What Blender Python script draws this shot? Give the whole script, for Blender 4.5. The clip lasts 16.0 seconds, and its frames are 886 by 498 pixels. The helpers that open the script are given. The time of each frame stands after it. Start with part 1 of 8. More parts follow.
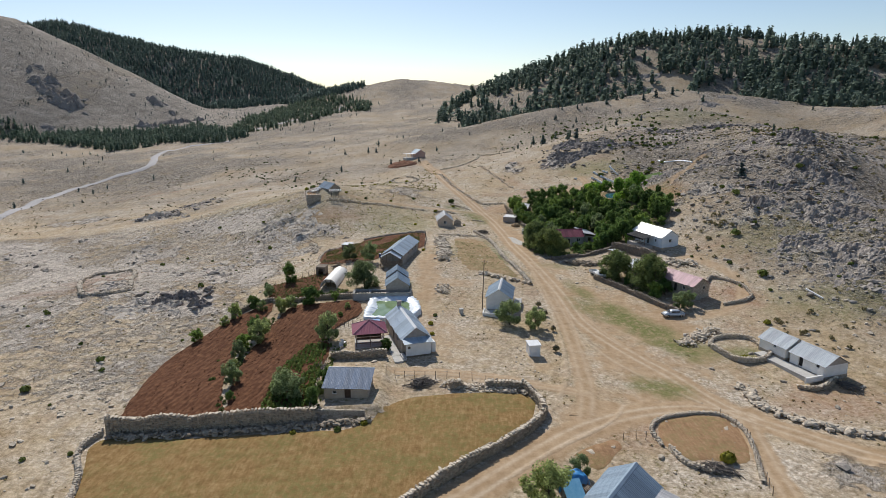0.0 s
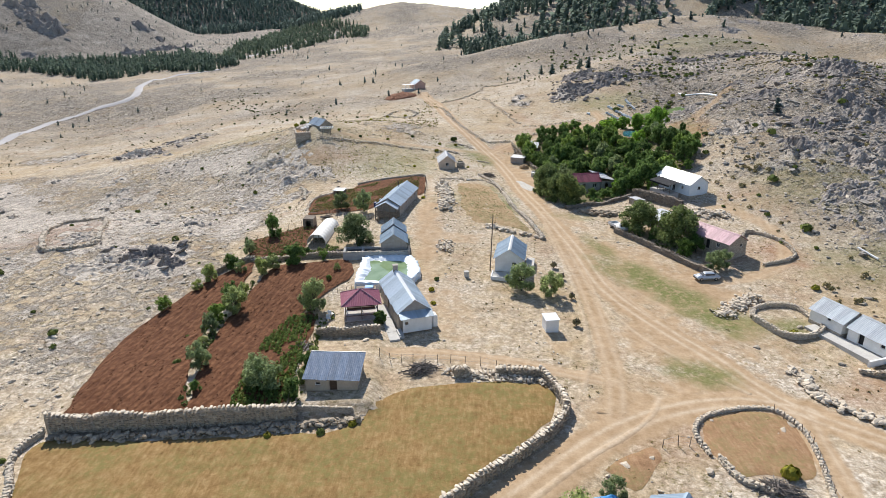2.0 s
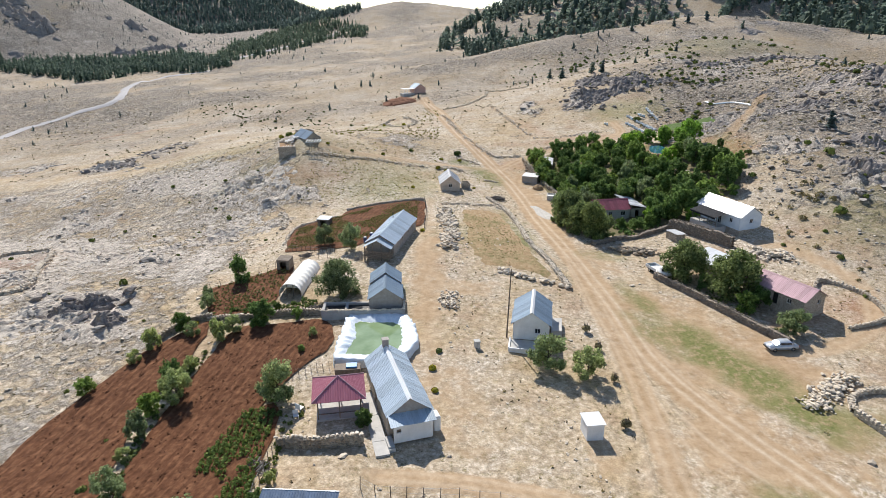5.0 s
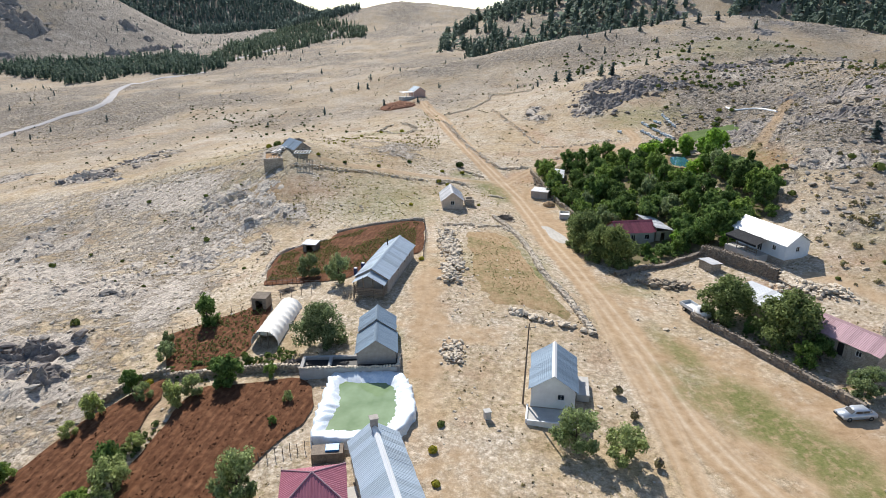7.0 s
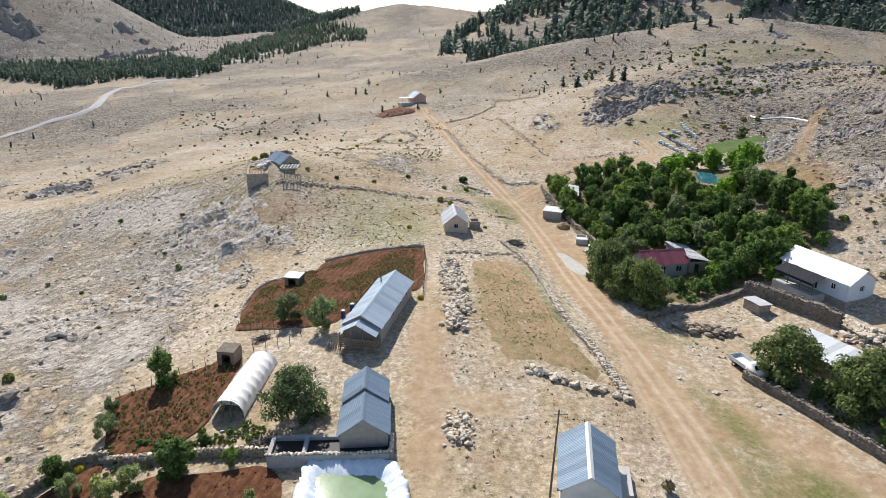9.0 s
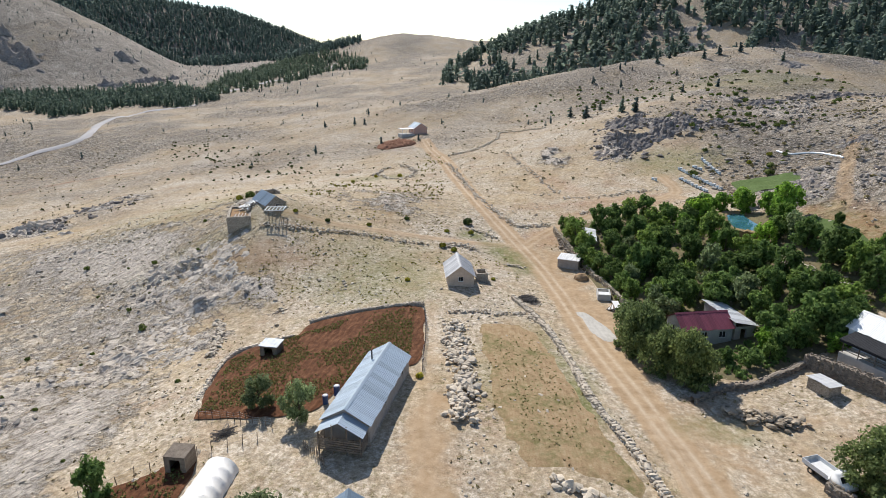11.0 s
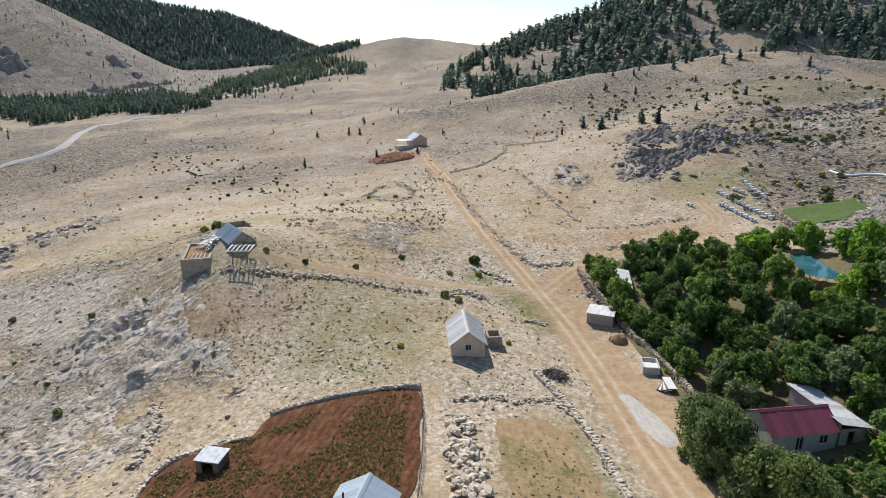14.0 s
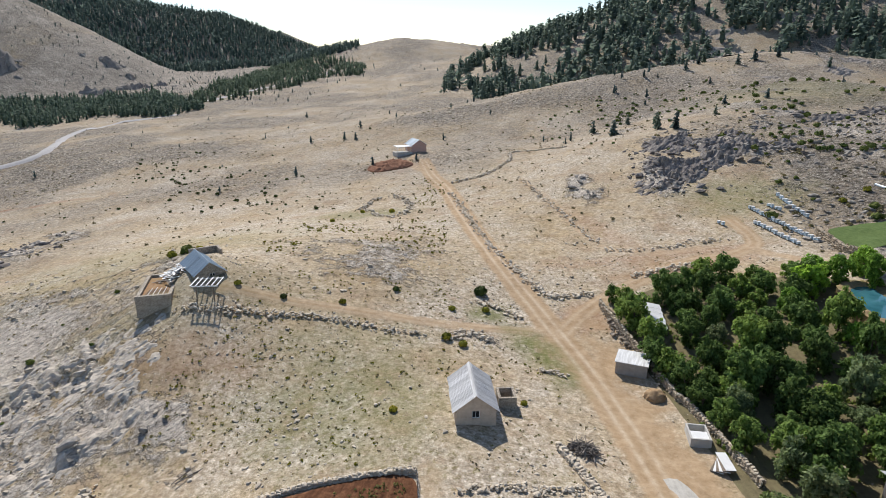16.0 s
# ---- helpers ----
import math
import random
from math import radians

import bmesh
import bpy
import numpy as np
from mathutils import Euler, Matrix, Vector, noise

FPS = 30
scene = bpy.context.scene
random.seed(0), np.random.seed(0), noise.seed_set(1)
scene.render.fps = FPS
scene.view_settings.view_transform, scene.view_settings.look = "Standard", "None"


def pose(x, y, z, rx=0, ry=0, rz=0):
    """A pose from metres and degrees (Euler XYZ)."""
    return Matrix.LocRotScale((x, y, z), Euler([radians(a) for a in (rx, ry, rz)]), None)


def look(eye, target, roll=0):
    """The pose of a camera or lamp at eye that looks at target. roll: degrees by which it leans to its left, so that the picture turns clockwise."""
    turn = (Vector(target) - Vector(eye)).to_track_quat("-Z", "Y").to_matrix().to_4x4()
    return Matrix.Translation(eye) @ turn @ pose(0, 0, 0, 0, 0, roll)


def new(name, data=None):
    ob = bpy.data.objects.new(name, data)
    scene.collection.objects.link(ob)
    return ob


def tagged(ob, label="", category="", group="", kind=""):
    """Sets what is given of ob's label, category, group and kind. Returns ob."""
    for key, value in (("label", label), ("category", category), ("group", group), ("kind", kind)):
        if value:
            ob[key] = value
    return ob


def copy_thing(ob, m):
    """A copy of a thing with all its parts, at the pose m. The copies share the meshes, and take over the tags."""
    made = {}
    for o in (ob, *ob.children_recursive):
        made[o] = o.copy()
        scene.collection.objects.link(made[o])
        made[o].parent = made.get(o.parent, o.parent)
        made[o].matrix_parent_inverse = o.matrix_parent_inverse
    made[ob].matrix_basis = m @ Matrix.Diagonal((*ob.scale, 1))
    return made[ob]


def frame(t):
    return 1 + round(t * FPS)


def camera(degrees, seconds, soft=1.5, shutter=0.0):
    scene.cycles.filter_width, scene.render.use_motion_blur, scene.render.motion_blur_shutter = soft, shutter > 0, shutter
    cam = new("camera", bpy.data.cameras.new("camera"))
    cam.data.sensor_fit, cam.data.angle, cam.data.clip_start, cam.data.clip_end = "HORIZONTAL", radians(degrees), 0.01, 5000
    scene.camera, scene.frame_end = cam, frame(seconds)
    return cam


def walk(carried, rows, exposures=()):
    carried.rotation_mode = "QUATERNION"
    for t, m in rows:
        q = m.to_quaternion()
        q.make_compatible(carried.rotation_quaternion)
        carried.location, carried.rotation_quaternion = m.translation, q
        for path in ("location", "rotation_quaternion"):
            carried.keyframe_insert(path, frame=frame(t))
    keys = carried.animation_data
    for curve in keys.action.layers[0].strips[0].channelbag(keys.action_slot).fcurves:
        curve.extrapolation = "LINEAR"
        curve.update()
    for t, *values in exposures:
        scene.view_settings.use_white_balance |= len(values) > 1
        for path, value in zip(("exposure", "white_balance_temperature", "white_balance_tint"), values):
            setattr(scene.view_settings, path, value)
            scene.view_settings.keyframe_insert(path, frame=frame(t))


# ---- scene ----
cam = camera(71.4, 16.0, 0.85)
METRES, EYE, TILT, LEAN, TURN = 132.0, 42.62, 2.3, -4.05, 0.0
ROWS = [
    (0.0, 0.0, 0.0, 0.0, -1.23, -16.11, 4.27),
    (0.5, -0.0, 0.03, -0.0016, -1.21, -18.0, 4.27),
    (1.0, -0.0001, 0.0627, -0.0029, -1.18, -20.26, 4.26),
    (1.5, -0.0002, 0.0934, -0.0041, -1.17, -22.04, 4.24),
    (2.0, -0.0004, 0.1261, -0.0049, -1.16, -22.49, 4.23),
    (2.5, -0.0006, 0.1566, -0.0058, -1.15, -22.5, 4.21),
    (3.0, -0.0007, 0.1891, -0.0068, -1.13, -22.5, 4.19),
    (3.5, -0.0012, 0.2196, -0.0082, -1.14, -22.5, 4.15),
    (4.0, -0.0014, 0.252, -0.0092, -1.13, -22.51, 4.11),
    (6.5, -0.0023, 0.4056, -0.0158, -1.09, -22.47, 4.05),
    (7.0, -0.002, 0.4375, -0.0175, -1.09, -22.47, 4.07),
    (7.5, -0.0016, 0.4673, -0.0195, -1.08, -22.46, 4.08),
    (8.0, -0.0019, 0.4992, -0.021, -1.08, -22.46, 4.07),
    (8.5, -0.0023, 0.5291, -0.0233, -1.05, -22.45, 4.03),
    (9.0, -0.0031, 0.5614, -0.0253, -1.03, -22.21, 4.0),
    (11.5, -0.0037, 0.7147, -0.032, -0.9, -19.52, 4.0),
    (12.0, -0.0036, 0.7472, -0.0325, -0.9, -19.5, 4.02),
    (12.5, -0.0034, 0.7775, -0.033, -0.89, -19.48, 4.01),
    (13.0, -0.0033, 0.8098, -0.0336, -0.88, -19.46, 4.01),
    (13.5, -0.0032, 0.8398, -0.0343, -0.87, -19.44, 4.0),
    (14.0, -0.0032, 0.8723, -0.0354, -0.87, -19.42, 3.99),
    (14.5, -0.0032, 0.9028, -0.0363, -0.87, -19.4, 3.98),
    (15.0, -0.003, 0.9358, -0.0375, -0.86, -19.38, 4.01),
    (15.5, -0.003, 0.9662, -0.0386, -0.86, -19.37, 4.03),
    (16.0, -0.0028, 0.9991, -0.0402, -0.86, -19.35, 4.04),
]
walk(cam, [(t, pose(0, 0, EYE, TILT, LEAN, TURN) @ pose(METRES * x, METRES * y, METRES * z, 90 + pitch, roll, yaw)) for t, x, y, z, yaw, pitch, roll in ROWS],
     [(0.0, -0.28), (0.5, -0.08), (1.0, 0.12), (1.5, 0.28), (2.2, 0.30), (8.8, 0.26), (10.2, 0.18), (11.5, 0.10), (16.0, 0.04)])

# ---- world and sun ----
SUN_AZ, SUN_EL = radians(-16.5), radians(42.0)
world = bpy.data.worlds.new("sky")
scene.world = world
world.use_nodes = True
wn = world.node_tree
sky = wn.nodes.new("ShaderNodeTexSky")
sky.sky_type = "NISHITA"
sky.sun_disc = False
sky.sun_elevation, sky.sun_rotation = SUN_EL, SUN_AZ
sky.altitude, sky.air_density, sky.dust_density, sky.ozone_density = 1500, 1.0, 1.2, 1.0
wn.nodes["Background"].inputs["Strength"].default_value = 0.125
wn.links.new(sky.outputs[0], wn.nodes["Background"].inputs["Color"])
sun = new("sun", bpy.data.lights.new("sun", "SUN"))
sun.data.energy, sun.data.angle, sun.data.color = 5.0, radians(0.55), (1.0, 0.955, 0.89)
to_sun = Vector((math.sin(SUN_AZ) * math.cos(SUN_EL), math.cos(SUN_AZ) * math.cos(SUN_EL), math.sin(SUN_EL)))
sun.matrix_world = look(to_sun * 300, (0, 0, 0))

# ---- land form ----
RNG = np.random.RandomState(11)
TABLE = RNG.rand(256, 256) * 2 - 1


def vnoise(x, y, k=0):
    xi, yi = np.floor(x).astype(int), np.floor(y).astype(int)
    fx, fy = x - xi, y - yi
    fx, fy = fx * fx * (3 - 2 * fx), fy * fy * (3 - 2 * fy)
    a, b = (xi + 37 * k) % 256, (yi + 91 * k) % 256
    a1, b1 = (a + 1) % 256, (b + 1) % 256
    return (TABLE[a, b] * (1 - fx) + TABLE[a1, b] * fx) * (1 - fy) + (TABLE[a, b1] * (1 - fx) + TABLE[a1, b1] * fx) * fy


def fbm(x, y, size, octaves=4, k=0, gain=0.5):
    total, amp, norm = 0, 1.0, 0.0
    for o in range(octaves):
        total = total + amp * vnoise(x * 2 ** o / size + 13.7 * o, y * 2 ** o / size - 7.1 * o, k + o)
        norm += amp
        amp *= gain
    return total / norm


def smooth(a, b, v):
    s = np.clip((v - a) / (b - a), 0, 1)
    return s * s * (3 - 2 * s)


# swells and hollows of the valley: where the lattice stands, how wide each swell is, how high
SWELLS = [
    ((-101, -50, -17, 17, 50, 95), (78, 117, 157, 196, 235), (43, 29, 29, 29, 29, 43),
     ((15.5, -3.4, 2.3, 1.1, -0.5, -8.3), (-7.9, 1.4, 0.7, -0.1, -1.5, 2.7), (1.4, 1.1, 2.5, 2.5, -5.1, -2.6),
      (4.3, -7.1, 2.4, -1.5, -6.5, 20.1), (1.6, 7.6, 4.8, -3.4, 3.4, -17.0))),
    ((-224, -112, -22, 56, 145), (291, 369), (67,) * 5, ((0.1, -3.1, 2.1, 0.0, 10.3), (-1.3, -0.5, -1.2, -1.8, 7.4))),
    ((-358, -201, -45, 101, 246, 425), (481, 626), (112,) * 6,
     ((-11.3, -6.0, 6.1, 4.7, -5.3, -3.8), (9.3, 4.2, 2.9, -16.3, 23.6, -8.0))),
    ((-716, -492, -268, -67, 134, 358, 626), (783, 962, 1175), (168,) * 7,
     ((34.4, -18.0, -4.9, -18.1, 20.3, 54.6, -12.7), (85.8, 1.6, -3.9, -9.2, 3.0, 22.3, -0.2),
      (15.0, 16.0, 20.6, 22.5, 18.0, -12.4, -0.8))),
    ((-1007, -336, 336, 1007), (1566, 2125), (447,) * 4, ((225.5, -21.3, 63.2, 28.4), (-70.6, -46.4, -15.2, -9.7))),
    ((-783, 0, 783), (-224,), (392,) * 3, ((-41.2, -2.0, 11.1),)),
    ((-1007, 1007), (447,), (392,) * 2, ((57.4, 121.0),)),
    ((-503, 503), (168,), (392,) * 2, ((-23.6, 11.6),)),
    ((-48, -420, -300), (1130,), (75, 130, 90), ((24.0, 13.0, 10.0),)),
    ((300, 420), (690,), (80, 90), ((9.0, 8.0),)),
    ((138,), (230,), (15,), ((8.5,),)), ((131,), (203,), (13,), ((7.0,),)), ((124,), (178,), (13,), ((2.0,),)), ((140,), (262,), (18,), ((4.0,),)), ((192,), (285,), (32,), ((-6.0,),)),
    ((80, 110, 140, 172, 215), (150, 180, 210, 240, 270), (22,) * 5, ((-0.7, -1.2, -2.0, -0.2, -0.0), (1.0, -2.4, -6.9, -0.8, -0.0), (1.2, 2.6, -2.9, -0.4, -0.0), (-1.5, 2.2, 1.0, 0.1, 0.0), (0.5, 0.5, 1.4, 0.4, 0.0))),
    ((65, 100, 140, 180, 230), (290, 320, 350, 385), (26,) * 5, ((2.3, 0.5, -0.2, 0.8, -0.7), (1.6, 0.1, -4.1, 0.5, -5.6), (0.2, 0.6, -2.3, -0.9, -12.6), (-3.3, 0.3, 3.1, -0.4, -9.8))),
    ((-80, -115, -165), (205, 240, 290), (26,) * 3, ((-1.0, -3.8, -0.3), (-0.5, -1.0, 0.0), (0.6, 1.1, -2.4))),
    ((-36,), (214,), (9,) * 1, ((2.1,),)),
    ((-40,), (226,), (9,) * 1, ((0.9,),)),
    ((-60,), (196,), (12,) * 1, ((1.7,),)),
    ((-35.5,), (222.5,), (5.5,), ((1.3,),)), ((-42,), (204,), (8.5,), ((1.5,),)),
    ((-95, -70), (138, 165), (17,) * 2, ((2.9, 0.9), (0.3, 0.7))),
    ((-39.2,), (230,), (6.5,), ((2.4,),)), ((3.6,), (191.5,), (4.5,), ((0.7,),)),
]
# crests of the hills beyond: how steeply and how roundly they fall, and the line of the top
RIDGES = [
    (0.55, 18, [(-684, 980, 177), (-650, 1000, 166), (-612, 1008, 146), (-590, 1015, 126), (-566, 1030, 100), (-548, 1050, 72), (-495, 1075, 40), (-417, 1085, 30)]),  # bare hill
    (0.45, 60, [(-1023, 1450, 186), (-898, 1450, 195), (-823, 1450, 204), (-764, 1450, 187), (-704, 1450, 171), (-644, 1450, 155), (-582, 1450, 146), (-521, 1450, 137), (-459, 1450, 127), (-398, 1450, 106), (-336, 1450, 80), (-273, 1450, 62), (-211, 1460, 54)]),  # far wooded mountain
    (0.6, 40, [(-760, 2600, 100), (-645, 2600, 148), (-588, 2600, 150), (-532, 2600, 128), (-450, 2600, 60)]),  # distant peak
    (0.32, 70, [(-181, 1250, 48), (-135, 1240, 59), (-101, 1230, 67), (-73, 1220, 75), (-51, 1215, 79), (-3, 1215, 76), (40, 1220, 67), (95, 1230, 66), (151, 1240, 58)]),  # middle hill
    (0.48, 30, [(35, 1060, 44), (78, 1000, 55), (112, 930, 62), (145, 870, 72), (176, 830, 85), (203, 800, 96), (231, 780, 104), (255, 750, 108), (308, 720, 108), (358, 705, 104), (419, 690, 95), (486, 680, 88), (580, 660, 82)]),  # wooded hill
    (0.25, 40, [(39, 450, 20), (66, 465, 23), (83, 470, 27), (101, 475, 30), (123, 480, 35), (145, 482, 38), (168, 484, 42), (190, 486, 45), (230, 486, 43), (260, 484, 37), (279, 470, 31)]),  # tan spur
]
# outcrops: x, y, half sizes, turn, strength
OUTCROPS = [
    (-47, 196, 15, 20, 25, 1.0), (-36, 190, 9, 11, 0, 0.8), (-59, 136, 11, 8, -20, 1.15), (-50, 127, 8, 5, 0, 0.8), (-88, 195, 16, 13, 10, 0.75),
    (-98, 226, 16, 11, 0, 0.8), (-122, 195, 18, 12, 0, 0.95), (-119, 272, 14, 12, 0, 0.8), (-108, 298, 9, 15, 0, 0.8), (-165, 295, 22, 9, 20, 0.6),
    (97, 133, 13, 17, 0, 0.85), (87, 172, 11, 26, -12, 0.95), (112, 182, 20, 34, 0, 0.75), (142, 242, 26, 22, 0, 1.0), (98, 228, 10, 26, 0, 0.8),
    (66, 300, 8, 22, -25, 1.35), (82, 306, 9, 12, 0, 1.2), (93, 298, 7, 8, 0, 1.1), (126, 312, 16, 9, 10, 1.2), (39, 290, 4, 14, 0, 0.8), (38, 286, 5, 9, 0, 0.5), (127, 318, 10, 10, 0, 1.0),
    (133, 212, 13, 32, -12, 1.2), (108, 200, 10, 22, 0, 0.9), (-10, 243, 12, 14, 0, 0.5), (-66, 165, 12, 8, 0, 0.5), (48, 66, 9, 5, 0, 0.5), (-330, 800, 75, 55, 0, 1.0), (-420, 780, 90, 60, 0, 1.0),
    (-270, 850, 50, 24, 0, 0.9), (230, 470, 60, 40, 0, 0.5), (170, 330, 40, 30, 0, 0.5),
]


def outcrop(x, y):
    m = np.zeros_like(x)
    for cx, cy, rx, ry, turn, s in OUTCROPS:
        c, n = math.cos(radians(turn)), math.sin(radians(turn))
        u, v = (c * (x - cx) + n * (y - cy)) / rx, (c * (y - cy) - n * (x - cx)) / ry
        m = np.maximum(m, s * np.clip(1.25 - 0.75 * (u * u + v * v), 0, 1))
    slopes = np.maximum(1.0 * smooth(66, 80, x) * smooth(96, 118, y) * smooth(265, 238, y), 0.85 * smooth(-33, -46, x + 9 * fbm(x, y, 14, 4, 61)) * smooth(118, 136, y) * smooth(256, 226, y))
    slopes = np.maximum(slopes, 0.6 * smooth(48, 75, x) * smooth(262, 280, y) * smooth(430, 360, y))
    m = np.maximum(m, slopes * smooth(-0.22, 0.22, fbm(x, y, 15, 4, 31)))
    return m * smooth(-0.45, 0.25, fbm(x, y, 11, 3, 5))


def beyond(x, y):
    """Height of the plain and of the hills round it."""
    plain_ = 9 + 0.04 * (np.minimum(y, 1250) - 480) + 0.03 * np.clip(y - 760, 0, 490) - 0.06 * np.maximum(y - 1450, 0) + 0.06 * np.clip(x, -300, 0)
    total = np.exp(plain_ / 6)
    for steep, round_, crest in RIDGES:
        for (ax, ay, az), (bx, by, bz) in zip(crest, crest[1:]):
            dx, dy = bx - ax, by - ay
            s = np.clip(((x - ax) * dx + (y - ay) * dy) / (dx * dx + dy * dy), 0, 1)
            d = np.hypot(x - ax - s * dx, y - ay - s * dy)
            top = np.exp((az + (bz - az) * s - steep * (np.sqrt(d * d + round_ * round_) - round_)) / 6)
            total = np.maximum(total, top) + 0.06 * np.minimum(total, top)
    return 6 * np.log(total)


def land(x, y):
    """Height of the ground, for arrays."""
    x, y = np.asarray(x, float), np.asarray(y, float)
    h = np.full(x.shape, 2.8)
    for xs, ys, wide, rows in SWELLS:
        for cy, row in zip(ys, rows):
            for cx, w, a in zip(xs, wide, row):
                h = h + a * np.exp(-((x - cx) ** 2 + (y - cy) ** 2) / (2 * w * w))
    # the plain beyond the village and the hills round it
    far = y > 395
    if far.any():
        w = smooth(395, 470, y[far])
        h[far] = h[far] * (1 - w) + w * beyond(x[far], y[far])
    away = np.hypot(x, y - 120)
    h = h + smooth(150, 700, away) * 7 * fbm(x, y, 150, 6, 3, 0.55) + smooth(60, 140, away) * 0.5 * fbm(x, y, 22, 3, 9)
    h = h + smooth(140, 260, away) * 1.5 * (0.5 - np.abs(fbm(x, y, 34, 4, 21)) * 2)
    h = h + 0.10 * fbm(x, y, 5, 3, 2)
    # the garden terrace above the wheat field
    h = h + 1.1 * smooth(78.0, 78.9, y) * smooth(104, 84, y) * smooth(-48, -44, x) * smooth(-6, -8.2, x)
    # tilted beds of rock that break through
    m = outcrop(x, y)
    u, v = 0.5 * x + 0.87 * y, 0.5 * y - 0.87 * x
    grow = 1 + 2.5 * smooth(250, 600, away)
    beds = 1 - np.abs(fbm(u / 2.6 / grow, v / grow, 4.2, 4, 7)) * 2.4
    lumps = 1 - np.abs(fbm(x / grow, y / grow, 2.6, 3, 4)) * 2.0
    return h + grow * m * (0.95 * beds + 0.6 * lumps - 0.5) * 1.15


def ground(x, y):
    return float(land(np.array([x]), np.array([y]))[0])


def along(points, step):
    """Points every step metres on a smooth curve through the given ones."""
    p = [np.array(q, float) for q in points]
    p = [2 * p[0] - p[1]] + p + [2 * p[-1] - p[-2]]
    out = []
    for a, b, c, d in zip(p, p[1:], p[2:], p[3:]):
        n = max(1, int(round(np.linalg.norm(c - b) / step)))
        for i in range(n):
            t = i / n
            out.append(0.5 * (2 * b + (c - a) * t + (2 * a - 5 * b + 4 * c - d) * t * t + (3 * b - a - 3 * c + d) * t ** 3))
    out.append(p[-2])
    return np.array(out)


def loop_along(points, step):
    n = len(points)
    return along([points[i % n] for i in range(n + 1)], step)[:-1]


def far_from(x, y, line):
    """Distance of arrays of points from a line of points."""
    best = np.full(x.shape, 1e9)
    for (ax, ay), (bx, by) in zip(line, line[1:]):
        dx, dy = bx - ax, by - ay
        t = np.clip(((x - ax) * dx + (y - ay) * dy) / (dx * dx + dy * dy + 1e-9), 0, 1)
        best = np.minimum(best, np.hypot(x - ax - t * dx, y - ay - t * dy))
    return best


def inside(x, y, poly):
    hit = np.zeros(x.shape, bool)
    n = len(poly)
    for i in range(n):
        (ax, ay), (bx, by) = poly[i], poly[(i + 1) % n]
        cross = ((ay > y) != (by > y)) & (x < (bx - ax) * (y - ay) / (by - ay + 1e-12) + ax)
        hit ^= cross
    return hit


# ---- making objects ----
def mesh_from(name, verts, faces, material, flat=True):
    me = bpy.data.meshes.new(name)
    me.from_pydata([tuple(v) for v in verts], [], [tuple(f) for f in faces])
    me.materials.append(material)
    if not flat:
        me.polygons.foreach_set("use_smooth", [True] * len(me.polygons))
    me.update()
    return me


def mesh_fast(name, verts, faces, material, flat=True):
    """Mesh from arrays; all faces have the same number of corners."""
    me = bpy.data.meshes.new(name)
    verts, faces = np.asarray(verts, np.float32), np.asarray(faces, np.int32)
    k = faces.shape[1]
    me.vertices.add(len(verts))
    me.vertices.foreach_set("co", verts.ravel())
    me.loops.add(faces.size)
    me.loops.foreach_set("vertex_index", faces.ravel())
    me.polygons.add(len(faces))
    me.polygons.foreach_set("loop_start", np.arange(0, faces.size, k, dtype=np.int32))
    me.materials.append(material)
    me.update(calc_edges=True)
    me.validate()
    me.polygons.foreach_set("use_smooth", np.full(len(me.polygons), not flat))
    return me


def part(name, bm, material, parent, label="", m=None, flat=True):
    me = bpy.data.meshes.new(name)
    bm.to_mesh(me)
    bm.free()
    me.materials.append(material)
    if not flat:
        me.polygons.foreach_set("use_smooth", [True] * len(me.polygons))
    ob = new(name, me)
    if parent is not None:
        ob.parent = parent
    if m is not None:
        ob.matrix_basis = m
    if label:
        ob["label"] = label
    return ob


def again(name, me, parent, m, label=""):
    ob = new(name, me)
    ob.parent = parent
    ob.matrix_basis = m
    if label:
        ob["label"] = label
    return ob


def thing(name, x, y, z, turn, label, category, group="", kind=""):
    ob = new(name)
    ob.matrix_basis = pose(x, y, z, 0, 0, turn)
    ob.empty_display_size = 0.3
    return tagged(ob, label, category, group, kind)


def box(bm, x0, y0, z0, x1, y1, z1, bevel=0.0):
    vs = bmesh.ops.create_cube(bm, size=1, matrix=Matrix.Translation(((x0 + x1) / 2, (y0 + y1) / 2, (z0 + z1) / 2)) @ Matrix.Diagonal((x1 - x0, y1 - y0, z1 - z0, 1)))["verts"]
    if bevel:
        es = list({e for v in vs for e in v.link_edges})
        bmesh.ops.bevel(bm, geom=es, offset=bevel, segments=1, affect="EDGES")
    return bm


def rod(bm, a, b, r0, r1=None, n=6):
    a, b = Vector(a), Vector(b)
    q = (b - a).to_track_quat("Z", "Y").to_matrix().to_4x4()
    bmesh.ops.create_cone(bm, cap_ends=True, segments=n, radius1=r0, radius2=r0 if r1 is None else r1, depth=(b - a).length,
                          matrix=Matrix.Translation((a + b) / 2) @ q)
    return bm


def tube(bm, points, r, n=4):
    """One bent round bar through some points."""
    pts = [Vector(p) for p in points]
    rings = []
    for i, p in enumerate(pts):
        d = (pts[min(i + 1, len(pts) - 1)] - pts[max(i - 1, 0)]).normalized()
        q = d.to_track_quat("Z", "Y")
        rings.append([bm.verts.new(p + q @ Vector((math.cos(2 * math.pi * k / n) * r, math.sin(2 * math.pi * k / n) * r, 0))) for k in range(n)])
    for a, b in zip(rings, rings[1:]):
        for k in range(n):
            bm.faces.new((a[k], a[(k + 1) % n], b[(k + 1) % n], b[k]))
    bm.faces.new(rings[0][::-1])
    bm.faces.new(rings[-1])
    return bm


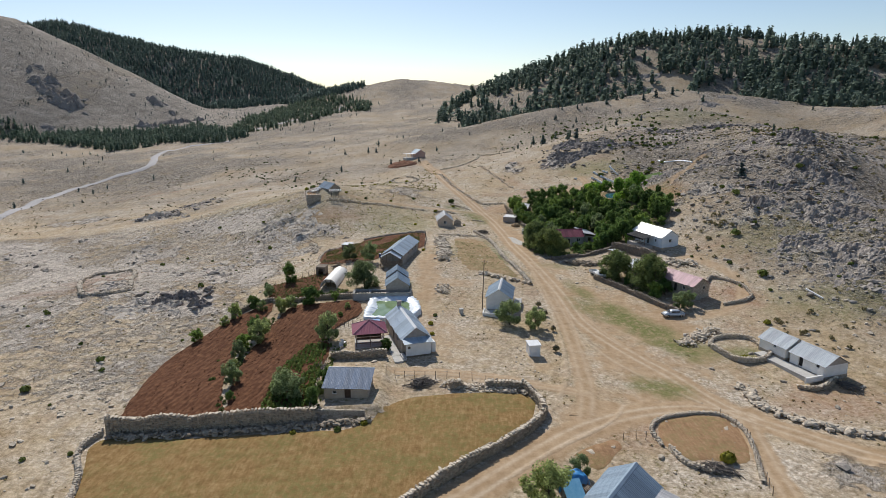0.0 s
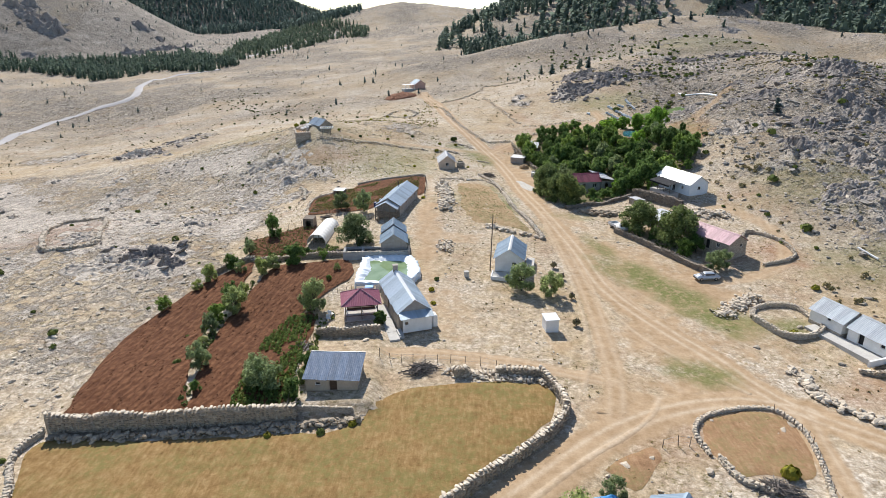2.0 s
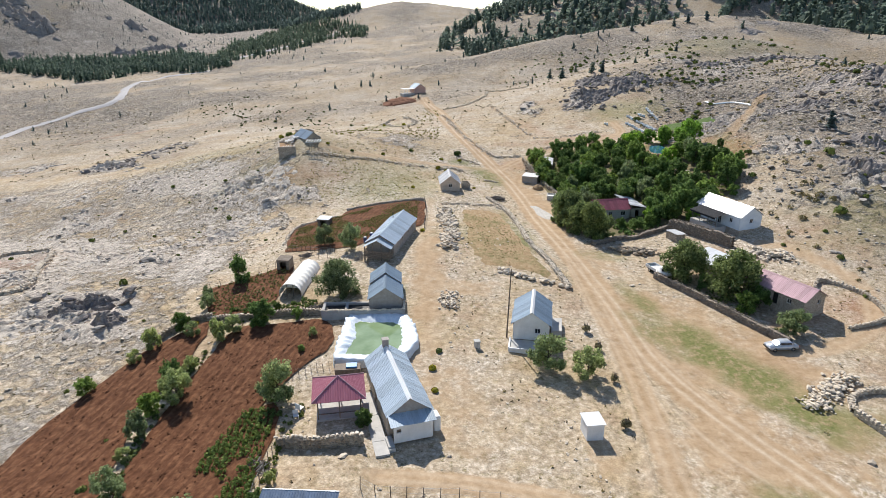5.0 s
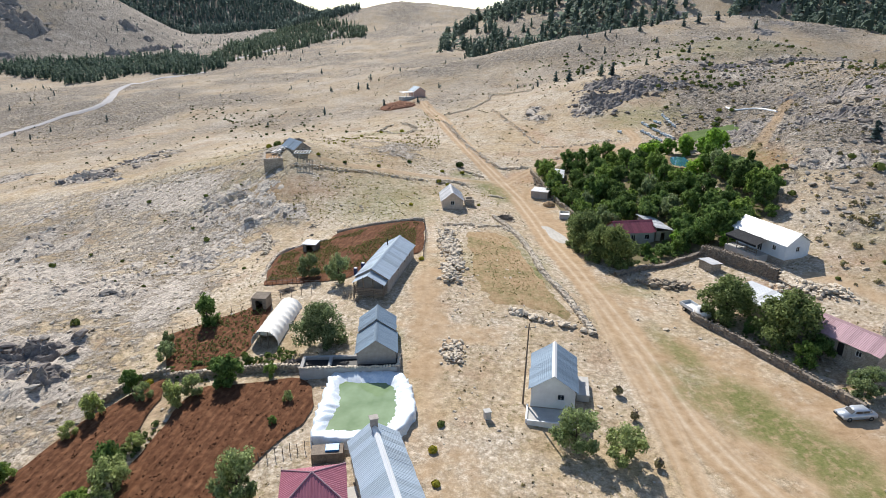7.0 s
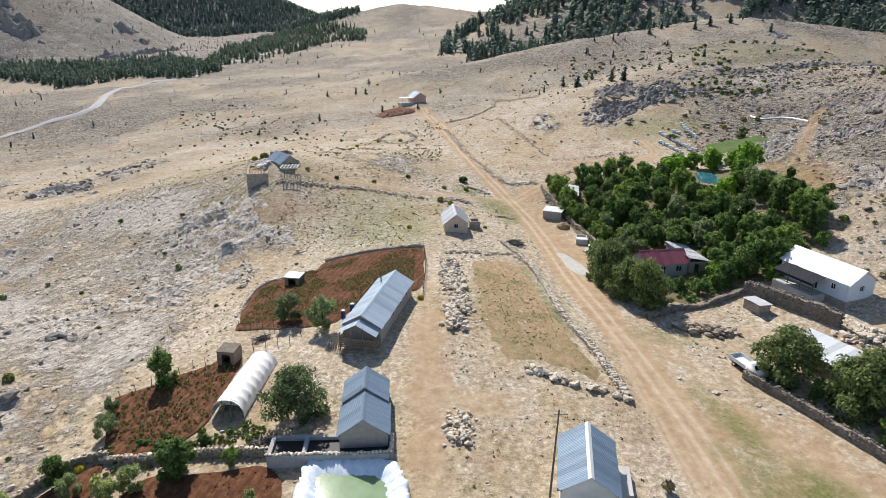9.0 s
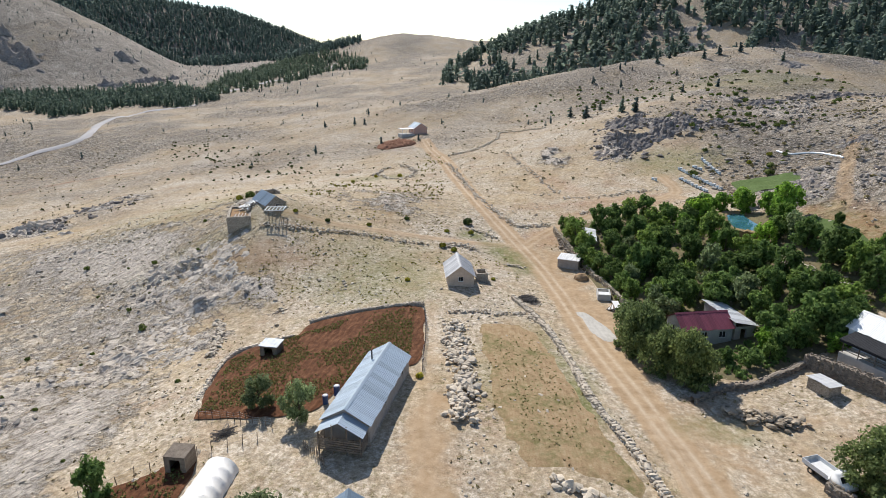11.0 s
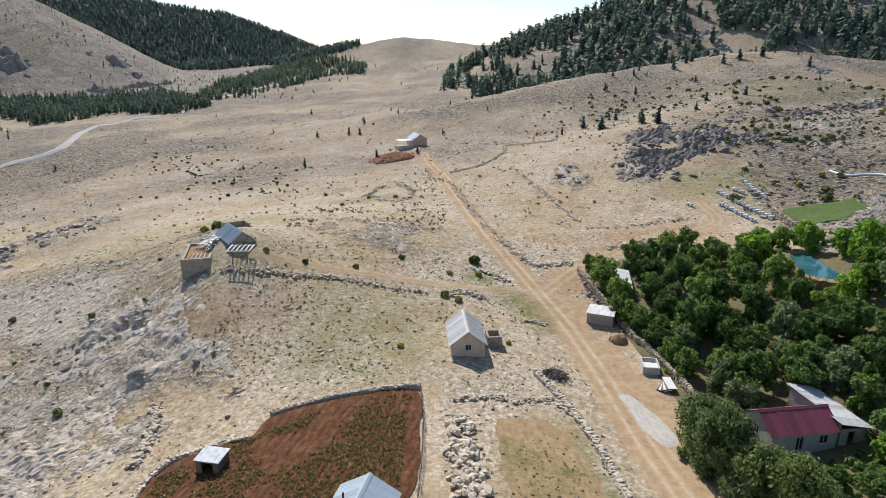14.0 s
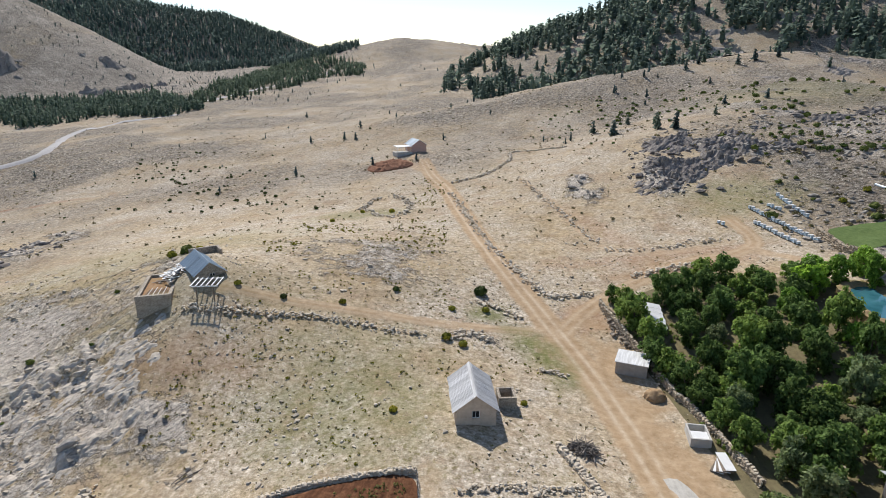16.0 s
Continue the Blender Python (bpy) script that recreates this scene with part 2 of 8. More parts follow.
def prism(bm, outline, y0, y1):
    """A solid with an outline in x and z, from y0 to y1."""
    a = [bm.verts.new((x, y0, z)) for x, z in outline]
    b = [bm.verts.new((x, y1, z)) for x, z in outline]
    bm.faces.new(a)
    bm.faces.new(b[::-1])
    n = len(a)
    for i in range(n):
        bm.faces.new((a[(i + 1) % n], a[i], b[i], b[(i + 1) % n]))
    bmesh.ops.recalc_face_normals(bm, faces=bm.faces)
    return bm


def fresh():
    return bmesh.new()


T = (1 + 5 ** 0.5) / 2
ICO_V = np.array([(-1, T, 0), (1, T, 0), (-1, -T, 0), (1, -T, 0), (0, -1, T), (0, 1, T), (0, -1, -T), (0, 1, -T), (T, 0, -1), (T, 0, 1), (-T, 0, -1), (-T, 0, 1)]) / 1.9
ICO_F = np.array([(0, 11, 5), (0, 5, 1), (0, 1, 7), (0, 7, 10), (0, 10, 11), (1, 5, 9), (5, 11, 4), (11, 10, 2), (10, 7, 6), (7, 1, 8),
                  (3, 9, 4), (3, 4, 2), (3, 2, 6), (3, 6, 8), (3, 8, 9), (4, 9, 5), (2, 4, 11), (6, 2, 10), (8, 6, 7), (9, 8, 1)])


def rocks(places, seed=1, rough=0.22):
    """Arrays of a heap of stones; places: rows of x, y, z, size along, across, up, turn in degrees."""
    p = np.asarray(places, float)
    rng = np.random.RandomState(seed)
    n = len(p)
    v = ICO_V[None] * (1 + rough * rng.randn(n, 12, 1)) + 0.08 * rng.randn(n, 12, 3)
    v = np.sign(v) * np.abs(v) ** 0.8
    v = v * (p[:, None, 3:6] * np.array([1.0, 1.0, 0.8]) / 2)
    tilt = rng.randn(n) * 0.25
    c, s = np.cos(tilt)[:, None], np.sin(tilt)[:, None]
    v = np.stack([c * v[..., 0] - s * v[..., 2], v[..., 1], s * v[..., 0] + c * v[..., 2]], -1)
    a = np.radians(p[:, 6])
    c, s = np.cos(a)[:, None], np.sin(a)[:, None]
    v = np.stack([c * v[..., 0] - s * v[..., 1], s * v[..., 0] + c * v[..., 1], v[..., 2]], -1) + p[:, None, 0:3]
    f = ICO_F[None] + 12 * np.arange(n)[:, None, None]
    return v.reshape(-1, 3), f.reshape(-1, 3)


# ---- materials ----
class Nodes:
    """Short ways to wire a material."""

    def __init__(self, name, rough=0.9, metal=0.0, spec=0.3):
        self.m = bpy.data.materials.new(name)
        self.m.use_nodes = True
        self.t = self.m.node_tree
        self.p = self.t.nodes["Principled BSDF"]
        self.p.inputs["Roughness"].default_value = rough
        self.p.inputs["Metallic"].default_value = metal
        self.p.inputs["Specular IOR Level"].default_value = spec
        self.where = self.t.nodes.new("ShaderNodeTexCoord").outputs["Object"]

    def put(self, socket, value):
        if isinstance(value, bpy.types.NodeSocket):
            self.t.links.new(value, socket)
        elif isinstance(value, tuple) and len(value) == 3:
            socket.default_value = (*value, 1)
        else:
            socket.default_value = value

    def noise(self, scale, detail=4, rough=0.55, vec=None, warp=0.0):
        n = self.t.nodes.new("ShaderNodeTexNoise")
        n.inputs["Scale"].default_value, n.inputs["Detail"].default_value, n.inputs["Roughness"].default_value = scale, detail, rough
        n.inputs["Distortion"].default_value = warp
        self.put(n.inputs["Vector"], vec or self.where)
        return n.outputs["Fac"]

    def cells(self, scale, feature="F1", vec=None, out="Distance"):
        n = self.t.nodes.new("ShaderNodeTexVoronoi")
        n.feature = feature
        n.inputs["Scale"].default_value = scale
        self.put(n.inputs["Vector"], vec or self.where)
        return n.outputs[out]

    def stretch(self, sx, sy, sz, turn=0.0):
        first, n = self.t.nodes.new("ShaderNodeMapping"), self.t.nodes.new("ShaderNodeMapping")
        first.inputs["Rotation"].default_value = (0, 0, radians(turn))
        n.inputs["Scale"].default_value = (sx, sy, sz)
        self.put(first.inputs["Vector"], self.where)
        self.put(n.inputs["Vector"], first.outputs[0])
        return n.outputs[0]

    def wave(self, scale, vec=None, warp=2.0, axis="X"):
        n = self.t.nodes.new("ShaderNodeTexWave")
        n.bands_direction = axis
        n.inputs["Scale"].default_value, n.inputs["Distortion"].default_value = scale, warp
        n.inputs["Detail"].default_value = 3
        self.put(n.inputs["Vector"], vec or self.where)
        return n.outputs["Fac"]

    def ramp(self, fac, stops):
        n = self.t.nodes.new("ShaderNodeValToRGB")
        e = n.color_ramp.elements
        while len(e) < len(stops):
            e.new(0.5)
        for el, (at, c) in zip(e, stops):
            el.position = at
            el.color = (*c, 1) if isinstance(c, tuple) else (c, c, c, 1)
        self.put(n.inputs[0], fac)
        return n.outputs[0]

    def mix(self, fac, a, b, how="MIX"):
        n = self.t.nodes.new("ShaderNodeMix")
        n.data_type, n.blend_type = "RGBA", how
        self.put(n.inputs[0], fac)
        self.put(n.inputs[6], a)
        self.put(n.inputs[7], b)
        return n.outputs[2]

    def calc(self, how, a, b=0.0, clamp=False):
        n = self.t.nodes.new("ShaderNodeMath")
        n.operation, n.use_clamp = how, clamp
        self.put(n.inputs[0], a)
        self.put(n.inputs[1], b)
        return n.outputs[0]

    def attr(self, name):
        n = self.t.nodes.new("ShaderNodeAttribute")
        n.attribute_name = name
        return n.outputs["Fac"]

    def chance(self):
        return self.t.nodes.new("ShaderNodeObjectInfo").outputs["Random"]

    def island(self):
        return self.t.nodes.new("ShaderNodeNewGeometry").outputs["Random Per Island"]

    def bump(self, height, strength=0.5, distance=0.05):
        n = self.t.nodes.new("ShaderNodeBump")
        n.inputs["Strength"].default_value, n.inputs["Distance"].default_value = strength, distance
        self.put(n.inputs["Height"], height)
        self.t.links.new(n.outputs[0], self.p.inputs["Normal"])

    def colour(self, value):
        self.put(self.p.inputs["Base Color"], value)
        return self


def ground_material():
    g = Nodes("dry_ground", 0.95, 0, 0.15)
    big, mid, fine = g.noise(0.035, 5, 0.6), g.noise(0.22, 6, 0.65), g.noise(2.2, 5, 0.7)
    grit = g.noise(6.0, 4, 0.75)
    straw = g.ramp(mid, [(0.3, (0.29, 0.205, 0.115)), (0.5, (0.41, 0.31, 0.19)), (0.72, (0.50, 0.395, 0.26))])
    pale = g.ramp(fine, [(0.36, (0.29, 0.235, 0.175)), (0.5, (0.47, 0.40, 0.315)), (0.63, (0.66, 0.59, 0.49))])
    c = g.mix(g.ramp(g.calc("ADD", g.calc("MULTIPLY", big, 0.6), g.calc("MULTIPLY", g.noise(0.3, 6, 0.7), 0.4)), [(0.40, 0.0), (0.60, 1.0)]), straw, pale)
    # bare brown earth between the grass
    c = g.mix(g.ramp(g.noise(0.11, 6, 0.7), [(0.53, 0.0), (0.64, 0.7)]), c, g.ramp(fine, [(0.3, (0.25, 0.165, 0.10)), (0.7, (0.40, 0.285, 0.185))]))
    # thin dry grass and low thorn, in tufts
    tuft = g.calc("MULTIPLY", g.ramp(g.noise(1.3, 5, 0.75), [(0.53, 0.0), (0.63, 1.0)]), g.ramp(g.noise(0.05, 4, 0.6), [(0.38, 0.15), (0.60, 0.95)]))
    c = g.mix(tuft, c, g.ramp(grit, [(0.35, (0.13, 0.105, 0.05)), (0.65, (0.27, 0.225, 0.105))]))
    c = g.mix(1.0, c, g.ramp(grit, [(0.36, 0.74), (0.5, 0.99), (0.64, 1.2)]), "MULTIPLY")
    c = g.mix(1.0, c, g.ramp(g.noise(1.2, 5, 0.7), [(0.38, 0.74), (0.5, 1.0), (0.62, 1.2)]), "MULTIPLY")
    # loose stones
    stone = g.calc("MULTIPLY", g.ramp(g.cells(2.3), [(0.08, 0.9), (0.20, 0.0)]), g.ramp(g.noise(0.2, 5, 0.75), [(0.50, 0.0), (0.64, 1.0)]))
    c = g.mix(stone, c, (0.56, 0.495, 0.405))
    # bed rock
    beds = g.noise(1.1, 7, 0.72, g.stretch(1, 0.22, 1, 30), 0.5)
    lumps = g.noise(0.9, 7, 0.75)
    crack = g.noise(3.0, 5, 0.7, g.stretch(1, 0.25, 1, 38), 1.2)
    rockc = g.ramp(g.calc("ADD", g.calc("MULTIPLY", beds, 0.5), g.calc("MULTIPLY", lumps, 0.5)), [(0.32, (0.15, 0.13, 0.11)), (0.43, (0.36, 0.31, 0.26)), (0.53, (0.53, 0.465, 0.39)), (0.66, (0.68, 0.61, 0.52))])
    rockc = g.mix(1.0, rockc, g.ramp(crack, [(0.38, 0.5), (0.47, 1.05), (0.62, 1.42)]), "MULTIPLY")
    rockm = g.ramp(g.calc("ADD", g.attr("rock"), g.calc("MULTIPLY", g.calc("SUBTRACT", g.noise(0.5, 6, 0.75), 0.5), 1.6)), [(0.30, 0.0), (0.52, 1.0)])
    c = g.mix(rockm, c, rockc)
    # thin brown scrub on the hillsides, colour greyed for haze and darkened for bed shadows
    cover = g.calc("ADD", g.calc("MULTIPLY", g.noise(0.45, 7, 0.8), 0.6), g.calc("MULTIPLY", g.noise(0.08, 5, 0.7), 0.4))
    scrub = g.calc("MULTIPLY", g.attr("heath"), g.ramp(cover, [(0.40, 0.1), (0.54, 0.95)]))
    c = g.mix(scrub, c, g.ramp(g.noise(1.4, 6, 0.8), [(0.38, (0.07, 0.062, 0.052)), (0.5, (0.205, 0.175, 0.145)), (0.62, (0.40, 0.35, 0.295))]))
    # single dark cushions and pale stones on the hillsides
    c = g.mix(g.calc("MULTIPLY", g.attr("heath"), g.ramp(g.noise(0.8, 4, 0.65), [(0.53, 0.0), (0.58, 0.8)])), c, (0.075, 0.066, 0.045))
    c = g.mix(g.calc("MULTIPLY", g.attr("heath"), g.ramp(g.noise(1.05, 4, 0.7), [(0.56, 0.0), (0.61, 0.85)])), c, (0.56, 0.50, 0.42))
    # reddish earth
    c = g.mix(g.calc("MULTIPLY", g.attr("soil"), g.ramp(g.noise(0.5, 5, 0.7), [(0.25, 0.2), (0.6, 1.0)])), c, g.ramp(fine, [(0.3, (0.25, 0.115, 0.06)), (0.7, (0.40, 0.22, 0.13))]))
    # trodden tan earth, and the paler ruts that wheels have worn into it
    worn = g.calc("ADD", g.attr("road"), g.calc("MULTIPLY", g.calc("SUBTRACT", g.noise(0.5, 6, 0.7), 0.5), 0.9))
    dust = g.ramp(g.noise(0.6, 6, 0.72), [(0.3, (0.30, 0.20, 0.11)), (0.52, (0.41, 0.285, 0.17)), (0.72, (0.50, 0.365, 0.23))])
    c = g.mix(g.ramp(worn, [(0.26, 0.0), (0.60, 0.92)]), c, dust)
    rut = g.calc("MULTIPLY", g.attr("rut"), g.ramp(g.noise(0.5, 5, 0.7), [(0.35, 0.35), (0.55, 1.0)]))
    c = g.mix(rut, c, g.ramp(fine, [(0.3, (0.48, 0.37, 0.26)), (0.7, (0.61, 0.50, 0.37))]))
    # grass that still is green
    c = g.mix(g.calc("MULTIPLY", g.attr("green"), g.ramp(g.noise(0.8, 6, 0.75), [(0.32, 0.1), (0.52, 0.97)])), c, g.ramp(fine, [(0.3, (0.105, 0.12, 0.035)), (0.7, (0.22, 0.215, 0.08))]))
    g.colour(c)
    rough = g.calc("ADD", g.calc("ADD", g.calc("MULTIPLY", fine, 0.5), g.calc("MULTIPLY", stone, 0.8)), g.calc("MULTIPLY", g.calc("MULTIPLY", g.calc("ADD", g.calc("ADD", beds, lumps), g.calc("MULTIPLY", crack, 1.2)), rockm), 2.7))
    g.bump(g.calc("ADD", rough, g.calc("MULTIPLY", g.calc("MULTIPLY", g.noise(0.3, 8, 0.75), g.attr("heath")), 14.0)), 0.8, 0.16)
    return g.m


def plain(name, dark, light, rough=0.8, metal=0.0, scale=1.5, bump=0.3, grain=12.0, spec=0.3, by="chance", vary=0.25):
    """Two colours mixed by stains and grain, and a shade of its own for each piece."""
    g = Nodes(name, rough, metal, spec)
    f = g.calc("ADD", g.calc("MULTIPLY", g.noise(scale, 5, 0.65), 0.65), g.calc("MULTIPLY", g.noise(grain, 3, 0.6), 0.35))
    c = g.ramp(f, [(0.32, dark), (0.68, light)])
    if vary:
        r = g.chance() if by == "chance" else g.island()
        c = g.mix(1.0, c, g.ramp(r, [(0.0, 1.0 - vary), (1.0, 1.0)]), "MULTIPLY")
    g.colour(c)
    if bump:
        g.bump(f, bump, 0.03)
    return g.m


def sheet_metal(name, base, streak, rough=0.42, metal=0.35, rust=0.15):
    g = Nodes(name, rough, metal, 0.35)
    s = g.noise(1.0, 5, 0.6, g.stretch(3.0, 0.35, 0.35))
    c = g.ramp(s, [(0.3, streak), (0.65, base)])
    c = g.mix(1.0, c, g.ramp(g.chance(), [(0.0, 0.72), (0.5, 0.92), (1.0, 1.0)]), "MULTIPLY")
    stain = g.calc("MULTIPLY", g.ramp(g.noise(0.9, 6, 0.75), [(0.58, 0.0), (0.72, 1.0)]), rust)
    c = g.mix(stain, c, (0.20, 0.11, 0.06))
    g.colour(c)
    g.put(g.p.inputs["Roughness"], g.ramp(g.noise(2.0, 4), [(0.3, rough - 0.08), (0.7, rough + 0.15)]))
    return g.m


def leaf_material(name, dark, light, by="island", glow=0.25):
    g = Nodes(name, 0.75, 0, 0.12)
    c = g.ramp(g.island() if by == "island" else g.chance(), [(0.0, dark), (0.6, light), (1.0, tuple(min(1, v * 1.35) for v in light))])
    c = g.mix(1.0, c, g.ramp(g.chance(), [(0.0, (0.62, 0.62, 0.62)), (0.5, (0.95, 0.95, 0.95)), (1.0, (1.42, 1.28, 1.0))]), "MULTIPLY")
    g.colour(c)
    thin = g.t.nodes.new("ShaderNodeBsdfTranslucent")
    g.put(thin.inputs["Color"], c)
    both = g.t.nodes.new("ShaderNodeMixShader")
    both.inputs[0].default_value = glow
    g.t.links.new(g.p.outputs[0], both.inputs[1])
    g.t.links.new(thin.outputs[0], both.inputs[2])
    g.t.links.new(both.outputs[0], g.t.nodes["Material Output"].inputs[0])
    return g.m


def field_material(name, stops, rows=0.0, turn=0.0, patch=None):
    g = Nodes(name, 0.95, 0, 0.1)
    f = g.noise(1.2, 6, 0.72)
    v = g.stretch(1, 0.2, 1, turn)
    f = g.calc("ADD", g.calc("MULTIPLY", f, 0.55), g.calc("MULTIPLY", g.noise(2.2, 4, 0.7, v), 0.45))
    c = g.ramp(f, stops)
    if patch:
        c = g.mix(g.calc("MULTIPLY", g.ramp(g.noise(0.14, 5, 0.65), [(0.42, 0.0), (0.56, 1.0)]), g.ramp(g.noise(1.6, 4, 0.7), [(0.35, 0.0), (0.6, 0.8)])), c, patch)
    high = g.noise(3.5, 5, 0.75)
    if rows:
        line = g.wave(rows, g.stretch(1, 1, 1, turn), 5.0)
        # furrow shading put into the colour: hollows darker, ridges paler
        c = g.mix(1.0, c, g.ramp(line, [(0.1, 0.88), (0.6, 1.0), (1.0, 1.07)]), "MULTIPLY")
        high = g.calc("ADD", high, g.calc("MULTIPLY", line, 0.8))
    g.colour(c)
    g.bump(high, 0.7, 0.12)
    return g.m


GROUND = ground_material()
ASPHALT = plain("worn_asphalt", (0.34, 0.32, 0.315), (0.46, 0.44, 0.43), 0.9, grain=3, vary=0)
STONE = plain("field_stone", (0.31, 0.245, 0.175), (0.60, 0.50, 0.375), 0.9, scale=2.2, bump=0.6, by="island", vary=0.45)
BOULDER = plain("limestone_boulder", (0.54, 0.445, 0.33), (0.86, 0.755, 0.61), 0.9, scale=1.6, bump=0.6, vary=0.3)
DIMSTONE = plain("grey_brown_field_stone", (0.215, 0.175, 0.135), (0.42, 0.355, 0.285), 0.92, scale=2.2, bump=0.6, by="island", vary=0.45)
LOOSE = plain("loose_limestone", (0.45, 0.375, 0.28), (0.74, 0.645, 0.52), 0.9, scale=2.0, bump=0.5, by="island", vary=0.4)
GREYROCK = plain("grey_rock", (0.19, 0.172, 0.15), (0.53, 0.48, 0.42), 0.9, scale=1.1, bump=0.7, by="island", vary=0.4)
def rock_material(name, dark, mid, pale):
    g = Nodes(name, 0.92, 0, 0.2)
    grain = g.calc("ADD", g.calc("MULTIPLY", g.noise(0.55, 6, 0.7), 0.45), g.calc("MULTIPLY", g.noise(2.6, 6, 0.75, g.stretch(1, 0.35, 1, 28), 0.6), 0.55))
    c = g.ramp(grain, [(0.34, dark), (0.48, mid), (0.64, pale)])
    # ochre earth and lichen in the hollows
    c = g.mix(g.ramp(g.noise(0.8, 5, 0.7), [(0.54, 0.0), (0.66, 0.6)]), c, (0.30, 0.225, 0.14))
    g.colour(c)
    g.bump(g.calc("ADD", grain, g.calc("MULTIPLY", g.noise(7.0, 4, 0.7), 0.4)), 0.8, 0.15)
    return g.m


CRAG = rock_material("weathered_grey_limestone", (0.115, 0.10, 0.09), (0.255, 0.225, 0.20), (0.47, 0.42, 0.37))
DARKROCK = rock_material("dark_grey_limestone", (0.075, 0.067, 0.062), (0.175, 0.156, 0.145), (0.36, 0.325, 0.295))
SLAB = rock_material("pale_grey_limestone", (0.27, 0.225, 0.18), (0.50, 0.435, 0.36), (0.70, 0.625, 0.53))
MASONRY = Nodes("stone_masonry", 0.92, 0, 0.2)
_v = MASONRY.stretch(1, 1, 1.8)
_e = MASONRY.cells(2.6, "DISTANCE_TO_EDGE", _v)
MASONRY.colour(MASONRY.mix(MASONRY.ramp(_e, [(0.02, 0.0), (0.09, 1.0)]), (0.25, 0.215, 0.175), MASONRY.ramp(MASONRY.noise(1.7, 5, 0.7), [(0.3, (0.33, 0.28, 0.225)), (0.7, (0.58, 0.51, 0.42))])))
MASONRY.bump(MASONRY.ramp(_e, [(0.0, 0.0), (0.12, 1.0)]), 0.8, 0.06)
MASONRY = MASONRY.m
PALEWALL = plain("pale_daubed_stone", (0.45, 0.345, 0.265), (0.68, 0.555, 0.445), 0.92, scale=1.3, bump=0.6, vary=0)
PLASTER = plain("lime_plaster", (0.68, 0.66, 0.62), (0.86, 0.85, 0.82), 0.85, scale=0.8, bump=0.2, vary=0)
BLUEPLASTER = plain("blue_white_plaster", (0.56, 0.61, 0.66), (0.72, 0.76, 0.80), 0.85, scale=0.8, bump=0.2, vary=0)
GREYPLASTER = plain("grey_cement", (0.30, 0.29, 0.275), (0.46, 0.445, 0.42), 0.9, scale=0.9, bump=0.3, vary=0)
PINKPLASTER = plain("salmon_plaster", (0.50, 0.32, 0.26), (0.62, 0.42, 0.35), 0.85, scale=0.8, bump=0.2, vary=0)
MUD = plain("mud_plaster", (0.33, 0.27, 0.21), (0.50, 0.42, 0.33), 0.95, scale=0.9, bump=0.5, vary=0)
BLOCK = plain("hollow_block", (0.28, 0.25, 0.22), (0.44, 0.40, 0.36), 0.92, scale=1.4, bump=0.5, vary=0)
TIN = sheet_metal("galvanised_sheet", (0.42, 0.46, 0.50), (0.30, 0.335, 0.37), 0.58, 0.15)
BRIGHTTIN = sheet_metal("bright_sheet", (0.80, 0.81, 0.81), (0.66, 0.67, 0.68), 0.42, 0.1, 0.04)
BLUETIN = sheet_metal("slate_blue_sheet", (0.075, 0.125, 0.215), (0.05, 0.09, 0.16), 0.6, 0.1, 0.05)
PALETIN = sheet_metal("pale_blue_sheet", (0.52, 0.60, 0.67), (0.40, 0.48, 0.55), 0.5, 0.15, 0.08)
MIDTIN = sheet_metal("blue_grey_sheet", (0.27, 0.35, 0.43), (0.19, 0.26, 0.33), 0.52, 0.15, 0.06)
MAROONTIN = sheet_metal("maroon_sheet", (0.33, 0.09, 0.12), (0.22, 0.06, 0.085), 0.45, 0.1, 0.05)
PINKTIN = sheet_metal("faded_pink_sheet", (0.50, 0.315, 0.345), (0.38, 0.23, 0.26), 0.5, 0.1, 0.1)
PATCHTIN = sheet_metal("patched_white_sheet", (0.82, 0.82, 0.81), (0.50, 0.49, 0.48), 0.5, 0.0, 0.12)
# maroon sheet again, lightened in its colour for the sky it reflects
SKYMAROONTIN = sheet_metal("sky_lit_maroon_sheet", (0.46, 0.17, 0.215), (0.36, 0.12, 0.16), 0.42, 0.1, 0.03)
WORNTIN = sheet_metal("worn_tin", (0.74, 0.73, 0.72), (0.46, 0.44, 0.43), 0.45, 0.25, 0.3)
WHITEMETAL = sheet_metal("white_sheet", (0.78, 0.78, 0.77), (0.66, 0.66, 0.66), 0.45, 0.0, 0.03)
WOOD = plain("grey_wood", (0.13, 0.10, 0.075), (0.33, 0.27, 0.21), 0.85, scale=1.5, bump=0.4, vary=0.4)
BRANCH = plain("dead_branch", (0.14, 0.115, 0.095), (0.34, 0.30, 0.26), 0.9, scale=1.5, bump=0.3, by="island", vary=0.45)
BARK = plain("tree_bark", (0.06, 0.047, 0.035), (0.17, 0.135, 0.10), 0.95, scale=3, bump=0.5, vary=0.2)
DARK = plain("dark_opening", (0.012, 0.012, 0.013), (0.03, 0.03, 0.03), 0.6, vary=0, bump=0)
SHADENET = plain("black_shade_net", (0.012, 0.013, 0.016), (0.035, 0.036, 0.042), 0.8, scale=1.2, bump=0.3)
DOORPAINT = plain("brown_door_paint", (0.06, 0.035, 0.022), (0.12, 0.07, 0.045), 0.6, vary=0.2)
CONCRETE = plain("pale_concrete", (0.40, 0.385, 0.36), (0.58, 0.56, 0.52), 0.92, scale=0.7, bump=0.3, vary=0)
WHITEPAINT = plain("white_paint", (0.66, 0.66, 0.65), (0.82, 0.82, 0.81), 0.6, scale=1.2, bump=0.1, vary=0.1)
